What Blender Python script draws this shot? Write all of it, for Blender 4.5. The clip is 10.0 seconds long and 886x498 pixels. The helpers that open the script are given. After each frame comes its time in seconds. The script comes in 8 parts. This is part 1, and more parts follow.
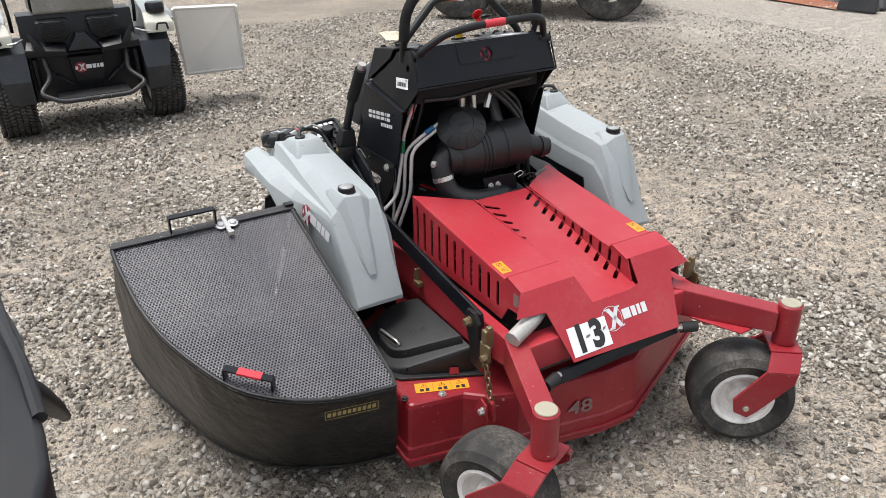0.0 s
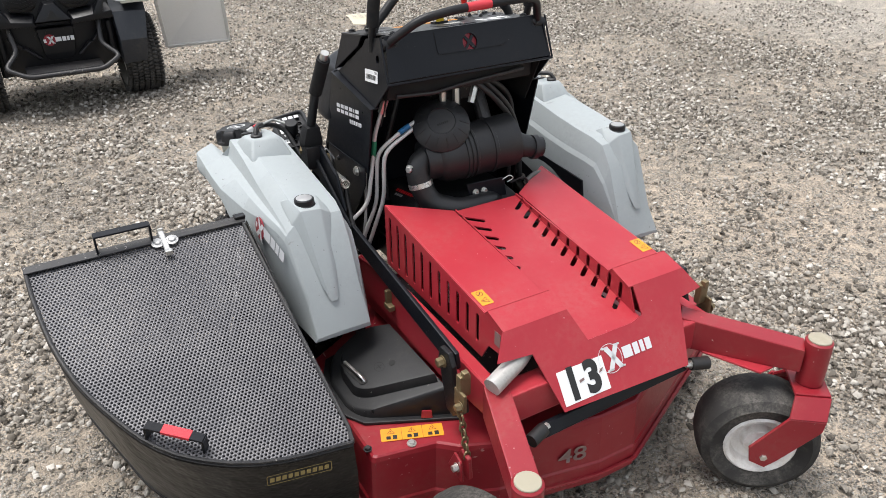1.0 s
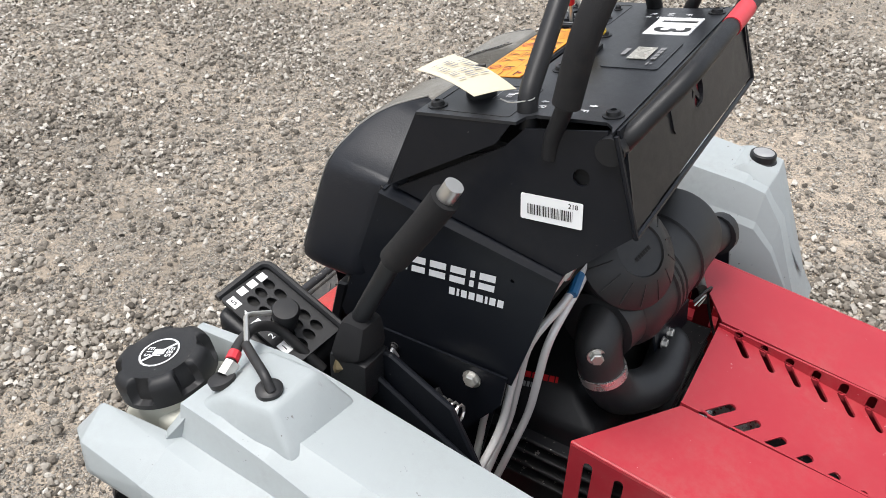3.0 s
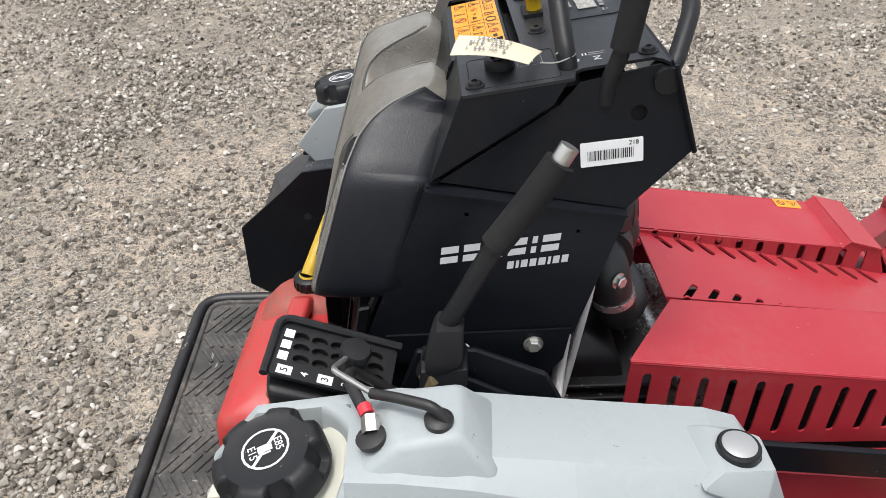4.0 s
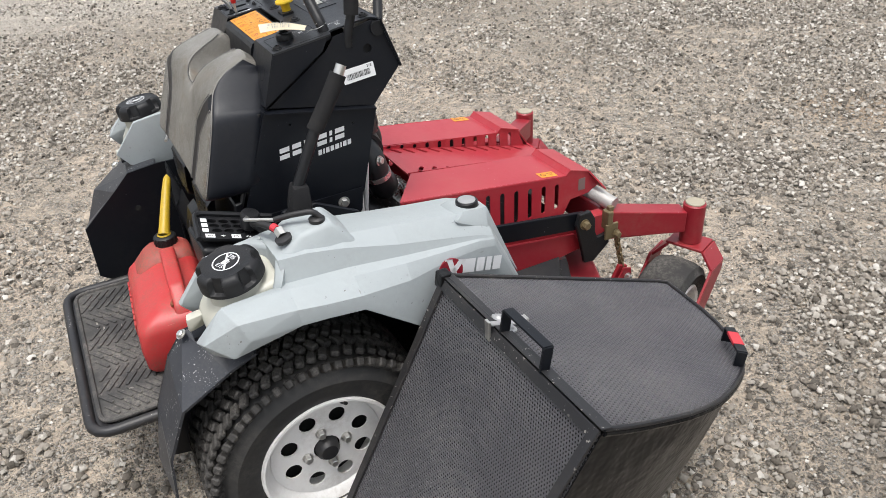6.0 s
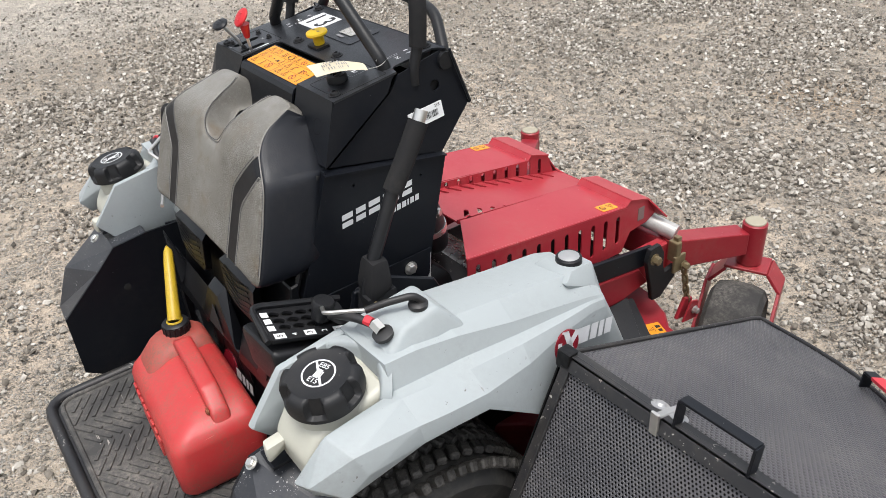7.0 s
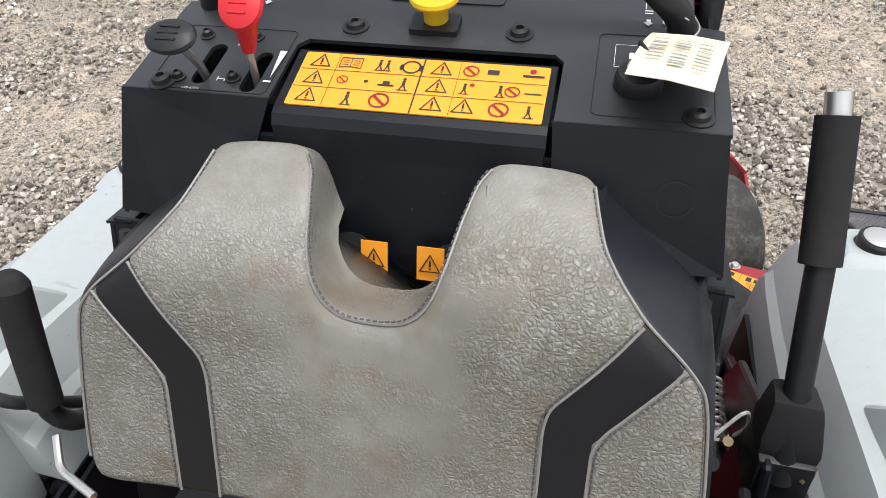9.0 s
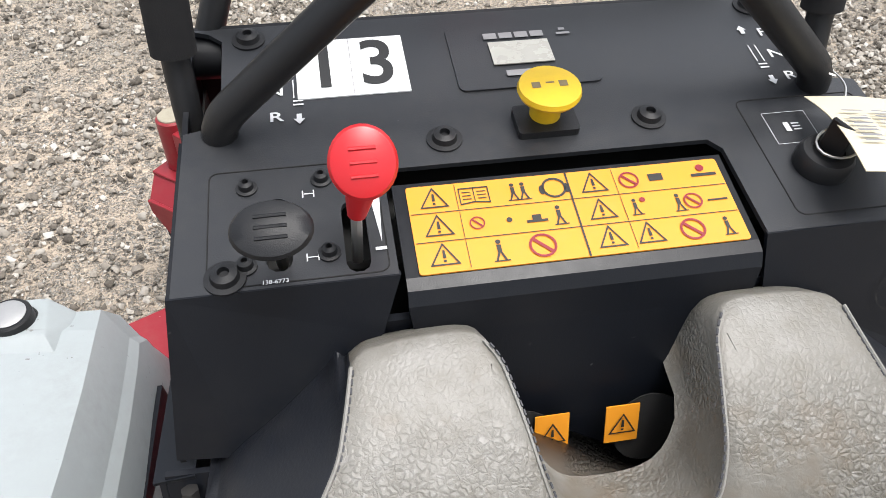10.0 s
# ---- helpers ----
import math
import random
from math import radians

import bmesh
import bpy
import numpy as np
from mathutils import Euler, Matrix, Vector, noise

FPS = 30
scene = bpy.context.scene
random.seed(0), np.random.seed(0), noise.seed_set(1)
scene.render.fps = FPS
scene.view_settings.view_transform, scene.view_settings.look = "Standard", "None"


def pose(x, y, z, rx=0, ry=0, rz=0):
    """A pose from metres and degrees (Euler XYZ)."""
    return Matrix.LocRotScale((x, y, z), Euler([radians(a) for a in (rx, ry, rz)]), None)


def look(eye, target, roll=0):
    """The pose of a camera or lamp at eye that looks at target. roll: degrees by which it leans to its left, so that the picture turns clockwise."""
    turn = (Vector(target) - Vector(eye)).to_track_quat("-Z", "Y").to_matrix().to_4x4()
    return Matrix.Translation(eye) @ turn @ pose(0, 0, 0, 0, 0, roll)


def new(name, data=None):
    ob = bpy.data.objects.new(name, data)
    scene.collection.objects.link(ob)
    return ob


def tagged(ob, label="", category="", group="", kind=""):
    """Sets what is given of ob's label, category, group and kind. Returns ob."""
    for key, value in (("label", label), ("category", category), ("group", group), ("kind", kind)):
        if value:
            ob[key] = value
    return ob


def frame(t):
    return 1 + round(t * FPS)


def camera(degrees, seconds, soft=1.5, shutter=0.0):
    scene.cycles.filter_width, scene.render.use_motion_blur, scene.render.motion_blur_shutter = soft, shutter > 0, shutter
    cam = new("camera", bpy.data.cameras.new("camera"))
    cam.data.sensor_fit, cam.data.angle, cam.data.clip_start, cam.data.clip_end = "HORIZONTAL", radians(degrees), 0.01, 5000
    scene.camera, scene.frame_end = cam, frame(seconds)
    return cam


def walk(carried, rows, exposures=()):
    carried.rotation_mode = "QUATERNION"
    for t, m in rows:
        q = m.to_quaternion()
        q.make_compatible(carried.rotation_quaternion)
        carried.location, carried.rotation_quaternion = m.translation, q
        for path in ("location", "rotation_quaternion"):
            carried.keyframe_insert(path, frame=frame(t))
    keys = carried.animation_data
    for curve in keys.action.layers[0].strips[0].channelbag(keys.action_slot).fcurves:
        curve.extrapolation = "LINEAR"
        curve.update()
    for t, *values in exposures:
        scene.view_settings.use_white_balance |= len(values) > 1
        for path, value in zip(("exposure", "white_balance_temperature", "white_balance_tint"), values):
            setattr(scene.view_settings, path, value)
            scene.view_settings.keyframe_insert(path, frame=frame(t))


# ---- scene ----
cam = camera(60.9, 10.0, soft=0.6)
PATH = [
    (0, (1.354, 2.368, 1.621), (0.446, 0.824, 0.731), -0.9),
    (0.5, (1.278, 2.296, 1.61), (0.392, 0.756, 0.691), -0.8),
    (1, (1.102, 2.113, 1.608), (0.23, 0.595, 0.641), -0.7),
    (1.5, (1.083, 1.752, 1.566), (0.187, 0.287, 0.539), -0.5),
    (2, (1.069, 1.358, 1.55), (0.077, 0.002, 0.464), -0.5),
    (2.2, (1.015, 1.160, 1.511), (-0.030, -0.128, 0.392), -0.5),
    (2.5, (0.956, 0.89, 1.521), (-0.193, -0.285, 0.38), -0.5),
    (2.7, (0.953, 0.754, 1.523), (-0.286, -0.311, 0.37), -0.2),
    (3.8, (1.082, 0.119, 1.483), (-0.545, -0.021, 0.328), -0.0),
    (4, (1.113, 0.036, 1.487), (-0.521, 0.081, 0.336), -0.4),
    (4.5, (1.382, -0.135, 1.522), (-0.203, 0.295, 0.381), -1.8),
    (5, (1.651, -0.264, 1.575), (0.119, 0.378, 0.461), -2.5),
    (5.2, (1.744, -0.282, 1.577), (0.219, 0.394, 0.473), -2.8),
    (6.3, (1.862, -0.382, 1.596), (0.353, 0.422, 0.559), -3.4),
    (6.5, (1.748, -0.425, 1.593), (0.26, 0.416, 0.553), -3.6),
    (7, (1.39, -0.495, 1.579), (-0.001, 0.478, 0.522), -4.0),
    (7.5, (0.989, -0.487, 1.502), (-0.219, 0.655, 0.389), -4.5),
    (8, (0.703, -0.477, 1.463), (-0.262, 0.82, 0.285), -4.5),
    (8.5, (0.42, -0.501, 1.465), (-0.262, 0.899, 0.21), -4.4),
    (9, (0.162, -0.435, 1.432), (-0.206, 1.025, 0.115), -2.8),
    (9.5, (-0.021, -0.378, 1.455), (-0.094, 1.055, 0.062), -1.3),
    (10, (-0.148, -0.232, 1.445), (0.115, 1.172, 0.045), 1.3),
]
EXPOSURES = [(0.0, 0.78), (2.5, 0.83), (4.2, 0.66), (6.8, 0.68), (8.4, 0.90), (9.2, 0.87), (10.0, 0.93)]
walk(cam, [(t, look(eye, target, roll)) for t, eye, target, roll in PATH], EXPOSURES)

# ---- world, sun, exposure ----
SUN_AZ, SUN_EL = 125.0, 76.0
world = bpy.data.worlds.new("overcast_sky")
scene.world = world
world.use_nodes = True
wn, wl = world.node_tree.nodes, world.node_tree.links
wn.clear()
sky = wn.new("ShaderNodeTexSky")
sky.sky_type = "NISHITA"
sky.sun_disc = False
sky.sun_elevation = radians(SUN_EL)
sky.sun_rotation = radians(SUN_AZ)
sky.dust_density = 4.0
sky.air_density = 1.2
grey = wn.new("ShaderNodeHueSaturation")
grey.inputs["Saturation"].default_value = 0.34
bg = wn.new("ShaderNodeBackground")
bg.inputs["Strength"].default_value = 0.15
wo = wn.new("ShaderNodeOutputWorld")
wl.new(sky.outputs[0], grey.inputs["Color"])
wl.new(grey.outputs[0], bg.inputs[0])
wl.new(bg.outputs[0], wo.inputs[0])
lamp = bpy.data.lights.new("sun", "SUN")
lamp.energy = 1.4
lamp.angle = radians(20)
lamp.color = (1.0, 0.98, 0.96)
sun = new("sun", lamp)
az, el = radians(SUN_AZ), radians(SUN_EL)
sun.matrix_world = look((6 * math.sin(az) * math.cos(el), 6 * math.cos(az) * math.cos(el), 6 * math.sin(el)), (0, 0, 0))
scene.view_settings.exposure = 0.72


# ---- materials ----
def nodes_of(name):
    m = bpy.data.materials.new(name)
    m.use_nodes = True
    nt = m.node_tree
    return m, nt, nt.nodes["Principled BSDF"]


def mixc(nt, fac, a, b):
    n = nt.nodes.new("ShaderNodeMix")
    n.data_type = "RGBA"
    for sock, v in ((n.inputs[0], fac), (n.inputs[6], a), (n.inputs[7], b)):
        if hasattr(v, "is_linked"):
            nt.links.new(v, sock)
        elif isinstance(v, (int, float)):
            sock.default_value = v
        else:
            sock.default_value = (*v[:3], 1)
    return n.outputs[2]


def math_n(nt, op, a, b=0.0, clamp=False):
    n = nt.nodes.new("ShaderNodeMath")
    n.operation = op
    n.use_clamp = clamp
    for sock, v in ((n.inputs[0], a), (n.inputs[1], b)):
        if hasattr(v, "is_linked"):
            nt.links.new(v, sock)
        else:
            sock.default_value = v
    return n.outputs[0]


def coords(nt):
    n = nt.nodes.new("ShaderNodeTexCoord")
    return n.outputs["Object"]


def noise_n(nt, scale, detail=4.0, rough=0.6, vec=None, stretch=None):
    n = nt.nodes.new("ShaderNodeTexNoise")
    n.inputs["Scale"].default_value = scale
    n.inputs["Detail"].default_value = detail
    n.inputs["Roughness"].default_value = rough
    v = vec or coords(nt)
    if stretch:
        mp = nt.nodes.new("ShaderNodeMapping")
        mp.inputs["Scale"].default_value = stretch
        nt.links.new(v, mp.inputs[0])
        v = mp.outputs[0]
    nt.links.new(v, n.inputs["Vector"])
    return n.outputs["Fac"]


def ramp_n(nt, fac, lo, hi):
    n = nt.nodes.new("ShaderNodeMapRange")
    n.clamp = True
    nt.links.new(fac, n.inputs[0])
    n.inputs[1].default_value, n.inputs[2].default_value = lo, hi
    return n.outputs[0]


def bump_n(nt, bsdf, height, strength, dist):
    n = nt.nodes.new("ShaderNodeBump")
    n.inputs["Strength"].default_value = strength
    n.inputs["Distance"].default_value = dist
    nt.links.new(height, n.inputs["Height"])
    nt.links.new(n.outputs[0], bsdf.inputs["Normal"])


def surface(name, base, rough=0.5, metal=0.0, dirt=(0.3, 0.26, 0.2), dirt_amount=0.15, vary=0.12, chips=None, chip_lo=0.66,
            bump=0.15, bump_scale=300.0, grain=1.0, coat=0.0, spec=0.5, relief=0.0008, dust_lo=0.42, scratch=None):
    """A worn surface: large tone drift, dust in patches, optional chips down to another colour, fine relief."""
    m, nt, b = nodes_of(name)
    big = noise_n(nt, 5.0 * grain, 5, 0.65)
    fine = noise_n(nt, 60.0 * grain, 4, 0.7)
    dark = tuple(c * (1 - vary) for c in base)
    light = tuple(min(1, c * (1 + vary)) for c in base)
    col = mixc(nt, big, dark, light)
    dust = math_n(nt, "MULTIPLY", ramp_n(nt, big, dust_lo, dust_lo + 0.33), ramp_n(nt, fine, 0.35, 0.75))
    col = mixc(nt, math_n(nt, "MULTIPLY", dust, dirt_amount), col, dirt)
    if chips:
        c = noise_n(nt, 90.0 * grain, 3, 0.6)
        big2 = noise_n(nt, 9.0 * grain, 3, 0.6)
        mask = math_n(nt, "MULTIPLY", ramp_n(nt, c, chip_lo, chip_lo + 0.03), ramp_n(nt, big2, 0.48, 0.6))
        col = mixc(nt, mask, col, chips)
    if scratch:
        for st in ((1.0, 0.05, 0.5), (0.06, 1.0, 0.8)):
            line = noise_n(nt, 75.0 * grain, 2, 0.5, stretch=st)
            where = noise_n(nt, 6.5 * grain, 2, 0.5)
            col = mixc(nt, math_n(nt, "MULTIPLY", ramp_n(nt, line, 0.715, 0.735), ramp_n(nt, where, 0.54, 0.62)), col, scratch)
    nt.links.new(col, b.inputs["Base Color"])
    b.inputs["Metallic"].default_value = metal
    b.inputs["Coat Weight"].default_value = coat
    b.inputs["Coat Roughness"].default_value = 0.15
    b.inputs["Specular IOR Level"].default_value = spec
    r = nt.nodes.new("ShaderNodeMapRange")
    nt.links.new(fine, r.inputs[0])
    r.inputs[3].default_value, r.inputs[4].default_value = max(0.03, rough - 0.1), min(1, rough + 0.12)
    nt.links.new(r.outputs[0], b.inputs["Roughness"])
    if bump:
        bump_n(nt, b, noise_n(nt, bump_scale, 3, 0.6), bump, relief)
    return m


RED = surface("red_paint", (0.360, 0.026, 0.038), 0.32, dirt_amount=0.24, chips=(0.55, 0.45, 0.4), chip_lo=0.72, bump=0.06, bump_scale=140, spec=0.36)
AIRBOX = surface("black_airbox", (0.0105, 0.0112, 0.0130), 0.46, dirt_amount=0.07, bump=0.2, bump_scale=900)
SPOUT = surface("dirty_yellow_spout", (0.50, 0.335, 0.018), 0.42, dirt=(0.16, 0.10, 0.04), dirt_amount=0.6, bump=0.1, grain=2, dust_lo=0.34)
RED_DUSTY = surface("dusty_red_paint", (0.255, 0.013, 0.022), 0.36, dirt=(0.22, 0.12, 0.09), dirt_amount=0.5, vary=0.2, chips=(0.50, 0.40, 0.35), chip_lo=0.70, bump=0.15, bump_scale=120, spec=0.45, scratch=(0.50, 0.33, 0.29))
BLACK = surface("black_powder_coat", (0.0056, 0.0068, 0.0098), 0.34, dirt_amount=0.03, chips=(0.16, 0.15, 0.15), chip_lo=0.72, bump=0.12, bump_scale=900, spec=0.27)
CONSOLE = surface("console_black_paint", (0.0165, 0.0182, 0.0215), 0.36, dirt=(0.2, 0.18, 0.15), dirt_amount=0.12, chips=(0.22, 0.21, 0.2), chip_lo=0.73, bump=0.2, bump_scale=900)
BLACK_WORN = surface("worn_black_steel", (0.013, 0.013, 0.015), 0.45, dirt_amount=0.16, chips=(0.33, 0.31, 0.28), chip_lo=0.64, bump=0.2, bump_scale=400)
PLASTIC = surface("black_plastic", (0.0095, 0.0100, 0.0115), 0.42, dirt_amount=0.05, bump=0.25, bump_scale=1400, spec=0.34)
BACKP = surface("rough_black_moulding", (0.0038, 0.0042, 0.0056), 0.34, dirt=(0.12, 0.11, 0.10), dirt_amount=0.06, bump=0.12, bump_scale=900, spec=0.36)
HOSE = surface("black_hose", (0.012, 0.012, 0.013), 0.5, dirt_amount=0.14, bump=0.1)
FOAM = surface("foam_grip", (0.014, 0.014, 0.015), 0.85, dirt_amount=0.08, bump=0.5, bump_scale=900, spec=0.22)
GREY = surface("grey_moulded_plastic", (0.326, 0.357, 0.364), 0.52, dirt=(0.15, 0.135, 0.115), dirt_amount=0.25, vary=0.06, chips=(0.14, 0.13, 0.12), chip_lo=0.69, bump=0.25, bump_scale=700, spec=0.4, scratch=(0.24, 0.245, 0.24))
TANK = surface("milky_tank_plastic", (0.47, 0.465, 0.40), 0.4, dirt_amount=0.2, vary=0.07, bump=0.1)
STEEL = surface("zinc_steel", (0.62, 0.61, 0.58), 0.33, 0.9, dirt_amount=0.18, bump=0.1)
DULL = surface("dull_grey_fitting", (0.13, 0.125, 0.115), 0.45, 0.6, dirt_amount=0.3, bump=0.15)
FENDER = surface("chipped_black_fender", (0.022, 0.025, 0.032), 0.42, dirt_amount=0.12, chips=(0.55, 0.55, 0.53), chip_lo=0.625, bump=0.15, bump_scale=300, grain=2.6)
PATCH = surface("worn_grey_patch", (0.20, 0.13, 0.12), 0.5, dirt_amount=0.2, bump=0.1)
SIDEWALL = surface("black_tyre_sidewall", (0.025, 0.025, 0.025), 0.6, dirt=(0.22, 0.20, 0.17), dirt_amount=0.6, vary=0.2, bump=0.2, bump_scale=200, spec=0.35)
SILVER = surface("bright_tube", (0.66, 0.65, 0.63), 0.27, 0.85, dirt_amount=0.15, bump=0.05)
LINE = surface("pale_zinc_tube", (0.60, 0.595, 0.58), 0.34, 0.25, dirt_amount=0.12, bump=0.05)
BRASS = surface("dirty_yellow_zinc", (0.23, 0.18, 0.10), 0.45, 0.6, dirt=(0.06, 0.05, 0.04), dirt_amount=0.6, bump=0.2)
RIMW = surface("dirty_white_rim", (0.80, 0.79, 0.77), 0.42, dirt=(0.25, 0.20, 0.15), dirt_amount=0.75, vary=0.08, chips=(0.14, 0.11, 0.09), chip_lo=0.72, bump=0.15, bump_scale=200)
TYRE = surface("dusty_tyre_rubber", (0.026, 0.025, 0.024), 0.62, dirt=(0.20, 0.185, 0.165), dirt_amount=0.6, vary=0.4, bump=0.7, bump_scale=170, grain=3.2, spec=0.3, dust_lo=0.33, relief=0.0016)
MAT = surface("dusty_rubber_mat", (0.050, 0.049, 0.048), 0.75, dirt=(0.34, 0.31, 0.27), dirt_amount=0.85, vary=0.35, bump=0.4, bump_scale=260, grain=1.5, spec=0.3, scratch=(0.30, 0.28, 0.25))
CASTER_TYRE = surface("grey_caster_rubber", (0.035, 0.034, 0.033), 0.8, dirt=(0.27, 0.25, 0.22), dirt_amount=0.8, vary=0.3, bump=0.6, bump_scale=120, grain=2.0, spec=0.25)
CATCH = surface("scuffed_black_sheet", (0.0055, 0.0055, 0.0060), 0.34, dirt=(0.09, 0.075, 0.06), dirt_amount=0.05, chips=(0.24, 0.21, 0.18), chip_lo=0.70, bump=0.75, bump_scale=11, spec=0.30, relief=0.016)
PERF = surface("dusty_perforated_steel", (0.092, 0.091, 0.099), 0.42, 0.35, dirt=(0.30, 0.28, 0.25), dirt_amount=0.36, vary=0.28, bump=0.2, bump_scale=500)
YELLOW = surface("yellow_plastic", (0.66, 0.44, 0.012), 0.4, dirt=(0.22, 0.15, 0.05), dirt_amount=0.45, bump=0.1)
ORANGE = surface("orange_sticker", (0.76, 0.29, 0.018), 0.4, dirt_amount=0.12, vary=0.04, bump=0.02)
INK = surface("printed_black", (0.015, 0.015, 0.015), 0.45, dirt_amount=0.05, bump=0)
WHITE = surface("white_vinyl", (0.74, 0.75, 0.75), 0.4, dirt_amount=0.12, vary=0.03, bump=0.02)
PRINT_W = surface("white_print", (0.62, 0.63, 0.64), 0.5, dirt_amount=0.1, vary=0.05, bump=0.0)
GREYPRINT = surface("grey_print", (0.21, 0.21, 0.215), 0.5, dirt_amount=0.1, bump=0)
DKRED = surface("maroon_badge", (0.22, 0.008, 0.02), 0.4, dirt_amount=0.08, bump=0.02)
REDKNOB = surface("red_plastic", (0.50, 0.010, 0.016), 0.38, dirt_amount=0.06, bump=0.05)
REDTAPE = surface("red_tape", (0.55, 0.03, 0.045), 0.45, dirt_amount=0.15, bump=0.05)
CANRED = surface("faded_red_can", (0.46, 0.030, 0.032), 0.44, dirt=(0.17, 0.098, 0.066), dirt_amount=1.0, vary=0.22, bump=0.2, bump_scale=150, grain=2.6, dust_lo=0.36, scratch=(0.52, 0.14, 0.12))
CANDIRT = surface("grimy_red_can", (0.36, 0.050, 0.040), 0.6, dirt=(0.135, 0.092, 0.062), dirt_amount=1.0, vary=0.2, bump=0.2, bump_scale=150, grain=2.4, dust_lo=0.26)
PAPER = surface("cream_paper", (0.58, 0.52, 0.385), 0.85, dirt_amount=0.06, vary=0.05, bump=0.05)
LCD = surface("grey_display", (0.33, 0.325, 0.295), 0.25, dirt_amount=0.05, vary=0.04, bump=0)
BLUE = surface("blue_tape", (0.012, 0.12, 0.28), 0.5, dirt_amount=0.1, bump=0)
GREEN = surface("green_tape", (0.01, 0.16, 0.08), 0.5, dirt_amount=0.1, bump=0)
RUST = surface("rusty_orange_paint", (0.22, 0.07, 0.03), 0.7, dirt_amount=0.3, vary=0.4, chips=(0.5, 0.47, 0.42), chip_lo=0.55, bump=0.3, grain=0.3)
PALE = surface("chipped_pale_paint", (0.50, 0.47, 0.42), 0.6, dirt_amount=0.3, vary=0.1, chips=(0.2, 0.07, 0.035), chip_lo=0.55, bump=0.2, grain=0.3)
SCREEN = surface("white_mesh_screen", (0.93, 0.93, 0.915), 0.5, dirt=(0.55, 0.53, 0.49), dirt_amount=0.4, vary=0.08, bump=0.5, bump_scale=190, grain=1.5)
ALLOY = surface("scuffed_aluminium", (0.78, 0.78, 0.76), 0.5, 0.25, dirt=(0.25, 0.22, 0.18), dirt_amount=0.5, bump=0.1)
TUBEPAINT = surface("worn_silver_paint", (0.42, 0.41, 0.39), 0.42, 0.2, dirt=(0.05, 0.045, 0.04), dirt_amount=0.75, vary=0.2, bump=0.1, grain=2.2, dust_lo=0.40, scratch=(0.08, 0.07, 0.065))
DUSTCAP = surface("dirty_beige_cap", (0.33, 0.30, 0.225), 0.6, dirt=(0.15, 0.13, 0.10), dirt_amount=0.7, bump=0.2)
SLATE = surface("slate_blue_plastic", (0.013, 0.016, 0.022), 0.44, dirt_amount=0.14, chips=(0.2, 0.2, 0.2), chip_lo=0.72, bump=0.2)
NAVY = surface("blue_black_plastic", (0.0085, 0.0100, 0.0130), 0.42, dirt_amount=0.06, bump=0.2)
GOLD = surface("gold_print", (0.24, 0.18, 0.06), 0.4, dirt_amount=0.2, bump=0)
THREAD = surface("dark_thread", (0.055, 0.056, 0.062), 0.75, dirt=(0.2, 0.19, 0.17), dirt_amount=0.3, grain=5, bump=0)
PIPING = surface("folded_vinyl_edge", (0.21, 0.205, 0.19), 0.5, dirt=(0.12, 0.10, 0.08), dirt_amount=0.6, grain=4, dust_lo=0.3, bump=0)
BRIGHT = surface("brushed_silver_face", (0.40, 0.40, 0.40), 0.45, 0.5, dirt=(0.1, 0.1, 0.1), dirt_amount=0.35, bump=0.1)
COVER = surface("dusty_black_plastic", (0.0115, 0.0118, 0.0130), 0.48, dirt=(0.22, 0.2, 0.17), dirt_amount=0.16, bump=0.3, bump_scale=700, chips=(0.4, 0.38, 0.34), chip_lo=0.72, spec=0.35)
SIDEV = surface("black_side_vinyl", (0.0085, 0.0100, 0.0140), 0.42, dirt=(0.10, 0.09, 0.08), dirt_amount=0.18, bump=0.5, bump_scale=420, relief=0.0006, spec=0.34)
# Near-black colour painted as the shade inside holes, grooves and recesses.
RECESS_SHADE = surface("painted_recess_shade", (0.006, 0.006, 0.006), 0.8, dirt_amount=0.05, bump=0)


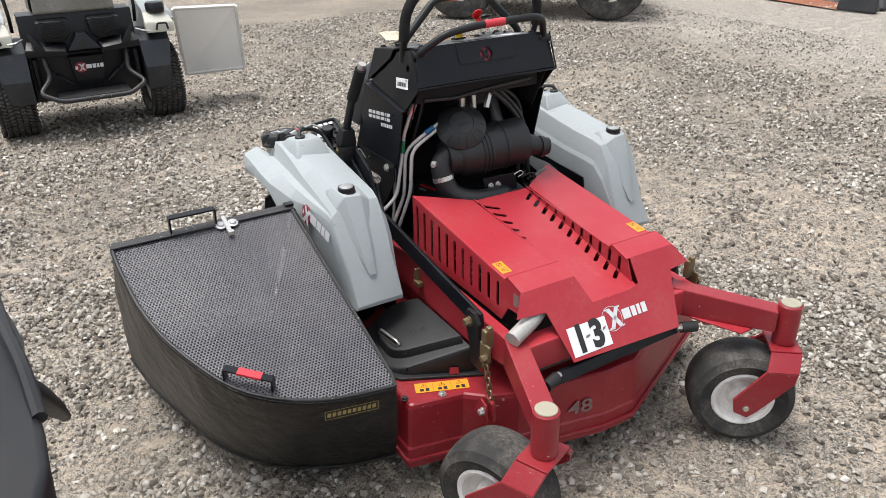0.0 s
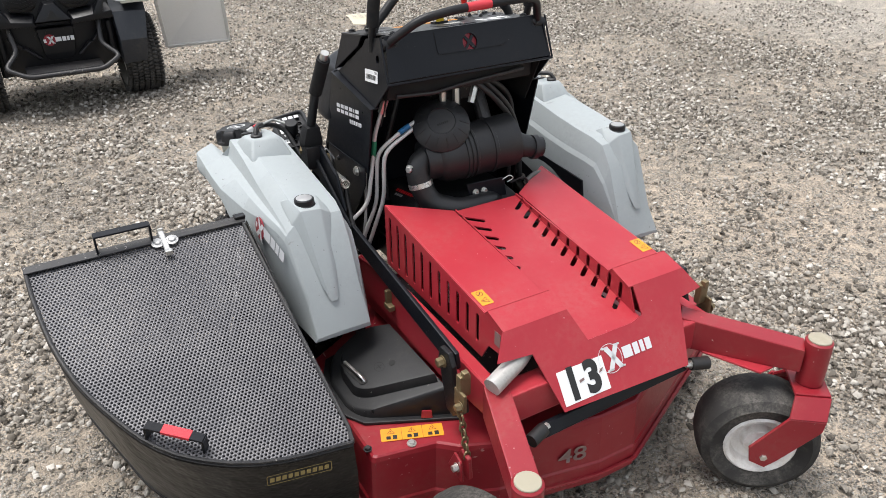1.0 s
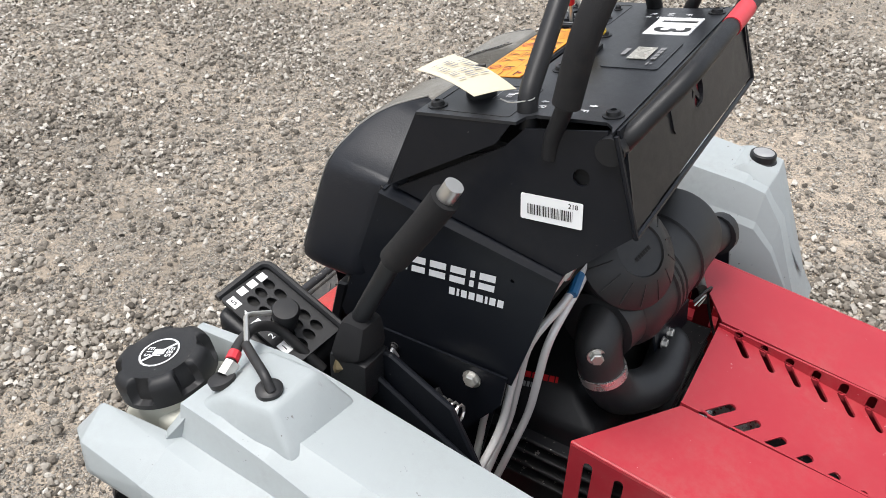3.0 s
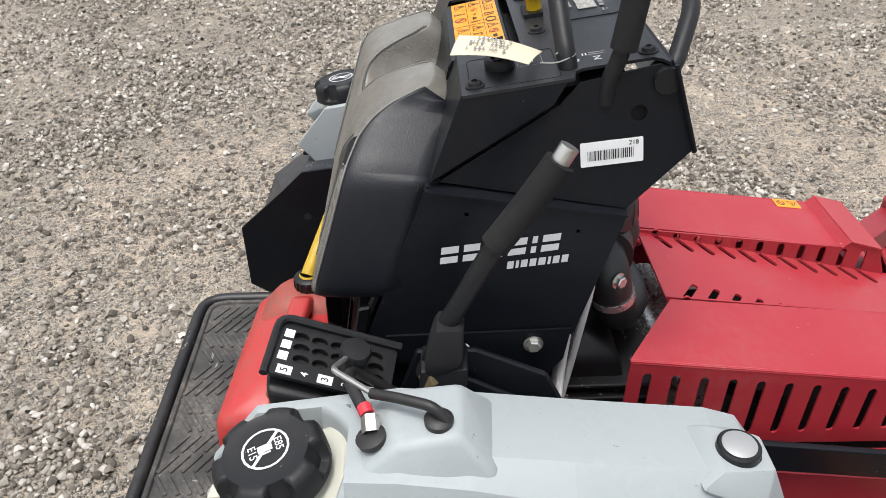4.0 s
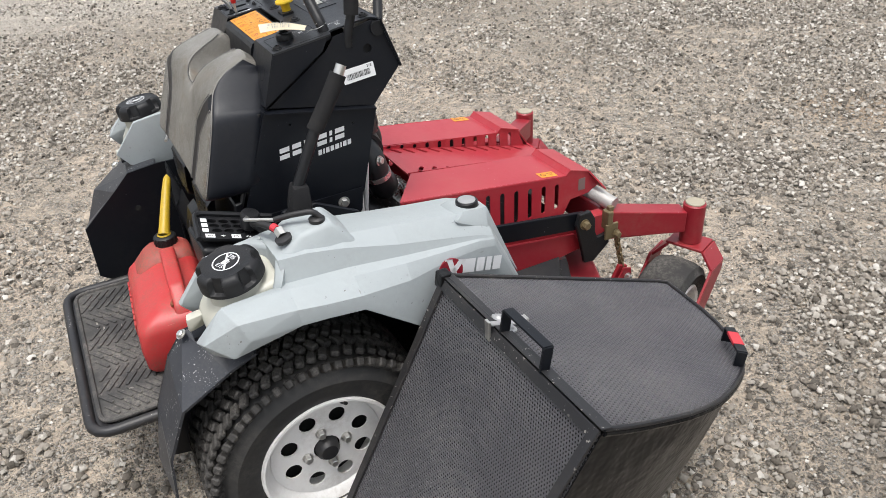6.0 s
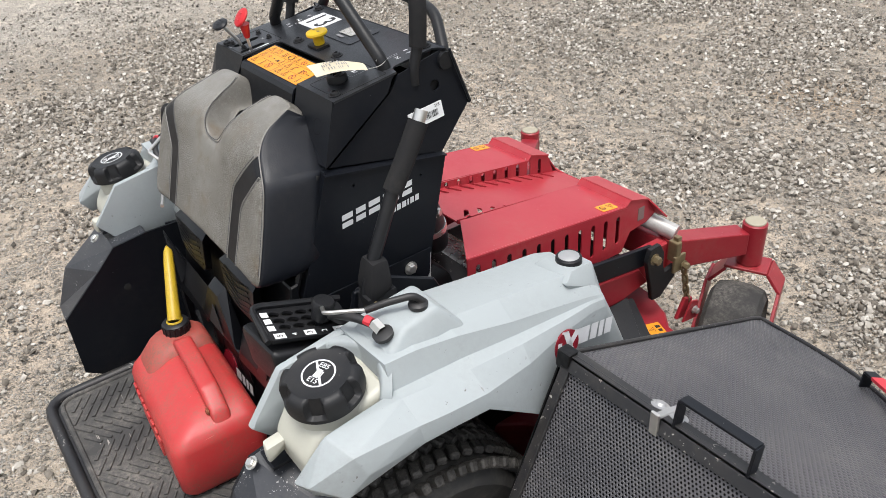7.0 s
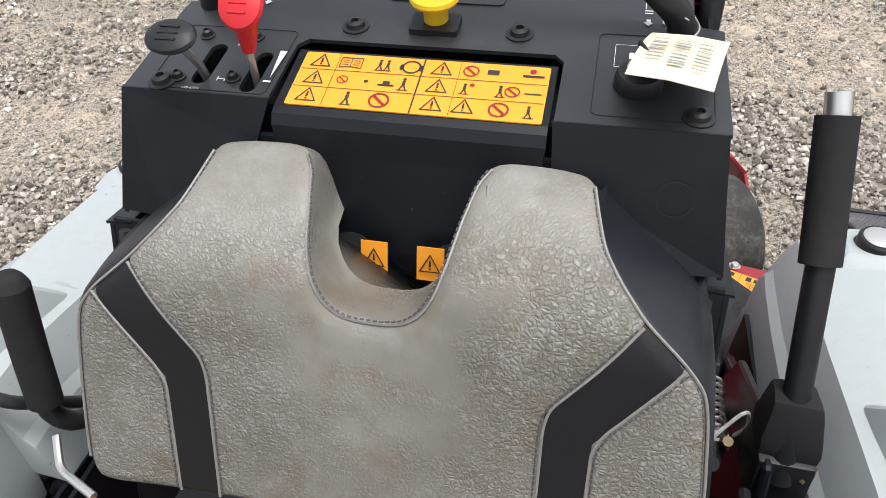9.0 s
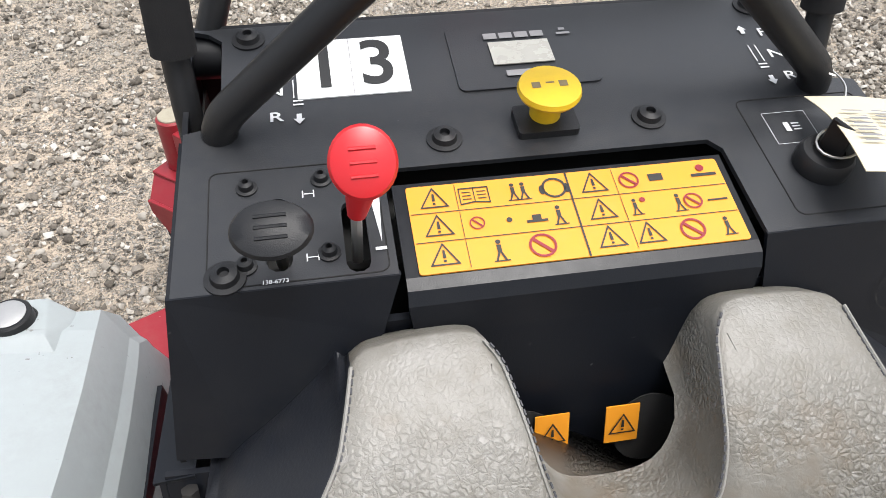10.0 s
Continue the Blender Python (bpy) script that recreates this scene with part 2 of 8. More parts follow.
def seat_material():
    """Cracked grey vinyl with black stripe panels and black sides."""
    m, nt, b = nodes_of("seat_vinyl")
    sep = nt.nodes.new("ShaderNodeSeparateXYZ")
    nt.links.new(coords(nt), sep.inputs[0])
    ax = math_n(nt, "ABSOLUTE", math_n(nt, "SUBTRACT", sep.outputs[0], 0.007))
    z = sep.outputs[2]

    def edge(x0, z0, k):
        rise = math_n(nt, "MULTIPLY", math_n(nt, "MAXIMUM", math_n(nt, "SUBTRACT", z, z0), 0.0), k)
        return math_n(nt, "ADD", rise, x0)

    def past(x, e):
        return ramp_n(nt, math_n(nt, "SUBTRACT", x, e), -0.0006, 0.0006)

    stripe = math_n(nt, "MULTIPLY", past(ax, edge(0.139, 0.963, 0.86)), math_n(nt, "SUBTRACT", 1.0, past(ax, edge(0.177, 0.943, 0.83))))
    black = stripe
    big = noise_n(nt, 7, 5, 0.6)
    mid = noise_n(nt, 40, 4, 0.6)
    vor = nt.nodes.new("ShaderNodeTexVoronoi")
    vor.feature = "DISTANCE_TO_EDGE"
    vor.inputs["Scale"].default_value = 215
    bend = nt.nodes.new("ShaderNodeTexNoise")
    bend.inputs["Scale"].default_value = 180
    bend.inputs["Detail"].default_value = 3
    nt.links.new(coords(nt), bend.inputs["Vector"])
    warp = nt.nodes.new("ShaderNodeVectorMath")
    warp.operation = "MULTIPLY_ADD"
    nt.links.new(bend.outputs["Color"], warp.inputs[0])
    warp.inputs[1].default_value = (0.006, 0.006, 0.006)
    nt.links.new(coords(nt), warp.inputs[2])
    nt.links.new(warp.outputs[0], vor.inputs["Vector"])
    crack = ramp_n(nt, vor.outputs["Distance"], 0.0, 0.30)
    worn = math_n(nt, "ADD", noise_n(nt, 10, 3, 0.6), math_n(nt, "MULTIPLY", ramp_n(nt, ax, 0.045, 0.125), 0.17))
    low = math_n(nt, "SUBTRACT", 1.0, math_n(nt, "MULTIPLY", ramp_n(nt, z, 1.055, 1.075), 0.8))
    patch = math_n(nt, "MULTIPLY", ramp_n(nt, worn, 0.43, 0.62), low)
    vinyl = mixc(nt, ramp_n(nt, big, 0.33, 0.67), (0.132, 0.124, 0.106), (0.212, 0.204, 0.184))
    vinyl = mixc(nt, math_n(nt, "MULTIPLY", math_n(nt, "SUBTRACT", 1.0, crack), math_n(nt, "MULTIPLY", patch, 0.35)), vinyl, (0.085, 0.075, 0.058))
    vinyl = mixc(nt, math_n(nt, "MULTIPLY", ramp_n(nt, mid, 0.5, 0.75), 0.4), vinyl, (0.125, 0.108, 0.080))
    vinyl = mixc(nt, math_n(nt, "MULTIPLY", ramp_n(nt, noise_n(nt, 16, 3, 0.6), 0.54, 0.70), 0.6), vinyl, (0.128, 0.095, 0.060))
    vinyl = mixc(nt, math_n(nt, "MULTIPLY", ramp_n(nt, noise_n(nt, 22, 4, 0.7, stretch=(1.0, 1.0, 0.35)), 0.58, 0.70), 0.35), vinyl, (0.255, 0.250, 0.235))
    # Pale specks painted into the colour as glints on the cracked grain.
    vinyl = mixc(nt, math_n(nt, "MULTIPLY", ramp_n(nt, noise_n(nt, 170, 3, 0.7), 0.54, 0.7), math_n(nt, "MULTIPLY", patch, 0.48)), vinyl, (0.36, 0.355, 0.34))
    col = mixc(nt, black, vinyl, (0.010, 0.010, 0.0115))
    nt.links.new(col, b.inputs["Base Color"])
    r = nt.nodes.new("ShaderNodeMapRange")
    nt.links.new(mid, r.inputs[0])
    r.inputs[3].default_value, r.inputs[4].default_value = 0.34, 0.52
    nt.links.new(r.outputs[0], b.inputs["Roughness"])
    nt.links.new(math_n(nt, "SUBTRACT", 0.48, math_n(nt, "MULTIPLY", black, 0.24)), b.inputs["Specular IOR Level"])
    hgt = math_n(nt, "ADD", math_n(nt, "MULTIPLY", crack, math_n(nt, "MULTIPLY", patch, 1.0)), math_n(nt, "MULTIPLY", noise_n(nt, 420, 3, 0.6), 0.22))
    hgt = math_n(nt, "MULTIPLY", hgt, math_n(nt, "SUBTRACT", 1.0, math_n(nt, "MULTIPLY", black, 0.93)))
    bump_n(nt, b, hgt, 0.60, 0.0013)
    return m


SEATV = seat_material()


def ground_material():
    """Tan dirt crowded with fine gritty grains and small stones, shaded gaps painted as dark specks; paler on the
    driven track, one rusty stain.
    """
    m, nt, b = nodes_of("gravel_dirt")
    sep = nt.nodes.new("ShaderNodeSeparateXYZ")
    nt.links.new(coords(nt), sep.inputs[0])
    big = noise_n(nt, 0.9, 6, 0.65)
    mid = noise_n(nt, 9, 5, 0.7)
    grit_gaps = noise_n(nt, 150, 3, 0.8)
    col = mixc(nt, ramp_n(nt, big, 0.38, 0.62), (0.310, 0.262, 0.206), (0.520, 0.438, 0.345))
    col = mixc(nt, math_n(nt, "MULTIPLY", ramp_n(nt, mid, 0.4, 0.7), 0.5), col, (0.335, 0.300, 0.252))
    wob = math_n(nt, "ADD", sep.outputs[0], math_n(nt, "MULTIPLY", big, 1.6))
    lane = math_n(nt, "SUBTRACT", 1.0, ramp_n(nt, wob, -4.9, -3.7))
    col = mixc(nt, math_n(nt, "MULTIPLY", lane, 0.8), col, (0.64, 0.58, 0.50))
    for cx, cy, reach in ((-1.35, -0.85, 0.75), (-1.9, 0.1, 0.8), (-2.0, 1.9, 0.9), (0.9, 2.7, 0.8), (-1.0, 1.8, 0.7), (0.1, 1.75, 0.45)):
        bare = nt.nodes.new("ShaderNodeVectorMath")
        bare.operation = "DISTANCE"
        nt.links.new(coords(nt), bare.inputs[0])
        bare.inputs[1].default_value = (cx, cy, 0.0)
        ragged = math_n(nt, "ADD", bare.outputs["Value"], math_n(nt, "MULTIPLY", mid, 0.5))
        col = mixc(nt, math_n(nt, "SUBTRACT", 1.0, ramp_n(nt, ragged, reach * 0.75, reach * 1.25)), col, (0.50, 0.415, 0.325))
    vd = nt.nodes.new("ShaderNodeVectorMath")
    vd.operation = "DISTANCE"
    nt.links.new(coords(nt), vd.inputs[0])
    vd.inputs[1].default_value = (-0.53, 3.41, 0.0)
    stain = math_n(nt, "MULTIPLY", math_n(nt, "SUBTRACT", 1.0, ramp_n(nt, vd.outputs["Value"], 0.05, 0.42)), ramp_n(nt, mid, 0.35, 0.6))
    col = mixc(nt, math_n(nt, "MULTIPLY", stain, 0.6), col, (0.40, 0.22, 0.07))
    hgt = math_n(nt, "ADD", math_n(nt, "MULTIPLY", grit_gaps, 0.30), math_n(nt, "MULTIPLY", mid, 0.5))
    bend = nt.nodes.new("ShaderNodeTexNoise")
    bend.inputs["Scale"].default_value = 60
    nt.links.new(coords(nt), bend.inputs["Vector"])
    warp = nt.nodes.new("ShaderNodeVectorMath")
    warp.operation = "MULTIPLY_ADD"
    nt.links.new(bend.outputs["Color"], warp.inputs[0])
    warp.inputs[1].default_value = (0.012, 0.012, 0.012)
    nt.links.new(coords(nt), warp.inputs[2])
    for scale, lo, hi, share, tall in ((210, 0.30, 0.48, 0.28, 0.5), (118, 0.36, 0.52, 0.38, 1.0), (72, 0.43, 0.57, 0.50, 1.5)):
        vor = nt.nodes.new("ShaderNodeTexVoronoi")
        vor.inputs["Scale"].default_value = scale
        nt.links.new(warp.outputs[0], vor.inputs["Vector"])
        tone = nt.nodes.new("ShaderNodeSeparateColor")
        nt.links.new(vor.outputs["Color"], tone.inputs[0])
        stone = mixc(nt, tone.outputs[0], (0.135, 0.122, 0.103), (0.640, 0.602, 0.540))
        there = math_n(nt, "MULTIPLY", ramp_n(nt, mid, lo, hi), ramp_n(nt, tone.outputs[1], share, share + 0.04))
        cover = math_n(nt, "MULTIPLY", there, math_n(nt, "SUBTRACT", 1.0, ramp_n(nt, vor.outputs["Distance"], 0.40, 0.52)))
        col = mixc(nt, math_n(nt, "MULTIPLY", cover, 0.9), col, stone)
        rise = math_n(nt, "MULTIPLY", math_n(nt, "SUBTRACT", 0.9, vor.outputs["Distance"]), math_n(nt, "ADD", 0.6, tone.outputs[2]))
        hgt = math_n(nt, "ADD", hgt, math_n(nt, "MULTIPLY", cover, math_n(nt, "MULTIPLY", rise, tall)))
    # Dark specks mixed into the colour stand for the shade between stones.
    col = mixc(nt, math_n(nt, "MULTIPLY", ramp_n(nt, grit_gaps, 0.54, 0.70), 0.5), col, (0.125, 0.106, 0.084))
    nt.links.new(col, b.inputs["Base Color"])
    b.inputs["Roughness"].default_value = 0.95
    b.inputs["Specular IOR Level"].default_value = 0.2
    bump_n(nt, b, hgt, 1.0, 0.018)
    return m


def stone_material():
    m, nt, b = nodes_of("crushed_limestone")
    geo = nt.nodes.new("ShaderNodeNewGeometry")
    cr = nt.nodes.new("ShaderNodeValToRGB")
    el = cr.color_ramp.elements
    el[0].position, el[0].color = 0.0, (0.070, 0.062, 0.052, 1)
    el[1].position, el[1].color = 1.0, (0.63, 0.598, 0.545, 1)
    for p, c in ((0.22, (0.145, 0.128, 0.107, 1)), (0.45, (0.268, 0.240, 0.203, 1)), (0.70, (0.340, 0.314, 0.274, 1)), (0.88, (0.455, 0.426, 0.379, 1))):
        e = el.new(p)
        e.color = c
    nt.links.new(geo.outputs["Random Per Island"], cr.inputs[0])
    n = noise_n(nt, 160, 4, 0.7)
    col = mixc(nt, math_n(nt, "MULTIPLY", n, 0.22), cr.outputs[0], (0.27, 0.24, 0.20))
    nt.links.new(col, b.inputs["Base Color"])
    b.inputs["Roughness"].default_value = 0.9
    b.inputs["Specular IOR Level"].default_value = 0.25
    bump_n(nt, b, n, 0.7, 0.004)
    return m


DIRT = ground_material()
STONE = stone_material()


# ---- mesh helpers ----
def part(name, bm, material, parent=None, label="", smooth=False, sharp=38):
    me = bpy.data.meshes.new(name)
    bmesh.ops.recalc_face_normals(bm, faces=bm.faces)
    if smooth:
        for f in bm.faces:
            f.smooth = True
    bm.to_mesh(me)
    bm.free()
    me.materials.append(material)
    ob = new(name, me)
    if smooth:
        me.set_sharp_from_angle(angle=radians(sharp))
    if parent:
        ob.parent = parent
    return tagged(ob, label)


def thing(name, label, category, group="", at=(0, 0, 0)):
    e = new(name)
    e.empty_display_size = 0.1
    e.location = at
    return tagged(e, label, category, group)


def merge(*bms):
    """All the bmeshes joined into the first."""
    out = bms[0]
    for b in bms[1:]:
        me = bpy.data.meshes.new("tmp")
        b.to_mesh(me)
        b.free()
        out.from_mesh(me)
        bpy.data.meshes.remove(me)
    return out


def moved(bm, m):
    bmesh.ops.transform(bm, matrix=m, verts=bm.verts)
    return bm


def flip(bm):
    """The mirror image across the machine's middle plane."""
    return moved(bm, Matrix.Diagonal((-1, 1, 1, 1)))


def side_of(bm, s):
    return bm if s > 0 else flip(bm)


def box(c, size, bevel=0.0, seg=2, turn=None):
    bm = bmesh.new()
    bmesh.ops.create_cube(bm, size=1)
    bmesh.ops.scale(bm, vec=size, verts=bm.verts)
    if bevel:
        bmesh.ops.bevel(bm, geom=bm.edges[:], offset=bevel, segments=seg, affect="EDGES", profile=0.6)
    return moved(bm, Matrix.Translation(c) @ (turn or Matrix()))


def hull(points, bevel=0.0, seg=2):
    bm = bmesh.new()
    for p in points:
        bm.verts.new(p)
    r = bmesh.ops.convex_hull(bm, input=bm.verts)
    junk = [g for g in r["geom_interior"] + r["geom_unused"] if isinstance(g, bmesh.types.BMVert) and g.is_valid]
    if junk:
        bmesh.ops.delete(bm, geom=list(set(junk)), context="VERTS")
    bmesh.ops.dissolve_limit(bm, angle_limit=radians(4), verts=bm.verts, edges=bm.edges)
    if bevel:
        bmesh.ops.bevel(bm, geom=bm.edges[:], offset=bevel, segments=seg, affect="EDGES", profile=0.6)
    return bm


def prism(points, vec, bevel=0.0, seg=1):
    """A flat polygon pushed along vec, its edges rounded."""
    bm = bmesh.new()
    f = bm.faces.new([bm.verts.new(p) for p in points])
    r = bmesh.ops.extrude_face_region(bm, geom=[f])
    bmesh.ops.translate(bm, vec=vec, verts=[v for v in r["geom"] if isinstance(v, bmesh.types.BMVert)])
    bmesh.ops.recalc_face_normals(bm, faces=bm.faces)
    if bevel:
        bmesh.ops.bevel(bm, geom=bm.edges[:], offset=bevel, segments=seg, affect="EDGES", profile=0.6)
    return bm


def frame_of(origin, u, v):
    """The matrix whose x runs along u and y along v from origin; z is their normal."""
    u, v = Vector(u).normalized(), Vector(v)
    w = u.cross(v).normalized()
    v = w.cross(u)
    m = Matrix((u, v, w)).transposed().to_4x4()
    return Matrix.Translation(origin) @ m


def sheet(outer, holes, thick, m):
    """A plate in the plane of m with holes cut through it; it lies behind that plane."""
    bm = bmesh.new()
    for loop in (outer, *holes):
        vs = [bm.verts.new((p[0], p[1], 0)) for p in loop]
        for i in range(len(vs)):
            bm.edges.new((vs[i - 1], vs[i]))
    bmesh.ops.triangle_fill(bm, edges=bm.edges[:], use_beauty=True, normal=(0, 0, 1))
    r = bmesh.ops.extrude_face_region(bm, geom=bm.faces[:])
    bmesh.ops.translate(bm, vec=(0, 0, -thick), verts=[v for v in r["geom"] if isinstance(v, bmesh.types.BMVert)])
    bmesh.ops.recalc_face_normals(bm, faces=bm.faces)
    return moved(bm, m)


def ring2(cx, cy, rx, ry=None, n=20):
    ry = ry or rx
    return [(cx + rx * math.cos(2 * math.pi * i / n), cy + ry * math.sin(2 * math.pi * i / n)) for i in range(n)]


def slot2(x0, y0, x1, y1, r, n=5):
    """The outline of a slot with round ends."""
    a = math.atan2(y1 - y0, x1 - x0)
    out = [(x1 + r * math.cos(a - math.pi / 2 + math.pi * i / n), y1 + r * math.sin(a - math.pi / 2 + math.pi * i / n)) for i in range(n + 1)]
    return out + [(x0 + r * math.cos(a + math.pi / 2 + math.pi * i / n), y0 + r * math.sin(a + math.pi / 2 + math.pi * i / n)) for i in range(n + 1)]


def rect2(x0, y0, x1, y1, r=0.0, n=4):
    if not r:
        return [(x0, y0), (x1, y0), (x1, y1), (x0, y1)]
    out = []
    for cx, cy, a in ((x1 - r, y0 + r, -90), (x1 - r, y1 - r, 0), (x0 + r, y1 - r, 90), (x0 + r, y0 + r, 180)):
        out += [(cx + r * math.cos(radians(a + 90 * i / n)), cy + r * math.sin(radians(a + 90 * i / n))) for i in range(n + 1)]
    return out


def filleted(points, r, n=4):
    """The polyline with its corners rounded."""
    p = [Vector(q) for q in points]
    out = [p[0]]
    for a, b, c in zip(p, p[1:], p[2:]):
        d = min(r, (a - b).length * 0.45, (c - b).length * 0.45)
        s, e = b + (a - b).normalized() * d, b + (c - b).normalized() * d
        for i in range(n + 1):
            t = i / n
            out.append(s * (1 - t) ** 2 + b * 2 * t * (1 - t) + e * t * t)
    return out + [p[-1]]


def tube(points, r, n=10, bend=0.03, caps=True):
    """A round tube along the points; r is one radius or one for each end."""
    p = filleted(points, bend) if bend else [Vector(q) for q in points]
    r0, r1 = r if isinstance(r, tuple) else (r, r)
    bm = bmesh.new()
    rings, up = [], None
    for i, q in enumerate(p):
        d = (p[min(i + 1, len(p) - 1)] - p[max(i - 1, 0)]).normalized()
        if up is None:
            up = d.orthogonal().normalized()
        up = (up - d * up.dot(d)).normalized()
        side = d.cross(up)
        rad = r0 + (r1 - r0) * i / max(1, len(p) - 1)
        rings.append([bm.verts.new(q + (up * math.cos(2 * math.pi * k / n) + side * math.sin(2 * math.pi * k / n)) * rad) for k in range(n)])
    for a, b in zip(rings, rings[1:]):
        for k in range(n):
            bm.faces.new((a[k - 1], a[k], b[k], b[k - 1]))
    if caps:
        bm.faces.new(rings[0][::-1])
        bm.faces.new(rings[-1])
    return bm


def lathe(profile, m=None, n=32):
    """(radius, height) pairs turned round z, then placed by m."""
    bm = bmesh.new()
    rings = []
    for r, h in profile:
        if r < 1e-6:
            rings.append([bm.verts.new((0, 0, h))] * n)
        else:
            rings.append([bm.verts.new((r * math.cos(2 * math.pi * k / n), r * math.sin(2 * math.pi * k / n), h)) for k in range(n)])
    for a, b in zip(rings, rings[1:]):
        for k in range(n):
            q = []
            for v in (a[k - 1], a[k], b[k], b[k - 1]):
                if v not in q:
                    q.append(v)
            if len(q) > 2:
                bm.faces.new(q)
    return moved(bm, m) if m else bm


def along(origin, axis):
    """A matrix that sets z along axis at origin."""
    return Matrix.Translation(origin) @ Vector(axis).to_track_quat("Z", "Y").to_matrix().to_4x4()


def bolt(origin, axis, r=0.009, h=0.007):
    """A hex head on a washer."""
    w = lathe([(0, 0), (r * 1.35, 0), (r * 1.35, 0.002), (r, 0.002), (0, 0.002)], n=16)
    hx = lathe([(r, 0.002), (r, h), (r * 0.8, h + 0.0015), (0, h + 0.0015)], n=6)
    return moved(merge(w, hx), along(origin, axis))


def screw(origin, axis, r=0.011):
    """A round socket head on a wide washer."""
    w = lathe([(r * 1.2, 0), (r * 1.2, 0.0015), (r * 0.85, 0.002), (r * 0.75, 0.006), (r * 0.35, 0.0075), (r * 0.3, 0.004), (0, 0.004)], n=18)
    return moved(w, along(origin, axis))


def flat(polys, m, lift=0.0006):
    """Thin printed shapes laid on the plane of m."""
    bm = bmesh.new()
    for poly in polys:
        bm.faces.new([bm.verts.new((p[0], p[1], lift)) for p in poly])
    return moved(bm, m)


def bars_for(widths, h, gap, slant=0.0, x0=0.0, y0=0.0):
    """A word as plain slanted bars, one for each character."""
    out, x = [], x0
    for w in widths:
        out.append([(x, y0), (x + w, y0), (x + w + slant * h, y0 + h), (x + slant * h, y0 + h)])
        x += w + gap
    return out


def lettering(name, text, size, m, material, parent, squeeze=1.0, lift=0.0009, label="", bold=0.012):
    """Readable characters, as a flat mesh on the plane of m, centred."""
    cu = bpy.data.curves.new(name, "FONT")
    cu.body, cu.size, cu.align_x, cu.align_y = text, size, "CENTER", "CENTER"
    cu.offset = size * bold
    tmp = bpy.data.objects.new("tmp", cu)
    me = bpy.data.meshes.new_from_object(tmp)
    bpy.data.objects.remove(tmp)
    bpy.data.curves.remove(cu)
    me.transform(m @ Matrix.Translation((0, 0, lift)) @ Matrix.Diagonal((squeeze, 1, 1, 1)))
    me.name = name
    me.materials.append(material)
    ob = new(name, me)
    ob.parent = parent
    return tagged(ob, label)


def triangle_sign(cx, cy, s):
    """A warning triangle's outline as three bars and a mark."""
    a, t = [(cx, cy + s * 0.58), (cx - s * 0.55, cy - s * 0.4), (cx + s * 0.55, cy - s * 0.4)], 0.10
    mid = (cx, cy - s * 0.07)
    polys = []
    for i in range(3):
        p, q = a[i - 1], a[i]
        pi = (p[0] + (mid[0] - p[0]) * t * 2, p[1] + (mid[1] - p[1]) * t * 2)
        qi = (q[0] + (mid[0] - q[0]) * t * 2, q[1] + (mid[1] - q[1]) * t * 2)
        polys.append([p, q, qi, pi])
    polys.append([(cx - s * 0.06, cy - s * 0.1), (cx + s * 0.06, cy - s * 0.1), (cx + s * 0.04, cy + s * 0.25), (cx - s * 0.04, cy + s * 0.25)])
    polys.append(rect2(cx - s * 0.05, cy - s * 0.26, cx + s * 0.05, cy - s * 0.17))
    return polys


def circle_sign(cx, cy, r, t=0.18):
    """A ring with a bar across it."""
    n = 20
    o, i = ring2(cx, cy, r, n=n), ring2(cx, cy, r * (1 - t), n=n)
    polys = [[o[k - 1], o[k], i[k], i[k - 1]] for k in range(n)]
    d = r * 0.68
    polys.append([(cx - d, cy + d - r * t), (cx - d + r * t, cy + d), (cx + d, cy - d + r * t), (cx + d - r * t, cy - d)])
    return polys


def x_mark(cx, cy, s, t=0.16):
    """A crossed mark of two broad strokes with end serifs."""
    polys = []
    for k in (1, -1):
        polys.append([(cx - k * s * 0.42, cy - s * 0.5), (cx - k * s * (0.42 - t * 1.6), cy - s * 0.5), (cx + k * s * 0.42, cy + s * 0.5), (cx + k * s * (0.42 - t * 1.6), cy + s * 0.5)])
        polys.append(rect2(cx + k * s * 0.30 - s * 0.16, cy + s * 0.42, cx + k * s * 0.30 + s * 0.16, cy + s * 0.5))
        polys.append(rect2(cx + k * s * 0.30 - s * 0.16, cy - s * 0.5, cx + k * s * 0.30 + s * 0.16, cy - s * 0.42))
    return polys


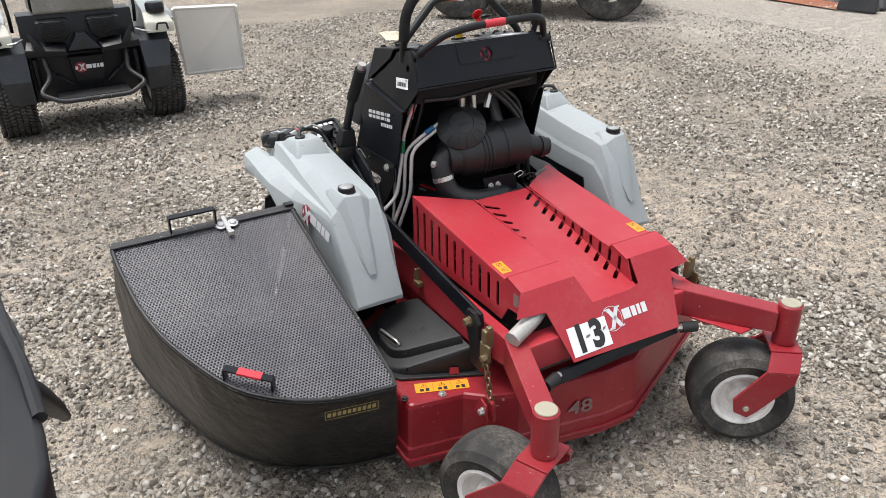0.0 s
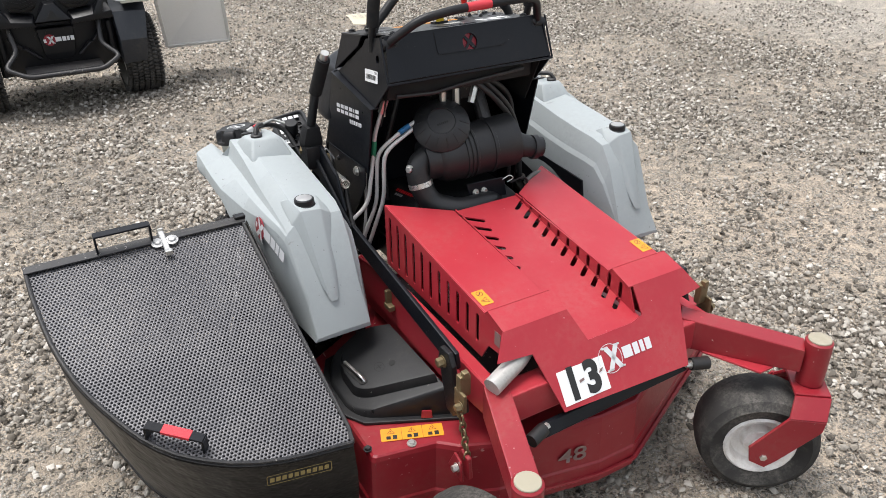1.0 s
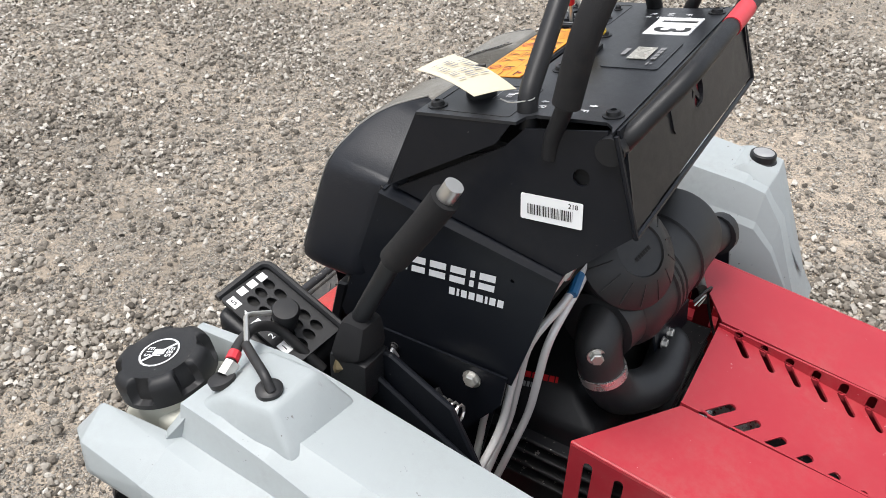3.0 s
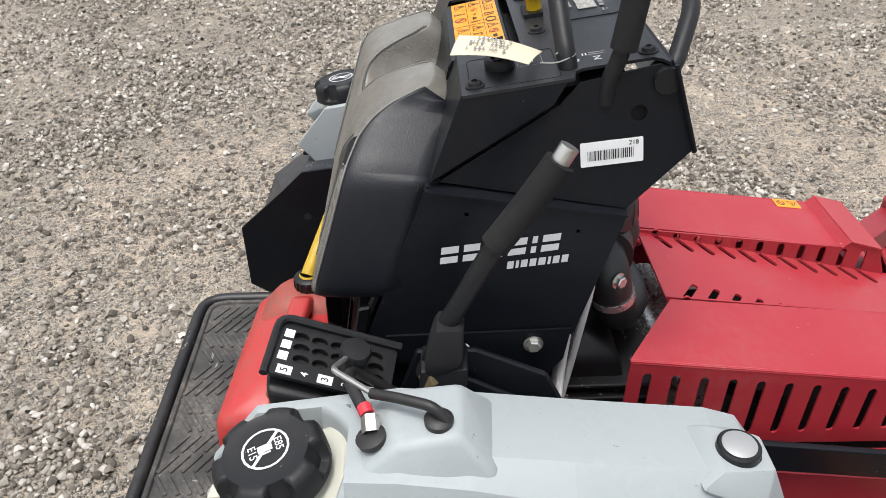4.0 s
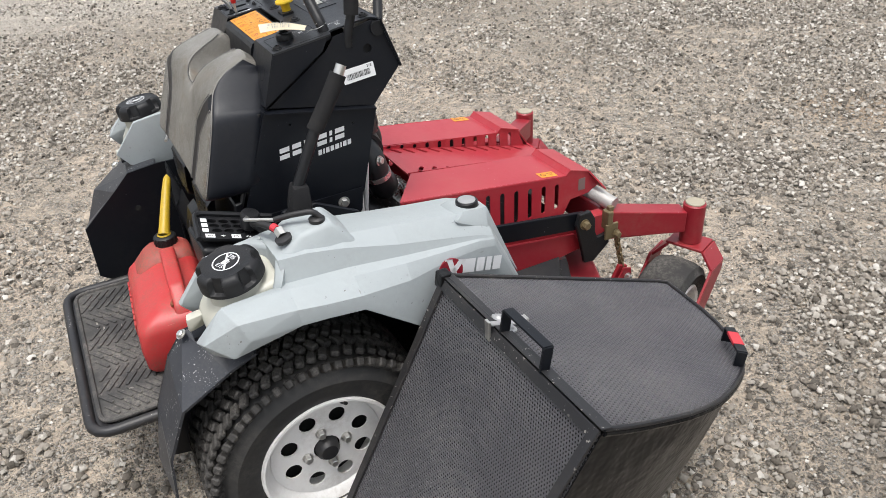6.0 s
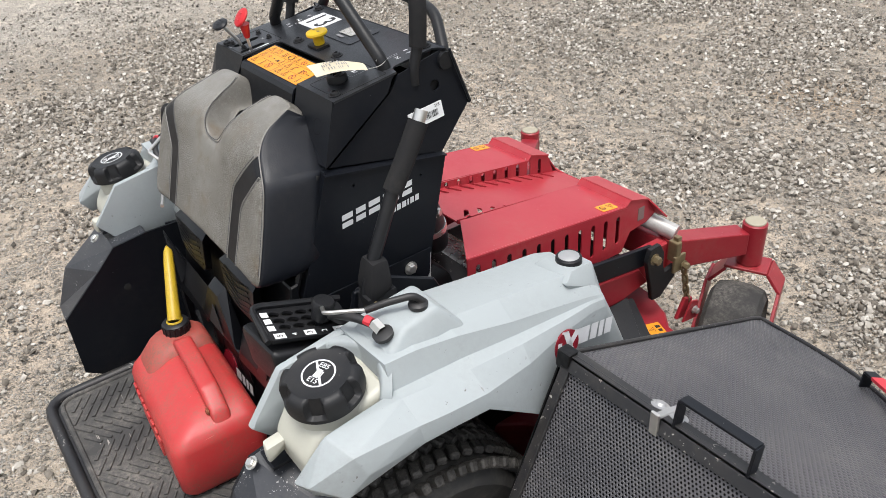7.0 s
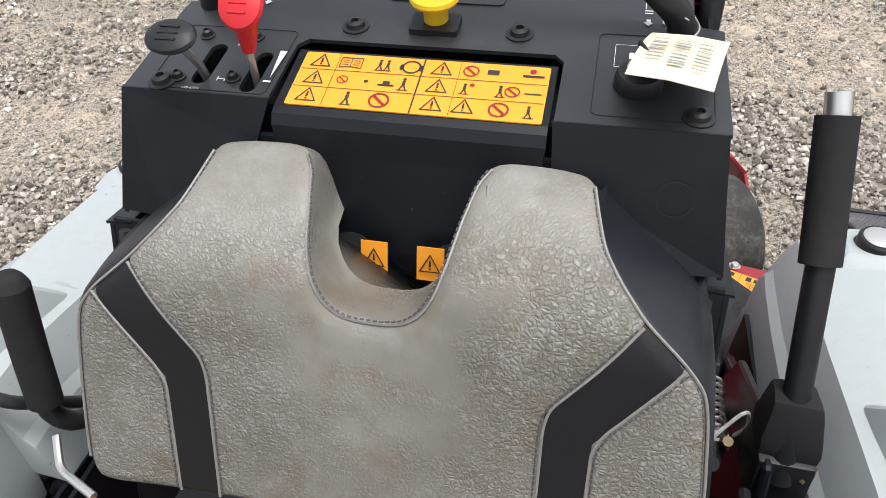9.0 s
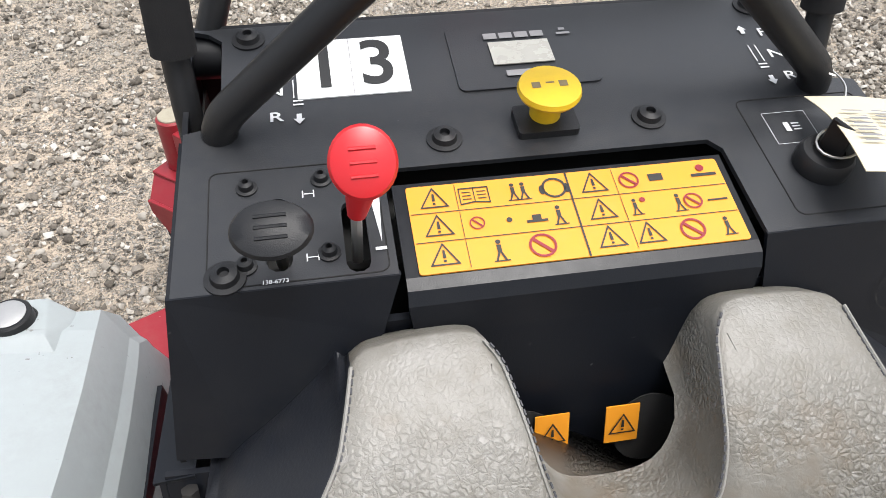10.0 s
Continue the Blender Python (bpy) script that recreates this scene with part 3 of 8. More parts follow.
def perforated(inside, umin, umax, vmin, vmax, pitch, hole, thick, m):
    """A sheet of six-sided cells, each round a six-sided hole, over the cells whose centre is inside."""
    rows = int((vmax - vmin) / (pitch * 0.866)) + 2
    cols = int((umax - umin) / pitch) + 2
    cs = []
    for j in range(rows):
        for i in range(cols):
            u, v = umin + (i + 0.5 * (j % 2)) * pitch, vmin + j * pitch * 0.866
            if inside(u, v):
                cs.append((u, v))
    cs = np.array(cs)
    a = np.radians(30 + 60 * np.arange(6))
    out = np.stack([np.cos(a), np.sin(a)], 1) * pitch / math.sqrt(3)
    inn = np.stack([np.cos(a), np.sin(a)], 1) * hole / 2
    n = len(cs)
    V = np.zeros((n, 18, 3))
    V[:, 0:6, :2] = cs[:, None] + out[None]
    V[:, 6:12, :2] = cs[:, None] + inn[None]
    V[:, 12:18, :2] = cs[:, None] + inn[None]
    V[:, 12:18, 2] = -thick
    quads = []
    for k in range(6):
        l = (k + 1) % 6
        quads += [(k, l, 6 + l, 6 + k), (6 + k, 6 + l, 12 + l, 12 + k)]
    F = (np.array(quads)[None] + (np.arange(n) * 18)[:, None, None]).reshape(-1, 4)
    P = V.reshape(-1, 3) @ np.array(m.to_3x3()).T + np.array(m.translation)
    return quick_mesh(P, F)


def quick_mesh(P, F):
    me = bpy.data.meshes.new("fast")
    k = F.shape[1]
    me.vertices.add(len(P))
    me.vertices.foreach_set("co", P.astype(np.float32).ravel())
    me.loops.add(F.size)
    me.loops.foreach_set("vertex_index", F.astype(np.int32).ravel())
    me.polygons.add(len(F))
    me.polygons.foreach_set("loop_start", (np.arange(len(F)) * k).astype(np.int32))
    me.update(calc_edges=True)
    return me


def in_poly(poly):
    def test(x, y):
        c = False
        for (ax, ay), (bx, by) in zip(poly, poly[1:] + poly[:1]):
            if (ay > y) != (by > y) and x < (bx - ax) * (y - ay) / (by - ay) + ax:
                c = not c
        return c
    return test


# ---- ground ----
def ground_sheet():
    n = 121
    span = np.sinh(np.linspace(-4.2, 4.2, n)) / math.sinh(4.2) * 400
    bm = bmesh.new()
    grid = []
    for x in span:
        row = []
        for y in span:
            far = max(abs(x), abs(y))
            h = 0.014 * noise.noise(Vector((x * 0.8, y * 0.8, 0.3))) + 0.006 * noise.noise(Vector((x * 4, y * 4, 2.0))) if far < 30 else 0
            row.append(bm.verts.new((x, y, h - 0.006)))
        grid.append(row)
    for i in range(n - 1):
        for j in range(n - 1):
            bm.faces.new((grid[i][j], grid[i + 1][j], grid[i + 1][j + 1], grid[i][j + 1]))
    return bm


ground = part("ground", ground_sheet(), DIRT, None, "tan dirt yard ground under loose crushed gravel", smooth=True)
tagged(ground, category="ground", kind="structure")


# ---- shared running gear ----
def tyre_mesh(R, w, rim, m, lugs=0, treaded=False):
    """A turf tyre turned round z, or, where lugs is given, the tread blocks round it."""
    h = w / 2
    low = 0.010 if treaded else 0.0
    prof = [(rim, -h * 0.72), (rim + 0.012, -h * 0.86), (rim + (R - rim) * 0.55, -h), (R - 0.030 - low, -h * 0.95), (R - 0.012 - low, -h * 0.82), (R - 0.004 - low, -h * 0.45),
            (R - 0.002 - low, 0), (R - 0.004 - low, h * 0.45), (R - 0.012 - low, h * 0.82), (R - 0.030 - low, h * 0.95), (rim + (R - rim) * 0.55, h), (rim + 0.012, h * 0.86), (rim, h * 0.72)]
    bm = lathe(prof, n=56)
    if lugs:
        bm.free()
        bm = bmesh.new()
    for i in range(lugs):
        a = 2 * math.pi * i / lugs
        for k, (v, length, tilt, thick) in enumerate(((-0.90, 0.26, 6, 0.62), (-0.62, 0.25, -20, 0.70), (-0.31, 0.25, 24, 0.74), (0.0, 0.25, -24, 0.74), (0.31, 0.25, 24, 0.74), (0.62, 0.25, -20, 0.70), (0.90, 0.26, 6, 0.62))):
            aa = a + (0.5 if k % 2 else 0.0) * 2 * math.pi / lugs + 0.012 * math.sin(37.0 * i + 11.0 * k)
            edge = abs(v) > 0.8
            rr = R - 0.016 if edge else R - 0.003 - 0.004 * v * v
            b = box((0, 0, 0), (0.020 if edge else 0.015, 2 * math.pi * R / lugs * thick, h * length * 1.06), 0.0035, 1)
            lean = Matrix.Rotation(radians(tilt), 4, "X")
            drop = Matrix.Rotation(radians(math.copysign(40 if edge else 9 * abs(v), v) if v else 0), 4, "Y")
            place = Matrix.Rotation(aa, 4, "Z") @ Matrix.Translation((rr, 0, v * h)) @ drop @ lean
            bm = add_into(bm, b, place)
    return moved(bm, m)


def add_into(bm, b, m):
    vs = {}
    for v in b.verts:
        vs[v] = bm.verts.new(m @ v.co)
    for f in b.faces:
        bm.faces.new([vs[v] for v in f.verts])
    b.free()
    return bm


def drive_wheel(parent, s, c, R=0.28, w=0.25):
    """A drive wheel whose outer face looks along s * x."""
    m = along(c, (s, 0, 0))
    wheel = part("tyre", tyre_mesh(R, w, 0.156, m, treaded=True), SIDEWALL, parent, "dusty black turf tyre with chevron tread", smooth=True)
    tagged(part("tread", tyre_mesh(R, w, 0.156, m, 62), TYRE, wheel), kind="stuff")
    h = w / 2
    barrel = lathe([(0.152, h * 0.82), (0.160, h * 0.90), (0.166, h * 0.90), (0.168, h * 0.84), (0.158, h * 0.74), (0.150, h * 0.70), (0.142, h * 0.62), (0.136, h * 0.56), (0.134, -h * 0.6), (0.150, -h * 0.72)], m, 48)
    rim = part("rim", barrel, RIMW, wheel, "dirty white steel rim", smooth=True)
    holes = [ring2(0.094 * math.cos(a), 0.094 * math.sin(a), 0.0205, n=16) for a in (2 * math.pi * (i + 0.5) / 8 for i in range(8))]
    disc = sheet(ring2(0, 0, 0.136, n=44), [ring2(0, 0, 0.033, n=18)] + holes, 0.004, m @ Matrix.Translation((0, 0, h * 0.58)))
    part("wheel_disc", disc, RIMW, wheel)
    part("hub", lathe([(0, h * 0.76), (0.020, h * 0.76), (0.028, h * 0.68), (0.032, h * 0.3), (0.0, h * 0.3)], m, 20), BLACK_WORN, wheel, smooth=True)
    # Added near-black disc stands for the shade seen through the rim holes.
    part("backing", lathe([(0, h * 0.25), (0.130, h * 0.25)], m, 24), RECESS_SHADE, wheel)
    for i in range(4):
        a = 2 * math.pi * (i + 0.12) / 4
        p = m @ Vector((0.050 * math.cos(a), 0.050 * math.sin(a), h * 0.58))
        part("lug_nut", bolt(p, (s, 0, 0), 0.010, 0.014), STEEL, wheel)
    part("valve_stem", tube([m @ Vector((0.05, 0.118, h * 0.58)), m @ Vector((0.055, 0.130, h * 0.58 + 0.024))], 0.004, 8, 0), HOSE, wheel)
    return wheel


def caster(parent, post, axle, label):
    """A trailing caster: post tube with cap, bent fork, pneumatic wheel."""
    px, py = post
    tubeo = part("caster_post", lathe([(0, 0.345), (0.024, 0.345), (0.034, 0.350), (0.034, 0.474), (0.030, 0.478), (0, 0.478)], Matrix.Translation((px, py, 0)), 24), RED_DUSTY, parent, label, smooth=True)
    part("cap", lathe([(0.0285, 0.474), (0.0285, 0.4805), (0.027, 0.482), (0.010, 0.4825), (0, 0.4825)], Matrix.Translation((px, py, 0)), 24), DUSTCAP, tubeo, "chalky white dust cap", smooth=True)
    d = Vector((axle[0] - px, axle[1] - py, 0))
    trail, d = d.length, d.normalized()
    side = Vector((-d.y, d.x, 0))
    base = Vector((px, py, 0))
    R, w = 0.163, 0.150
    bm = bmesh.new()
    def strap(p, q, wide0, wide1):
        """A flat length of the fork between two points across it."""
        (b0, z0), (b1, z1) = p, q
        pts = [base + side * b0 + d * wide0[0] + Vector((0, 0, z0)), base + side * b0 + d * wide0[1] + Vector((0, 0, z0)), base + side * b1 + d * wide1[1] + Vector((0, 0, z1)), base + side * b1 + d * wide1[0] + Vector((0, 0, z1))]
        n = (pts[1] - pts[0]).cross(pts[2] - pts[0]).normalized()
        return prism(pts, n * 0.009, 0.0015)

    fork = strap((-0.058, 0.338), (0.058, 0.338), (-0.042, 0.046), (-0.042, 0.046))
    for k in (1, -1):
        fork = merge(fork, strap((0.056 * k, 0.338), (0.097 * k, 0.292), (-0.042, 0.046), (-0.030, 0.060)))
        o = side * (0.094 * k)
        leg = [base + o + d * a + Vector((0, 0, z)) for a, z in ((-0.030, 0.296), (0.060, 0.296), (trail + 0.040, 0.190), (trail + 0.032, 0.145), (trail - 0.008, 0.128), (trail - 0.036, 0.155), (-0.026, 0.262))]
        fork = merge(fork, prism(leg, side * (0.009 * k), 0.0015))
    bm.free()
    part("fork", fork, RED_DUSTY, tubeo)
    m = along((axle[0], axle[1], R), side)
    part("wheel", tyre_mesh(R, w, 0.088, m), CASTER_TYRE, tubeo, "grey scuffed caster tyre", smooth=True)
    for k in (1, -1):
        dish = lathe([(0.088, 0.054 * k), (0.094, 0.060 * k), (0.088, 0.065 * k), (0.078, 0.060 * k), (0.070, 0.034 * k), (0.046, 0.026 * k), (0.040, 0.052 * k), (0.022, 0.056 * k), (0.018, 0.080 * k), (0, 0.080 * k)], m, 28)
        part("rim", dish, RIMW, tubeo, smooth=True)
        p = Vector((axle[0], axle[1], R)) + side * (0.095 * k)
        part("axle_bolt", bolt(p, side * k, 0.010, 0.012), STEEL, tubeo)


# ---- the mower ----
mower = thing("stand_on_mower", "red and grey stand-on zero-turn mower with black control tower on gravel", "lawn mower")
for s in (1, -1):
    drive_wheel(mower, s, (s * 0.515, -0.028, 0.278))
caster(mower, (0.421, 1.254), (0.470, 1.138), "worn red caster swivel post")
caster(mower, (-0.492, 1.243), (-0.415, 1.180), "worn red caster swivel post")

# frame rails, cross tube and caster arms
for s in (1, -1):
    rail = prism([(0.300, 0.27, 0.34), (0.300, 0.27, 0.50), (0.300, 0.55, 0.50), (0.300, 1.03, 0.485), (0.300, 1.045, 0.40), (0.300, 0.60, 0.36)], (0.036, 0, 0), 0.004)
    part("frame_rail", side_of(rail, s), RED, mower)
    low = prism([(0.337, 0.28, 0.50), (0.337, 0.40, 0.52), (0.337, 0.86, 0.455), (0.337, 0.90, 0.40), (0.337, 0.80, 0.385), (0.337, 0.34, 0.40)], (0.008, 0, 0), 0.002)
    part("side_plate", side_of(low, s), RED, mower)
part("front_beam", box((0, 1.005, 0.445), (0.62, 0.06, 0.085), 0.006), RED, mower)
part("cross_tube", tube([(0.195, 0.940, 0.535), (0.250, 0.975, 0.530), (0.342, 1.004, 0.508)], 0.0225, 20, 0.02), TUBEPAINT, mower, "worn silver cross tube end", smooth=True)


def caster_arm(x0, x1, y1):
    a, b = Vector((x0, 0.985, 0.447)), Vector((x1, y1, 0.425))
    d = (b - a).normalized()
    q = Vector((-d.y, d.x, 0)).normalized() * 0.030
    pts = []
    for p, hz in ((a, 0.046), (b, 0.034)):
        for e in (q, -q):
            pts += [p + e + Vector((0, 0, hz)), p + e - Vector((0, 0, hz))]
    return hull(pts, 0.004)


part("caster_arm", caster_arm(0.318, 0.405, 1.225), RED_DUSTY, mower)
part("caster_arm", caster_arm(-0.270, -0.468, 1.222), RED_DUSTY, mower)
for s, bx in ((1, 0.36), (-1, -0.33)):
    gus = prism([(0.30, 0.97, 0.402), (0.34, 0.97, 0.402), (0.41, 1.19, 0.392), (0.36, 1.19, 0.392), (0.29, 1.06, 0.402)], (0, 0, -0.006), 0.001)
    part("gusset", side_of(gus, s), RED, mower)
    bush = tube([(s * 0.238, 1.070, 0.388), (s * 0.285, 1.085, 0.384)], 0.017, 16, 0)
    part("bushing", bush, HOSE, mower, smooth=True)
    part("bolt", bolt((s * 0.237, 1.070, 0.388), (-s, -0.3, 0.1), 0.009, 0.014), STEEL, mower)
strut = prism([(-0.235, 1.052, 0.398), (0.245, 1.066, 0.396), (0.245, 1.082, 0.366), (-0.235, 1.066, 0.366)], (0, -0.012, 0), 0.002)
part("front_strut", strut, BLACK, mower)


# cutting deck
def deck_mesh():
    rim = [(0.60, 0.44), (0.600, 0.868), (0.592, 0.876), (0.44, 0.906), (0.395, 0.948), (0.30, 0.990), (0.02, 1.045), (-0.10, 1.045), (-0.62, 0.80), (-0.62, 0.20), (-0.40, 0.10), (0.28, 0.12), (0.46, 0.36)]
    bm = bmesh.new()
    lv = []
    for z, k in ((0.085, 1.0), (0.112, 1.0), (0.150, 1.0), (0.156, 0.992), (0.284, 0.982), (0.296, 0.976), (0.300, 0.966)):
        lv.append([bm.verts.new(((x) * k, 0.55 + (y - 0.55) * k, z)) for x, y in rim])
    for a, b in zip(lv, lv[1:]):
        for i in range(len(rim)):
            bm.faces.new((a[i - 1], a[i], b[i], b[i - 1]))
    bm.faces.new(lv[-1])
    return bm


deck = part("cutting_deck", deck_mesh(), RED_DUSTY, mower, "red steel cutting deck with scratched dusty paint")
lip = tube([(0.602, 0.44, 0.112), (0.602, 0.874, 0.112), (0.44, 0.909, 0.112), (0.395, 0.951, 0.112), (0.30, 0.993, 0.112), (0.02, 1.048, 0.112), (-0.10, 1.051, 0.112), (-0.626, 0.803, 0.112), (-0.626, 0.20, 0.112)], 0.006, 6, 0.01)
part("lip", lip, RED_DUSTY, deck)
crown = hull([(0.26, 0.90, 0.295), (0.25, 0.985, 0.27), (0.02, 1.030, 0.27), (-0.09, 1.030, 0.27), (-0.58, 0.79, 0.28), (-0.5, 0.30, 0.295), (0.36, 0.38, 0.295), (0.26, 0.80, 0.345), (-0.30, 0.80, 0.345), (-0.30, 0.3, 0.345), (0.30, 0.3, 0.345)], 0.006)
part("deck_crown", crown, RED_DUSTY, deck)
dm = frame_of((0.465, 0.838, 0.3005), (-0.127, 0.050, 0.0), (-0.050, -0.127, 0.0))
st = part("warning_sticker", sheet(rect2(-0.078, -0.022, 0.078, 0.022, 0.003), [], 0.0012, dm @ Matrix.Translation((0, 0, 0.0016))), ORANGE, deck, "orange three-panel safety sticker")
marks = []
for i in (-1, 0, 1):
    marks += triangle_sign(i * 0.052, 0.009, 0.018) + [rect2(i * 0.052 - 0.013, -0.017, i * 0.052 - 0.002, -0.006), rect2(i * 0.052 + 0.003, -0.018, i * 0.052 + 0.014, -0.004)]
marks += [rect2(-0.0264, -0.022, -0.0256, 0.022), rect2(0.0256, -0.022, 0.0264, 0.022)]
part("pictogram", flat(marks, dm, 0.0022), INK, st)
fm = frame_of((0.100, 1.0235, 0.200), (-0.28, 0.055, 0.0), (0, 0, 1))
lettering("size_number", "48", 0.066, fm @ Matrix.Translation((0, 0, 0.004)), PATCH, deck, 1.25)
part("bolt", bolt((0.484, 0.872, 0.301), (0, 0, 1), 0.009), STEEL, deck)
part("bolt", bolt((0.585, 0.835, 0.301), (0, 0, 1), 0.008), BLACK_WORN, deck)
ear = prism([(0.400, 0.955, 0.28), (0.400, 1.02, 0.27), (0.400, 1.015, 0.33), (0.400, 0.985, 0.34)], (0.012, 0, 0), 0.002)
part("hanger_ear", ear, RED_DUSTY, deck)
part("hanger_ear", prism([(0.425, 0.955, 0.28), (0.425, 1.02, 0.27), (0.425, 1.015, 0.33), (0.425, 0.985, 0.34)], (0.006, 0, 0), 0.002), RED_DUSTY, deck)

# belt cover on the deck: a skirt and a raised plateau, both falling to the outside
def cover_z(x):
    return 0.412 - (x - 0.37) * 0.33


base = [(p.x, p.y) for p in filleted([(0.350, 0.500, 0), (0.420, 0.440, 0), (0.530, 0.470, 0), (0.576, 0.565, 0), (0.576, 0.690, 0), (0.548, 0.742, 0), (0.350, 0.838, 0)], 0.030, 3)]
skirt = hull([(x, y, 0.3005) for x, y in base] + [(0.450 + (x - 0.450) * 0.94, 0.64 + (y - 0.64) * 0.95, cover_z(x) - 0.026) for x, y in base], 0.007, 2)
cover = part("belt_cover", skirt, COVER, mower, "black moulded plastic belt cover with slot", smooth=True)
rise = [(p.x, p.y) for p in filleted([(0.362, 0.525, 0), (0.420, 0.478, 0), (0.512, 0.500, 0), (0.545, 0.582, 0), (0.545, 0.672, 0), (0.515, 0.708, 0), (0.440, 0.750, 0), (0.362, 0.800, 0)], 0.028, 3)]
plateau = hull([(x, y, cover_z(x) - 0.040) for x, y in rise] + [(0.455 + (x - 0.455) * 0.93, 0.64 + (y - 0.64) * 0.94, cover_z(x)) for x, y in rise], 0.005, 2)
part("plateau", plateau, COVER, cover, smooth=True, sharp=24)
part("flange", prism([(0.335, 0.490, 0.3005), (0.418, 0.425, 0.3005), (0.540, 0.458, 0.3005), (0.590, 0.56, 0.3005), (0.590, 0.696, 0.3005), (0.556, 0.755, 0.3005), (0.335, 0.862, 0.3005)], (0, 0, 0.009), 0.003, 2), COVER, cover)
cm = frame_of((0.46, 0.62, cover_z(0.46)), (0, 1, 0), (-1, 0, 0.33))
# Slot and round hole are dark patches on solid plastic, painting their shade.
part("slot", sheet(slot2(-0.050, -0.066, 0.045, -0.056, 0.013), [], 0.001, cm @ Matrix.Translation((0, 0, 0.0012))), RECESS_SHADE, cover)
part("latch_rod", tube([cm @ Vector((-0.052, -0.066, -0.004)), cm @ Vector((-0.046, -0.066, 0.010)), cm @ Vector((0.040, -0.056, 0.010)), cm @ Vector((0.048, -0.055, -0.002))], 0.0048, 8, 0.008), STEEL, cover)
part("round_hole", sheet(ring2(0.049, 0.031, 0.0095), [], 0.001, cm @ Matrix.Translation((0, 0, 0.0012))), RECESS_SHADE, cover)
o, i2 = ring2(0.035, -0.002, 0.019, 0.0135, 24), ring2(0.035, -0.002, 0.0175, 0.012, 24)
em = [[o[k - 1], o[k], i2[k], i2[k - 1]] for k in range(24)] + [rect2(0.026, -0.003, 0.044, 0.000), rect2(0.032, -0.010, 0.035, 0.006)]
part("embossed_mark", flat(em, cm, 0.0012), RECESS_SHADE, cover)
part("drain_notch", prism([(0.398, 0.8235, 0.312), (0.424, 0.8110, 0.312), (0.420, 0.8080, 0.330), (0.398, 0.8190, 0.330)], (0.002, 0.004, 0)), RED_DUSTY, cover)

# deck lift: long black bar, bell crank, clevis and chain
for s in (1, -1):
    bar = prism([(0.352, 0.285, 0.560), (0.352, 0.275, 0.595), (0.352, 0.300, 0.618), (0.352, 0.880, 0.530), (0.352, 0.888, 0.490), (0.352, 0.860, 0.478)], (0.012, 0, 0), 0.003, 2)
    lift = part("lift_bar", side_of(bar, s), BLACK, mower, "long black steel lift bar")
    crank = prism([(0.372, 0.836, 0.505), (0.372, 0.846, 0.540), (0.372, 0.884, 0.542), (0.372, 0.902, 0.512), (0.372, 0.904, 0.470), (0.372, 0.914, 0.445), (0.372, 0.955, 0.450), (0.372, 0.958, 0.415), (0.372, 0.905, 0.368), (0.372, 0.872, 0.372), (0.372, 0.858, 0.43)], (0.014, 0, 0), 0.003, 2)
    part("bell_crank", side_of(crank, s), PLASTIC, lift)
    part("pivot_bolt", bolt((s * 0.387, 0.862, 0.507), (s, 0, 0), 0.012, 0.016), BRASS, lift)
    cl = merge(box((0.383, 0.948, 0.495), (0.030, 0.020, 0.060), 0.004), box((0.383, 0.955, 0.528), (0.016, 0.016, 0.018), 0.003), box((0.395, 0.955, 0.460), (0.008, 0.045, 0.05), 0.003))
    part("clevis", side_of(cl, s), BRASS, lift)
    part("clevis_bolt", bolt((s * 0.402, 0.968, 0.452), (s, 0, 0), 0.010, 0.014), BRASS, lift)
    for k in range(7):
        z = 0.438 - k * 0.0185
        p = Vector((0.404, 0.970 + k * 0.005, z))
        turn = Matrix.Rotation(radians(90 * (k % 2)), 4, "Z")
        link = []
        for q in range(12):
            a = 2 * math.pi * q / 12
            link.append(p + turn @ Vector((0.0075 * math.cos(a), 0, 0.0155 * math.sin(a))))
        part("chain_link", side_of(tube(link + [link[0]], 0.0030, 6, 0), s), BRASS, lift)
    part("chain_bolt", bolt((s * 0.432, 1.000, 0.306), (s, 0, 0), 0.009, 0.012), STEEL, lift)
    part("latch", side_of(merge(box((0.352, 0.50, 0.472), (0.020, 0.012, 0.060), 0.003), box((0.356, 0.512, 0.455), (0.018, 0.035, 0.016), 0.003)), s), BRASS, lift)


# engine hood
def strip_z(y):
    return 0.680 - (y - 0.346) * 0.128


def floor_z(y):
    return 0.660 - (y - 0.455) * 0.225


T = 0.004
fslots = []
FLOOR_K = math.sqrt(1 + 0.225 ** 2)
for k in range(11):
    y = 0.487 + k * 0.0435
    for s in (1, -1):
        run = 0.046 - 0.0040 * k if s > 0 else 0.030
        fslots.append(slot2(s * (0.100 - run), (y + run * 0.70) * FLOOR_K, s * 0.100, y * FLOOR_K, 0.0065))
fl = sheet([(-0.108, 0.452 * FLOOR_K), (0.108, 0.452 * FLOOR_K), (0.108, 1.0035 * FLOOR_K), (-0.108, 1.0035 * FLOOR_K)], fslots, T, frame_of((0, 0, floor_z(0)), (1, 0, 0), (0, 1, -0.225)))
hood = part("hood", fl, RED, mower, "glossy red slotted sheet-steel engine hood, dusty and chipped")
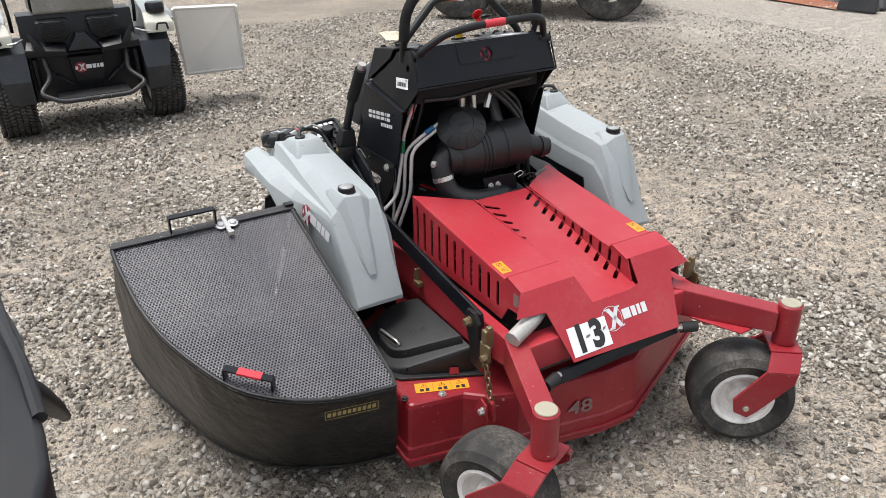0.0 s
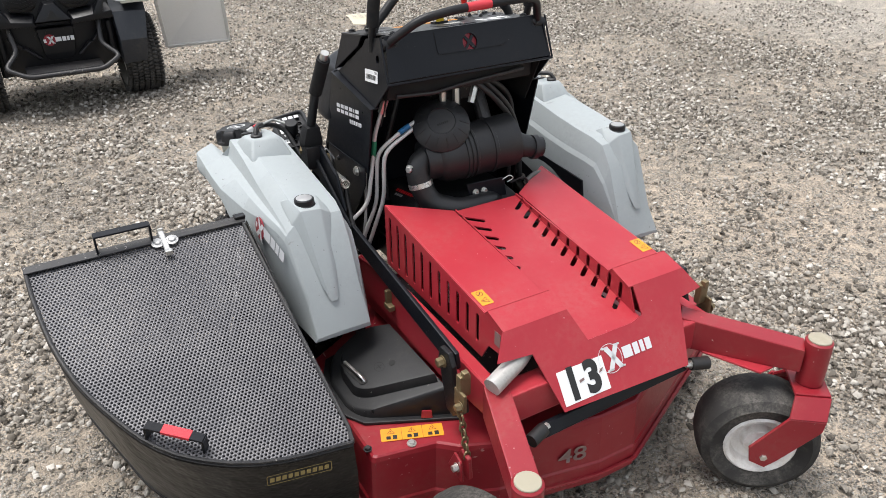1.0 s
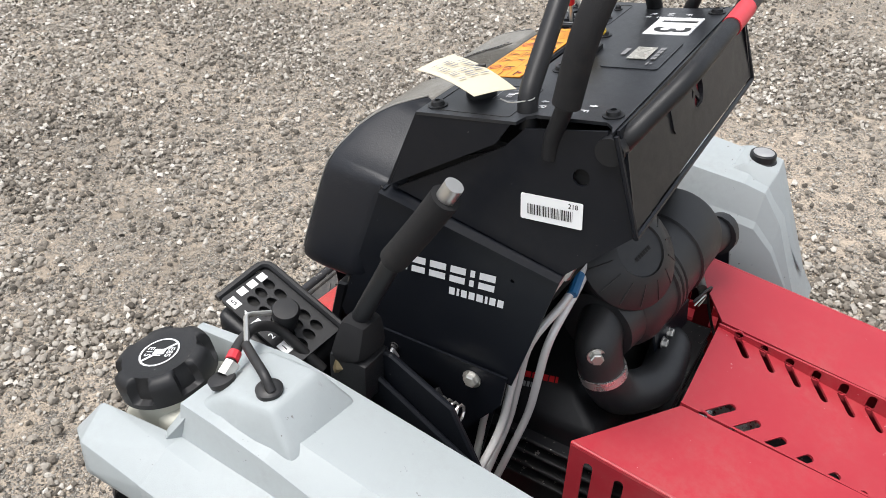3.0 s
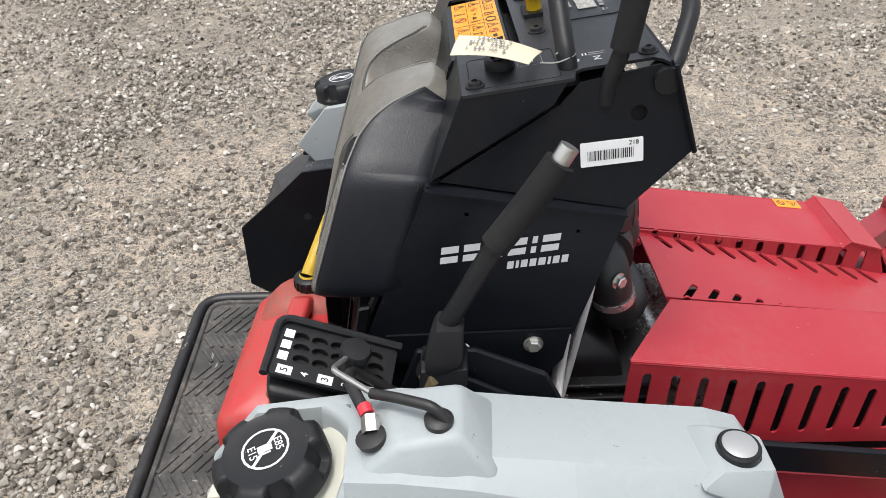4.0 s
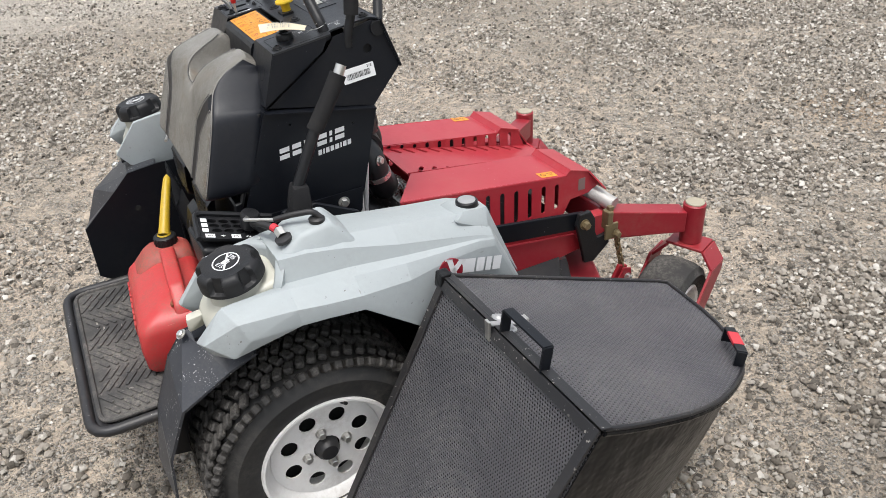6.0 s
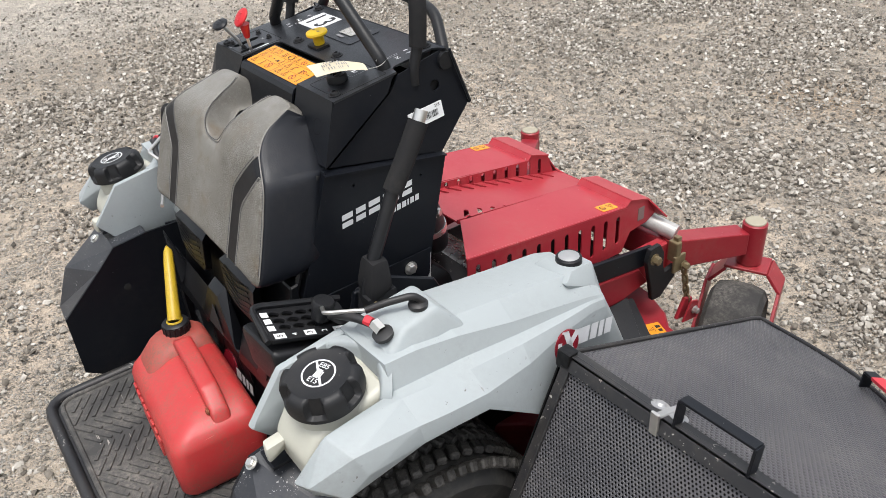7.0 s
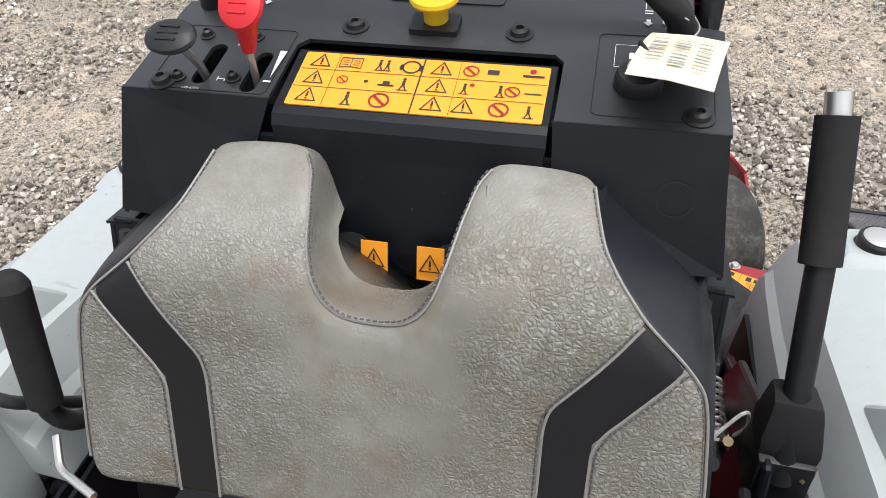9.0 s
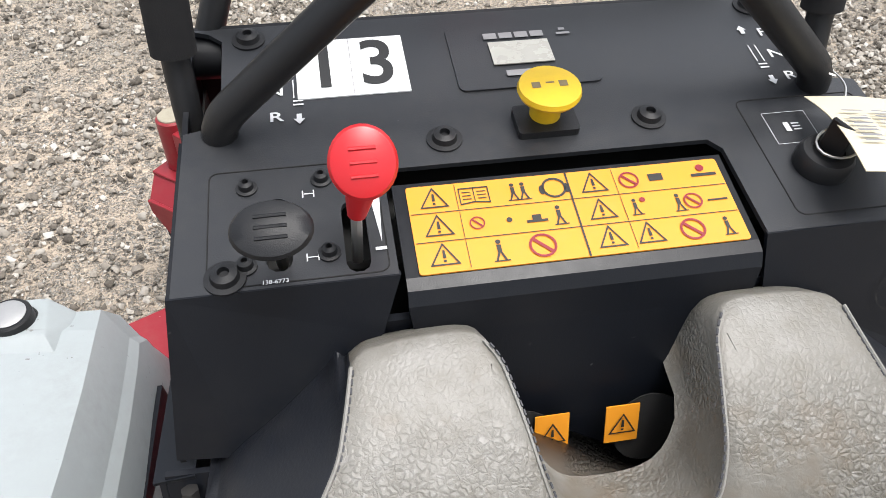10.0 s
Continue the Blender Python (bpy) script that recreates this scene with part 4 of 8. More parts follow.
for s in (1, -1):
    pl = prism([(0.274, 0.346, strip_z(0.346)), (0.113, 0.455, strip_z(0.455)), (0.105, 0.876, strip_z(0.876)), (0.276, 0.876, strip_z(0.876))], (0, 0, -T))
    part("top_panel", side_of(pl, s), RED, hood)
    holes = []
    for k in range(11):
        y = 0.376 + k * 0.0465
        holes.append(slot2(y, 0.510 + 0.0010 * k, y, strip_z(y) - 0.030, 0.0072))
    outl = [(0.346, strip_z(0.346)), (0.346, 0.490), (0.862, 0.478), (0.892, 0.530), (0.955, 0.535), (0.990, 0.552), (0.952, 0.608), (0.888, 0.626), (0.874, strip_z(0.874))]
    part("side_panel", side_of(sheet(outl, holes, T, frame_of((0.278, 0, 0), (0, 1, 0), (0, 0, 1))), s), RED, hood)
    bend = tube([(0.2745, 0.348, strip_z(0.348) - 0.0035), (0.2745, 0.874, strip_z(0.874) - 0.0035)], 0.0042, 8, 0)
    part("bend", side_of(bend, s), RED, hood, smooth=True)
    wslots = []
    for k in range(11):
        y = 0.487 + k * 0.0435
        wslots.append(slot2(y, floor_z(y) + 0.004, y, max(floor_z(y) + 0.006, strip_z(y) - 0.010), 0.0068))
    wl2 = [(0.452, strip_z(0.452)), (0.452, floor_z(0.452) - 0.006), (0.60, floor_z(0.60) - 0.012), (0.985, floor_z(0.985) - 0.012), (0.952, 0.606), (0.888, 0.624), (0.874, strip_z(0.874))]
    part("trough_wall", side_of(sheet(wl2, wslots, T, frame_of((0.107, 0, 0), (0, 1, 0), (0, 0, 1))), s), RED, hood)
    riser = prism([(0.100, 0.872, strip_z(0.872)), (0.278, 0.872, strip_z(0.872)), (0.278, 0.888, 0.628), (0.100, 0.888, 0.628)], (0, 0, -T))
    part("riser", side_of(riser, s), RED, hood)
    top = prism([(0.100, 0.886, 0.6275), (0.280, 0.886, 0.6275), (0.281, 0.955, 0.6085), (0.098, 0.955, 0.6085)], (0, 0, -T))
    part("front_block_top", side_of(top, s), RED, hood)
FV = Vector((0, 0.69, -1)).normalized()
FM = frame_of((0, 0.955, 0.608), (-1, 0, 0), -FV)


def fuv(x, z):
    return (-x, -(0.608 - z) * math.sqrt(1 + 0.69 ** 2))


outl = [(0.282, 0.608), (0.098, 0.608), (0.066, 0.5375), (-0.072, 0.5375), (-0.112, 0.545), (-0.112, 0.608), (-0.282, 0.608), (-0.320, 0.556), (-0.243, 0.550), (-0.204, 0.412), (0.187, 0.424), (0.224, 0.550), (0.318, 0.556)]
part("front_panel", sheet([fuv(x, z) for x, z in outl], [], T, FM), RED, hood)
part("grey_patch", sheet(rect2(0.918, 0.552, 0.942, 0.590), [], 0.001, frame_of((0.2792, 0, 0), (0, 1, 0), (0, 0, 1))), PATCH, hood)
# race-plate number on the front panel
nm = FM @ Matrix.Translation((*fuv(0.112, 0.466), 0.0012)) @ Matrix.Rotation(radians(0), 4, "Z")
plate = part("number_sticker", sheet(rect2(-0.068, -0.041, 0.068, 0.041), [], 0.001, nm), WHITE, hood, "white number sticker, torn and patched")
for ch, dx in (("1", -0.032), ("3", 0.027)):
    lettering("digit", ch, 0.104, nm @ Matrix.Translation((dx, 0, 0)), INK, plate, 0.88, bold=0.048)
part("torn_mark", flat([[(-0.014, -0.001), (0.001, 0.002), (0.002, 0.008), (-0.013, 0.006)]], nm, 0.0014), PATCH, plate)
part("worn_patch", flat([[(0.046, 0.004), (0.056, 0.006), (0.062, 0.014), (0.052, 0.012)]], nm, 0.0016), PATCH, plate)
# word badge beside it, as bars
wm = FM @ Matrix.Translation((*fuv(-0.045, 0.487), 0.001))
o, i2 = ring2(-0.066, 0.0, 0.036, n=26), ring2(-0.066, 0.0, 0.0345, n=26)
logo = [[o[k - 1], o[k], i2[k], i2[k - 1]] for k in range(26)] + x_mark(-0.056, 0.0, 0.060) + bars_for([0.029, 0.017, 0.012, 0.018], 0.029, 0.005, 0.0, -0.026, -0.014)
part("word_badge", flat(logo, wm, 0.0006), PRINT_W, hood)
for s in (1, -1):
    sm = frame_of((s * 0.268 - 0.004, 0.822, strip_z(0.822) + 0.0004), (0, -1, 0.128), (1, 0, 0))
    sk = part("warning_sticker", sheet(rect2(-0.028, -0.0165, 0.028, 0.0165, 0.002), [], 0.0006, sm @ Matrix.Translation((0, -s * 0.012, 0.0008))), ORANGE, hood)
    part("pictogram", flat(triangle_sign(-0.012, 0.0, 0.020) + circle_sign(0.014, 0.0, 0.009), sm @ Matrix.Translation((0, -s * 0.012, 0)), 0.0014), INK, sk)


# ---- fuel tank shrouds ----
def lobed_cap():
    """A wide screw cap whose rim is scooped out between six grip lobes."""
    bm = bmesh.new()
    n, rings = 72, []
    for r, z, scoop in ((0.050, 0.026, 0), (0.066, 0.028, 0), (0.0695, 0.031, 0), (0.0695, 0.038, 0.1), (0.0695, 0.044, 0.9), (0.0690, 0.060, 1.0), (0.0660, 0.0685, 1.0), (0.0600, 0.0735, 0.6), (0.0530, 0.0755, 0.05), (0.0505, 0.0742, 0), (0.0300, 0.0742, 0), (0.0100, 0.0742, 0)):
        ring = []
        for k in range(n):
            a = 2 * math.pi * k / n
            w = min(1.0, max(0.0, math.cos(6 * a) * 2.6 - 0.1)) * scoop
            ring.append(bm.verts.new(((r - 0.012 * w) * math.cos(a), (r - 0.012 * w) * math.sin(a), z - 0.004 * w)))
        rings.append(ring)
    for p, q in zip(rings, rings[1:]):
        for k in range(n):
            bm.faces.new((p[k - 1], p[k], q[k], q[k - 1]))
    bm.faces.new(rings[-1])
    return bm


def shroud(s):
    """The grey moulded shroud over one tank: body, raised bump, side shoulder, two rear arms."""
    stations = [  # y: inner low, inner top, outer top, top edge, facet foot, ridge, crease, outer low, as (x, z)
        (-0.060, [(0.442, 0.66), (0.446, 0.800), (0.545, 0.806), (0.587, 0.809), (0.600, 0.761), (0.624, 0.763), (0.672, 0.741), (0.676, 0.705)]),
        (0.000, [(0.440, 0.62), (0.444, 0.806), (0.548, 0.812), (0.590, 0.808), (0.601, 0.758), (0.624, 0.755), (0.671, 0.731), (0.675, 0.700)]),
        (0.080, [(0.436, 0.58), (0.442, 0.795), (0.552, 0.806), (0.591, 0.794), (0.601, 0.753), (0.623, 0.743), (0.667, 0.720), (0.671, 0.688)]),
        (0.200, [(0.432, 0.55), (0.440, 0.776), (0.556, 0.794), (0.593, 0.764), (0.601, 0.739), (0.620, 0.731), (0.641, 0.700), (0.656, 0.590)]),
        (0.300, [(0.432, 0.52), (0.440, 0.763), (0.558, 0.781), (0.595, 0.746), (0.600, 0.729), (0.614, 0.724), (0.622, 0.704), (0.638, 0.505)]),
        (0.390, [(0.434, 0.50), (0.442, 0.754), (0.560, 0.768), (0.595, 0.727), (0.598, 0.719), (0.604, 0.716), (0.609, 0.700), (0.622, 0.472)]),
        (0.432, [(0.434, 0.49), (0.446, 0.742), (0.555, 0.748), (0.594, 0.714), (0.597, 0.710), (0.600, 0.706), (0.604, 0.690), (0.616, 0.466)]),
        (0.475, [(0.436, 0.475), (0.446, 0.682), (0.535, 0.672), (0.588, 0.636), (0.591, 0.630), (0.594, 0.624), (0.597, 0.610), (0.608, 0.462)]),
        (0.520, [(0.438, 0.465), (0.446, 0.575), (0.530, 0.568), (0.584, 0.545), (0.586, 0.541), (0.588, 0.537), (0.590, 0.528), (0.601, 0.457)]),
        (0.568, [(0.440, 0.455), (0.441, 0.468), (0.52, 0.468), (0.57, 0.466), (0.580, 0.465), (0.588, 0.4645), (0.592, 0.463), (0.597, 0.455)])]
    bm = bmesh.new()
    for k, (y, sec) in enumerate(stations):
        (xa, za), (xb, zb) = sec[:2]
        f = max(0.0, min(1.0, (zb - 0.47) / 0.30))
        stations[k] = (y, [(xa - 0.040 * f, za), (xb - 0.030 * f, zb - 0.075 * f - 0.002), (xb - 0.020 * f, zb - 0.062 * f - 0.001)] + sec[1:])
    rings = [[bm.verts.new((x, y, z)) for x, z in sec] for y, sec in stations]
    for a, b in zip(rings, rings[1:]):
        for k in range(9):
            bm.faces.new((a[k], a[k + 1], b[k + 1], b[k]))
    bm.faces.new(rings[0])
    bm.faces.new(rings[-1][::-1])
    for a, b in zip(rings, rings[1:]):
        bm.faces.new((a[0], b[0], b[9], a[9]))
    bmesh.ops.recalc_face_normals(bm, faces=bm.faces)
    bmesh.ops.bevel(bm, geom=[e for e in bm.edges if e.calc_face_angle(0) > radians(12)], offset=0.0034, segments=3, affect="EDGES", profile=0.5, clamp_overlap=True)
    body = part("tank_shroud", side_of(bm, s), GREY, mower, "matt grey moulded plastic tank shroud with scuffs", smooth=True, sharp=24)
    # shoulder that sweeps back over the tyre to the outer arm
    arm = hull([(0.600, -0.056, 0.761), (0.624, -0.056, 0.763), (0.672, -0.056, 0.741), (0.676, -0.052, 0.704), (0.612, -0.05, 0.700), (0.614, -0.192, 0.762), (0.668, -0.174, 0.747), (0.677, -0.158, 0.708), (0.667, -0.193, 0.672), (0.604, -0.250, 0.694), (0.610, -0.224, 0.655), (0.638, -0.240, 0.704)], 0.003, 2)
    part("outer_arm", side_of(arm, s), GREY, body, smooth=True, sharp=24)
    inner = hull([(0.442, -0.05, 0.80), (0.462, -0.05, 0.80), (0.442, -0.05, 0.70), (0.462, -0.05, 0.70), (0.440, -0.182, 0.780), (0.456, -0.180, 0.780), (0.442, -0.252, 0.692), (0.458, -0.250, 0.692), (0.444, -0.235, 0.672), (0.456, -0.16, 0.640), (0.442, -0.06, 0.62), (0.444, -0.20, 0.625), (0.456, -0.06, 0.62)], 0.005, 2)
    part("inner_arm", side_of(inner, s), GREY, body, smooth=True)
    # curved wall round the filler neck
    cup = bmesh.new()
    rows = []
    for k in range(19):
        a = radians(42 + 108 * k / 18)
        c, w = math.cos(a), math.sin(a)
        top = 0.764 + 0.040 * min(1.0, (a - radians(42)) / radians(22)) - 0.010 * max(0.0, -c)
        rows.append([cup.verts.new((0.536 + q * c, -0.140 + q * w, h)) for q, h in ((0.080, 0.700), (0.084, top - 0.010), (0.087, top - 0.002), (0.091, top), (0.105, top - 0.001), (0.105, 0.700))])
    for p, q in zip(rows, rows[1:]):
        for k in range(6):
            cup.faces.new((p[k - 1], p[k], q[k], q[k - 1]))
    cup.faces.new(rows[0])
    cup.faces.new(rows[-1][::-1])
    bmesh.ops.recalc_face_normals(cup, faces=cup.faces)
    part("neck_recess", side_of(cup, s), GREY, body, smooth=True, sharp=60)
    bump = hull([(0.474, -0.012, 0.835), (0.474, 0.074, 0.8435), (0.556, 0.068, 0.8435), (0.562, -0.004, 0.835), (0.460, -0.058, 0.790), (0.452, 0.116, 0.790), (0.576, 0.118, 0.788), (0.588, -0.006, 0.788), (0.578, -0.058, 0.792)], 0.009, 3)
    part("bump", side_of(bump, s), GREY, body, smooth=True, sharp=26)
    front = hull([(0.476, 0.350, 0.758), (0.490, 0.374, 0.775), (0.566, 0.372, 0.780), (0.580, 0.345, 0.766), (0.556, 0.438, 0.769), (0.502, 0.440, 0.765), (0.512, 0.540, 0.545), (0.536, 0.540, 0.545), (0.466, 0.43, 0.738), (0.582, 0.425, 0.728)], 0.004, 2)
    part("cap_boss", side_of(front, s), GREY, body, smooth=True, sharp=24)
    # Black plate added to hide red parts and darken the space behind the tyre.
    part("wheel_well", side_of(prism([(0.400, -0.10, 0.20), (0.400, -0.10, 0.66), (0.400, 0.40, 0.62), (0.400, 0.44, 0.42), (0.400, 0.42, 0.18)], (0.006, 0, 0)), s), BLACK, body)
    m = Matrix.Translation((s * 0.531, 0.400, 0.7655))
    part("front_plug", lathe([(0.031, -0.006), (0.029, 0.004), (0.0262, 0.006), (0.0258, 0.0185), (0.0238, 0.0205), (0.0, 0.0205)], m, 28), PLASTIC, body, smooth=True)
    part("plug_face", lathe([(0.0205, 0.019), (0.0205, 0.0212), (0.0195, 0.0218), (0, 0.0218)], m, 28), BRIGHT, body, "scratched silver plug face", smooth=True)
    # milky tank behind the shroud with its big fuel cap
    tank = hull([(0.462, -0.06, 0.78), (0.592, -0.06, 0.77), (0.462, -0.06, 0.64), (0.594, -0.06, 0.64), (0.472, -0.19, 0.735), (0.586, -0.19, 0.735), (0.474, -0.220, 0.690), (0.584, -0.217, 0.690), (0.478, -0.212, 0.63), (0.580, -0.212, 0.63)], 0.014, 3)
    tk = part("fuel_tank", side_of(tank, s), TANK, body, "milky translucent fuel tank", smooth=True)
    axis = Vector((s * 0.06, -0.16, 1)).normalized()
    cm2 = along((s * 0.536, -0.140, 0.745), axis)
    part("filler_neck", lathe([(0.058, -0.02), (0.056, 0.03), (0.052, 0.045), (0, 0.045)], cm2, 28), TANK, tk, smooth=True)
    cap = part("fuel_cap", moved(lobed_cap(), cm2 @ Matrix.Diagonal((0.96, 0.96, 0.92, 1))), COVER, tk, "black lobed fuel cap with white ring symbol", smooth=True, sharp=50)
    sg = cm2 @ Matrix.Translation((0, 0, 0.0686)) @ Matrix.Rotation(radians(0 if s > 0 else 180), 4, "Z")
    part("ring_symbol", flat(circle_sign(0, 0, 0.028, 0.10), sg, 0.0006), PRINT_W, cap)
    lettering("blend_mark", "E15", 0.013, sg @ Matrix.Translation((0, -0.0155, 0)), PRINT_W, cap)
    lettering("blend_mark", "E85", 0.013, sg @ Matrix.Translation((0, 0.0155, 0)), PRINT_W, cap)
    part("pump_symbol", flat([rect2(-0.006, -0.009, 0.004, 0.008), rect2(0.005, -0.007, 0.0075, 0.005)], sg, 0.0005), PRINT_W, cap)
    # grommets and hoses on the bump
    g1, g2 = Vector((s * 0.534, 0.046, 0.845)), Vector((s * 0.541, -0.030, 0.826))
    part("grommet", lathe([(0.0165, -0.004), (0.017, 0.003), (0.013, 0.006), (0.007, 0.007), (0, 0.007)], along(g1, (0, 0, 1)), 24), HOSE, body, smooth=True)
    part("vent_hose", tube([g1 + Vector((s * 0.004, 0.008, 0.004)), g1 + Vector((s * -0.002, -0.006, 0.020)), g1 + Vector((s * -0.022, -0.045, 0.014)), g1 + Vector((s * -0.041, -0.077, 0.003))], 0.0064, 10, 0.012), HOSE, body, smooth=True)
    part("grommet", lathe([(0.017, -0.004), (0.018, 0.004), (0.010, 0.007), (0, 0.007)], along(g2, (0, -0.3, 1)), 20), HOSE, body, smooth=True)
    part("shutoff_nut", lathe([(0.011, 0.0), (0.011, 0.020), (0, 0.020)], along(g2 + Vector((s * -0.004, 0, 0.004)), (s * -0.9, -0.1, 0.35)), 6), STEEL, body)
    part("hose_clamp", tube([g2 + Vector((s * -0.024, -0.005, 0.012)), g2 + Vector((s * -0.036, -0.010, 0.014))], 0.0088, 10, 0), REDTAPE, body)
    part("fuel_hose", tube([g2 + Vector((s * -0.018, -0.003, 0.010)), g2 + Vector((s * -0.050, -0.018, 0.014)), g2 + Vector((s * -0.095, -0.035, 0.004)), g2 + Vector((s * -0.130, -0.030, -0.02)), g2 + Vector((s * -0.15, 0.03, -0.09))], 0.0074, 10, 0.02), HOSE, body, smooth=True)
    part("wire_clip", tube([g1 + Vector((s * -0.040, -0.075, 0.003)), g1 + Vector((s * -0.092, -0.128, -0.006)), g1 + Vector((s * -0.125, -0.115, -0.02))], 0.0040, 8, 0.01), STEEL, body)
    part("white_fitting", hull([(s * 0.482, -0.246, 0.685), (s * 0.508, -0.250, 0.685), (s * 0.482, -0.246, 0.652), (s * 0.508, -0.250, 0.652), (s * 0.482, -0.205, 0.690), (s * 0.508, -0.205, 0.690), (s * 0.49, -0.21, 0.65)], 0.006, 2), TANK, tk, smooth=True)
    # side badge: maroon disc, crossed mark, word bars
    n = Vector((s * 0.995, 0.06, 0.10)).normalized()
    u = Vector((0, 1, -0.30)).normalized() * (1 if s > 0 else -1)
    bmtx = frame_of((s * 0.6284, 0.300, 0.680), u, n.cross(u))
    part("badge_disc", sheet(ring2(0.0, 0.0, 0.031, n=28), [], 0.004, bmtx @ Matrix.Translation((0, 0, 0.002))), DKRED, body, "maroon round badge")
    part("badge_mark", flat(x_mark(0.007, 0.0, 0.058) + bars_for([0.010], 0.016, 0.003, 0.0, -0.025, -0.009), bmtx, 0.0026), PRINT_W, body)
    bw2 = frame_of((s * 0.6208, 0.360, 0.672), u - Vector((s * 0.12, 0, 0)), n.cross(u))
    part("badge_word", flat(bars_for([0.038, 0.023, 0.016, 0.024], 0.033, 0.005, 0.0, -0.034, -0.015), bw2, 0.004), PRINT_W, body)
    return body


for s in (1, -1):
    shroud(s)

# ---- fenders by the platform ----
for s in (1, -1):
    if s > 0:
        xi, outline = 0.425, [(-0.16, 0.630), (-0.258, 0.612), (-0.300, 0.560), (-0.350, 0.440), (-0.382, 0.290)]
        outer = [(-0.14, 0.600), (-0.200, 0.575), (-0.310, 0.515), (-0.360, 0.400), (-0.372, 0.285)]
    else:
        xi, outline = 0.378, [(-0.16, 0.665), (-0.240, 0.655), (-0.290, 0.606), (-0.396, 0.510), (-0.398, 0.346)]
        outer = [(-0.14, 0.640), (-0.230, 0.630), (-0.340, 0.545), (-0.385, 0.440), (-0.385, 0.330)]
    low = [(-0.29, 0.27), (0.05, 0.24), (0.05, outline[0][1])]
    plate = prism([(xi, y, z) for y, z in outline + low], (0.006, 0, 0))
    fen = part("fender", side_of(plate, s), BLACK, mower, "black steel rear fender, chipped to bare metal")
    face = bmesh.new()
    rows = [[face.verts.new((xi + 0.003, y, z)), face.verts.new((0.575, yo, zo))] for (y, z), (yo, zo) in zip(outline, outer)]
    for a, b in zip(rows, rows[1:]):
        face.faces.new((a[0], a[1], b[1], b[0]))
    r = bmesh.ops.extrude_face_region(face, geom=face.faces[:])
    bmesh.ops.translate(face, vec=(0, 0.005, -0.004), verts=[v for v in r["geom"] if isinstance(v, bmesh.types.BMVert)])
    part("fender_face", side_of(face, s), FENDER, fen, "black fender top speckled with bare paint chips")
    # Dark disc on the uncut plate paints the shade of a bolt hole.
    part("hole", sheet(ring2(-0.237, 0.538, 0.009), [], 0.001, frame_of((s * (xi - 0.0012), 0, 0), (0, 1, 0), (0, 0, 1))), RECESS_SHADE, fen)
    part("bolt", bolt((s * 0.449, -0.262, outline[1][1] + 0.004), (0, -0.5, 0.8), 0.009), STEEL, fen)
    part("tab", side_of(box((0.47, -0.225, outline[1][1] + 0.012), (0.05, 0.035, 0.008), 0.002), s), BLACK, fen)

# ---- operator platform ----
plat = part("platform", sheet(rect2(-0.325, -0.50, 0.325, -0.10, 0.05), [], 0.012, Matrix.Translation((0, 0, 0.334))), BLACK_WORN, mower, "black operator platform with tube rim")
rim = tube([(-0.335, -0.12, 0.335), (-0.335, -0.505, 0.335), (0.335, -0.505, 0.335), (0.335, -0.12, 0.335)], 0.0135, 12, 0.06)
part("rim_tube", rim, BLACK_WORN, plat, smooth=True)
mat = part("rubber_mat", sheet(rect2(-0.308, -0.480, 0.308, -0.11, 0.045), [], 0.008, Matrix.Translation((0, 0, 0.342))), MAT, plat, "dusty ribbed black rubber mat")
for k in range(6):
    panel = bmesh.new()
    x0 = -0.294 + k * 0.098
    for q in range(17):
        y = -0.488 + q * 0.0225
        tilt = 34 if k % 2 else -34
        for half in (-1, 1):
            cx = x0 + 0.049 + half * 0.0235
            cy = y + half * 0.0235 * math.tan(radians(tilt))
            if -0.462 < cy < -0.125:
                add_into(panel, box((0, 0, 0), (0.050, 0.0085, 0.004), 0.001, 1), Matrix.Translation((cx, cy, 0.3438)) @ Matrix.Rotation(radians(tilt), 4, "Z"))
    part("rib_panel", panel, MAT, mat)
part("mat_edge", tube([(-0.308, -0.12, 0.343), (-0.308, -0.480, 0.343), (0.308, -0.480, 0.343), (0.308, -0.12, 0.343)], 0.006, 8, 0.04), MAT, mat, smooth=True)

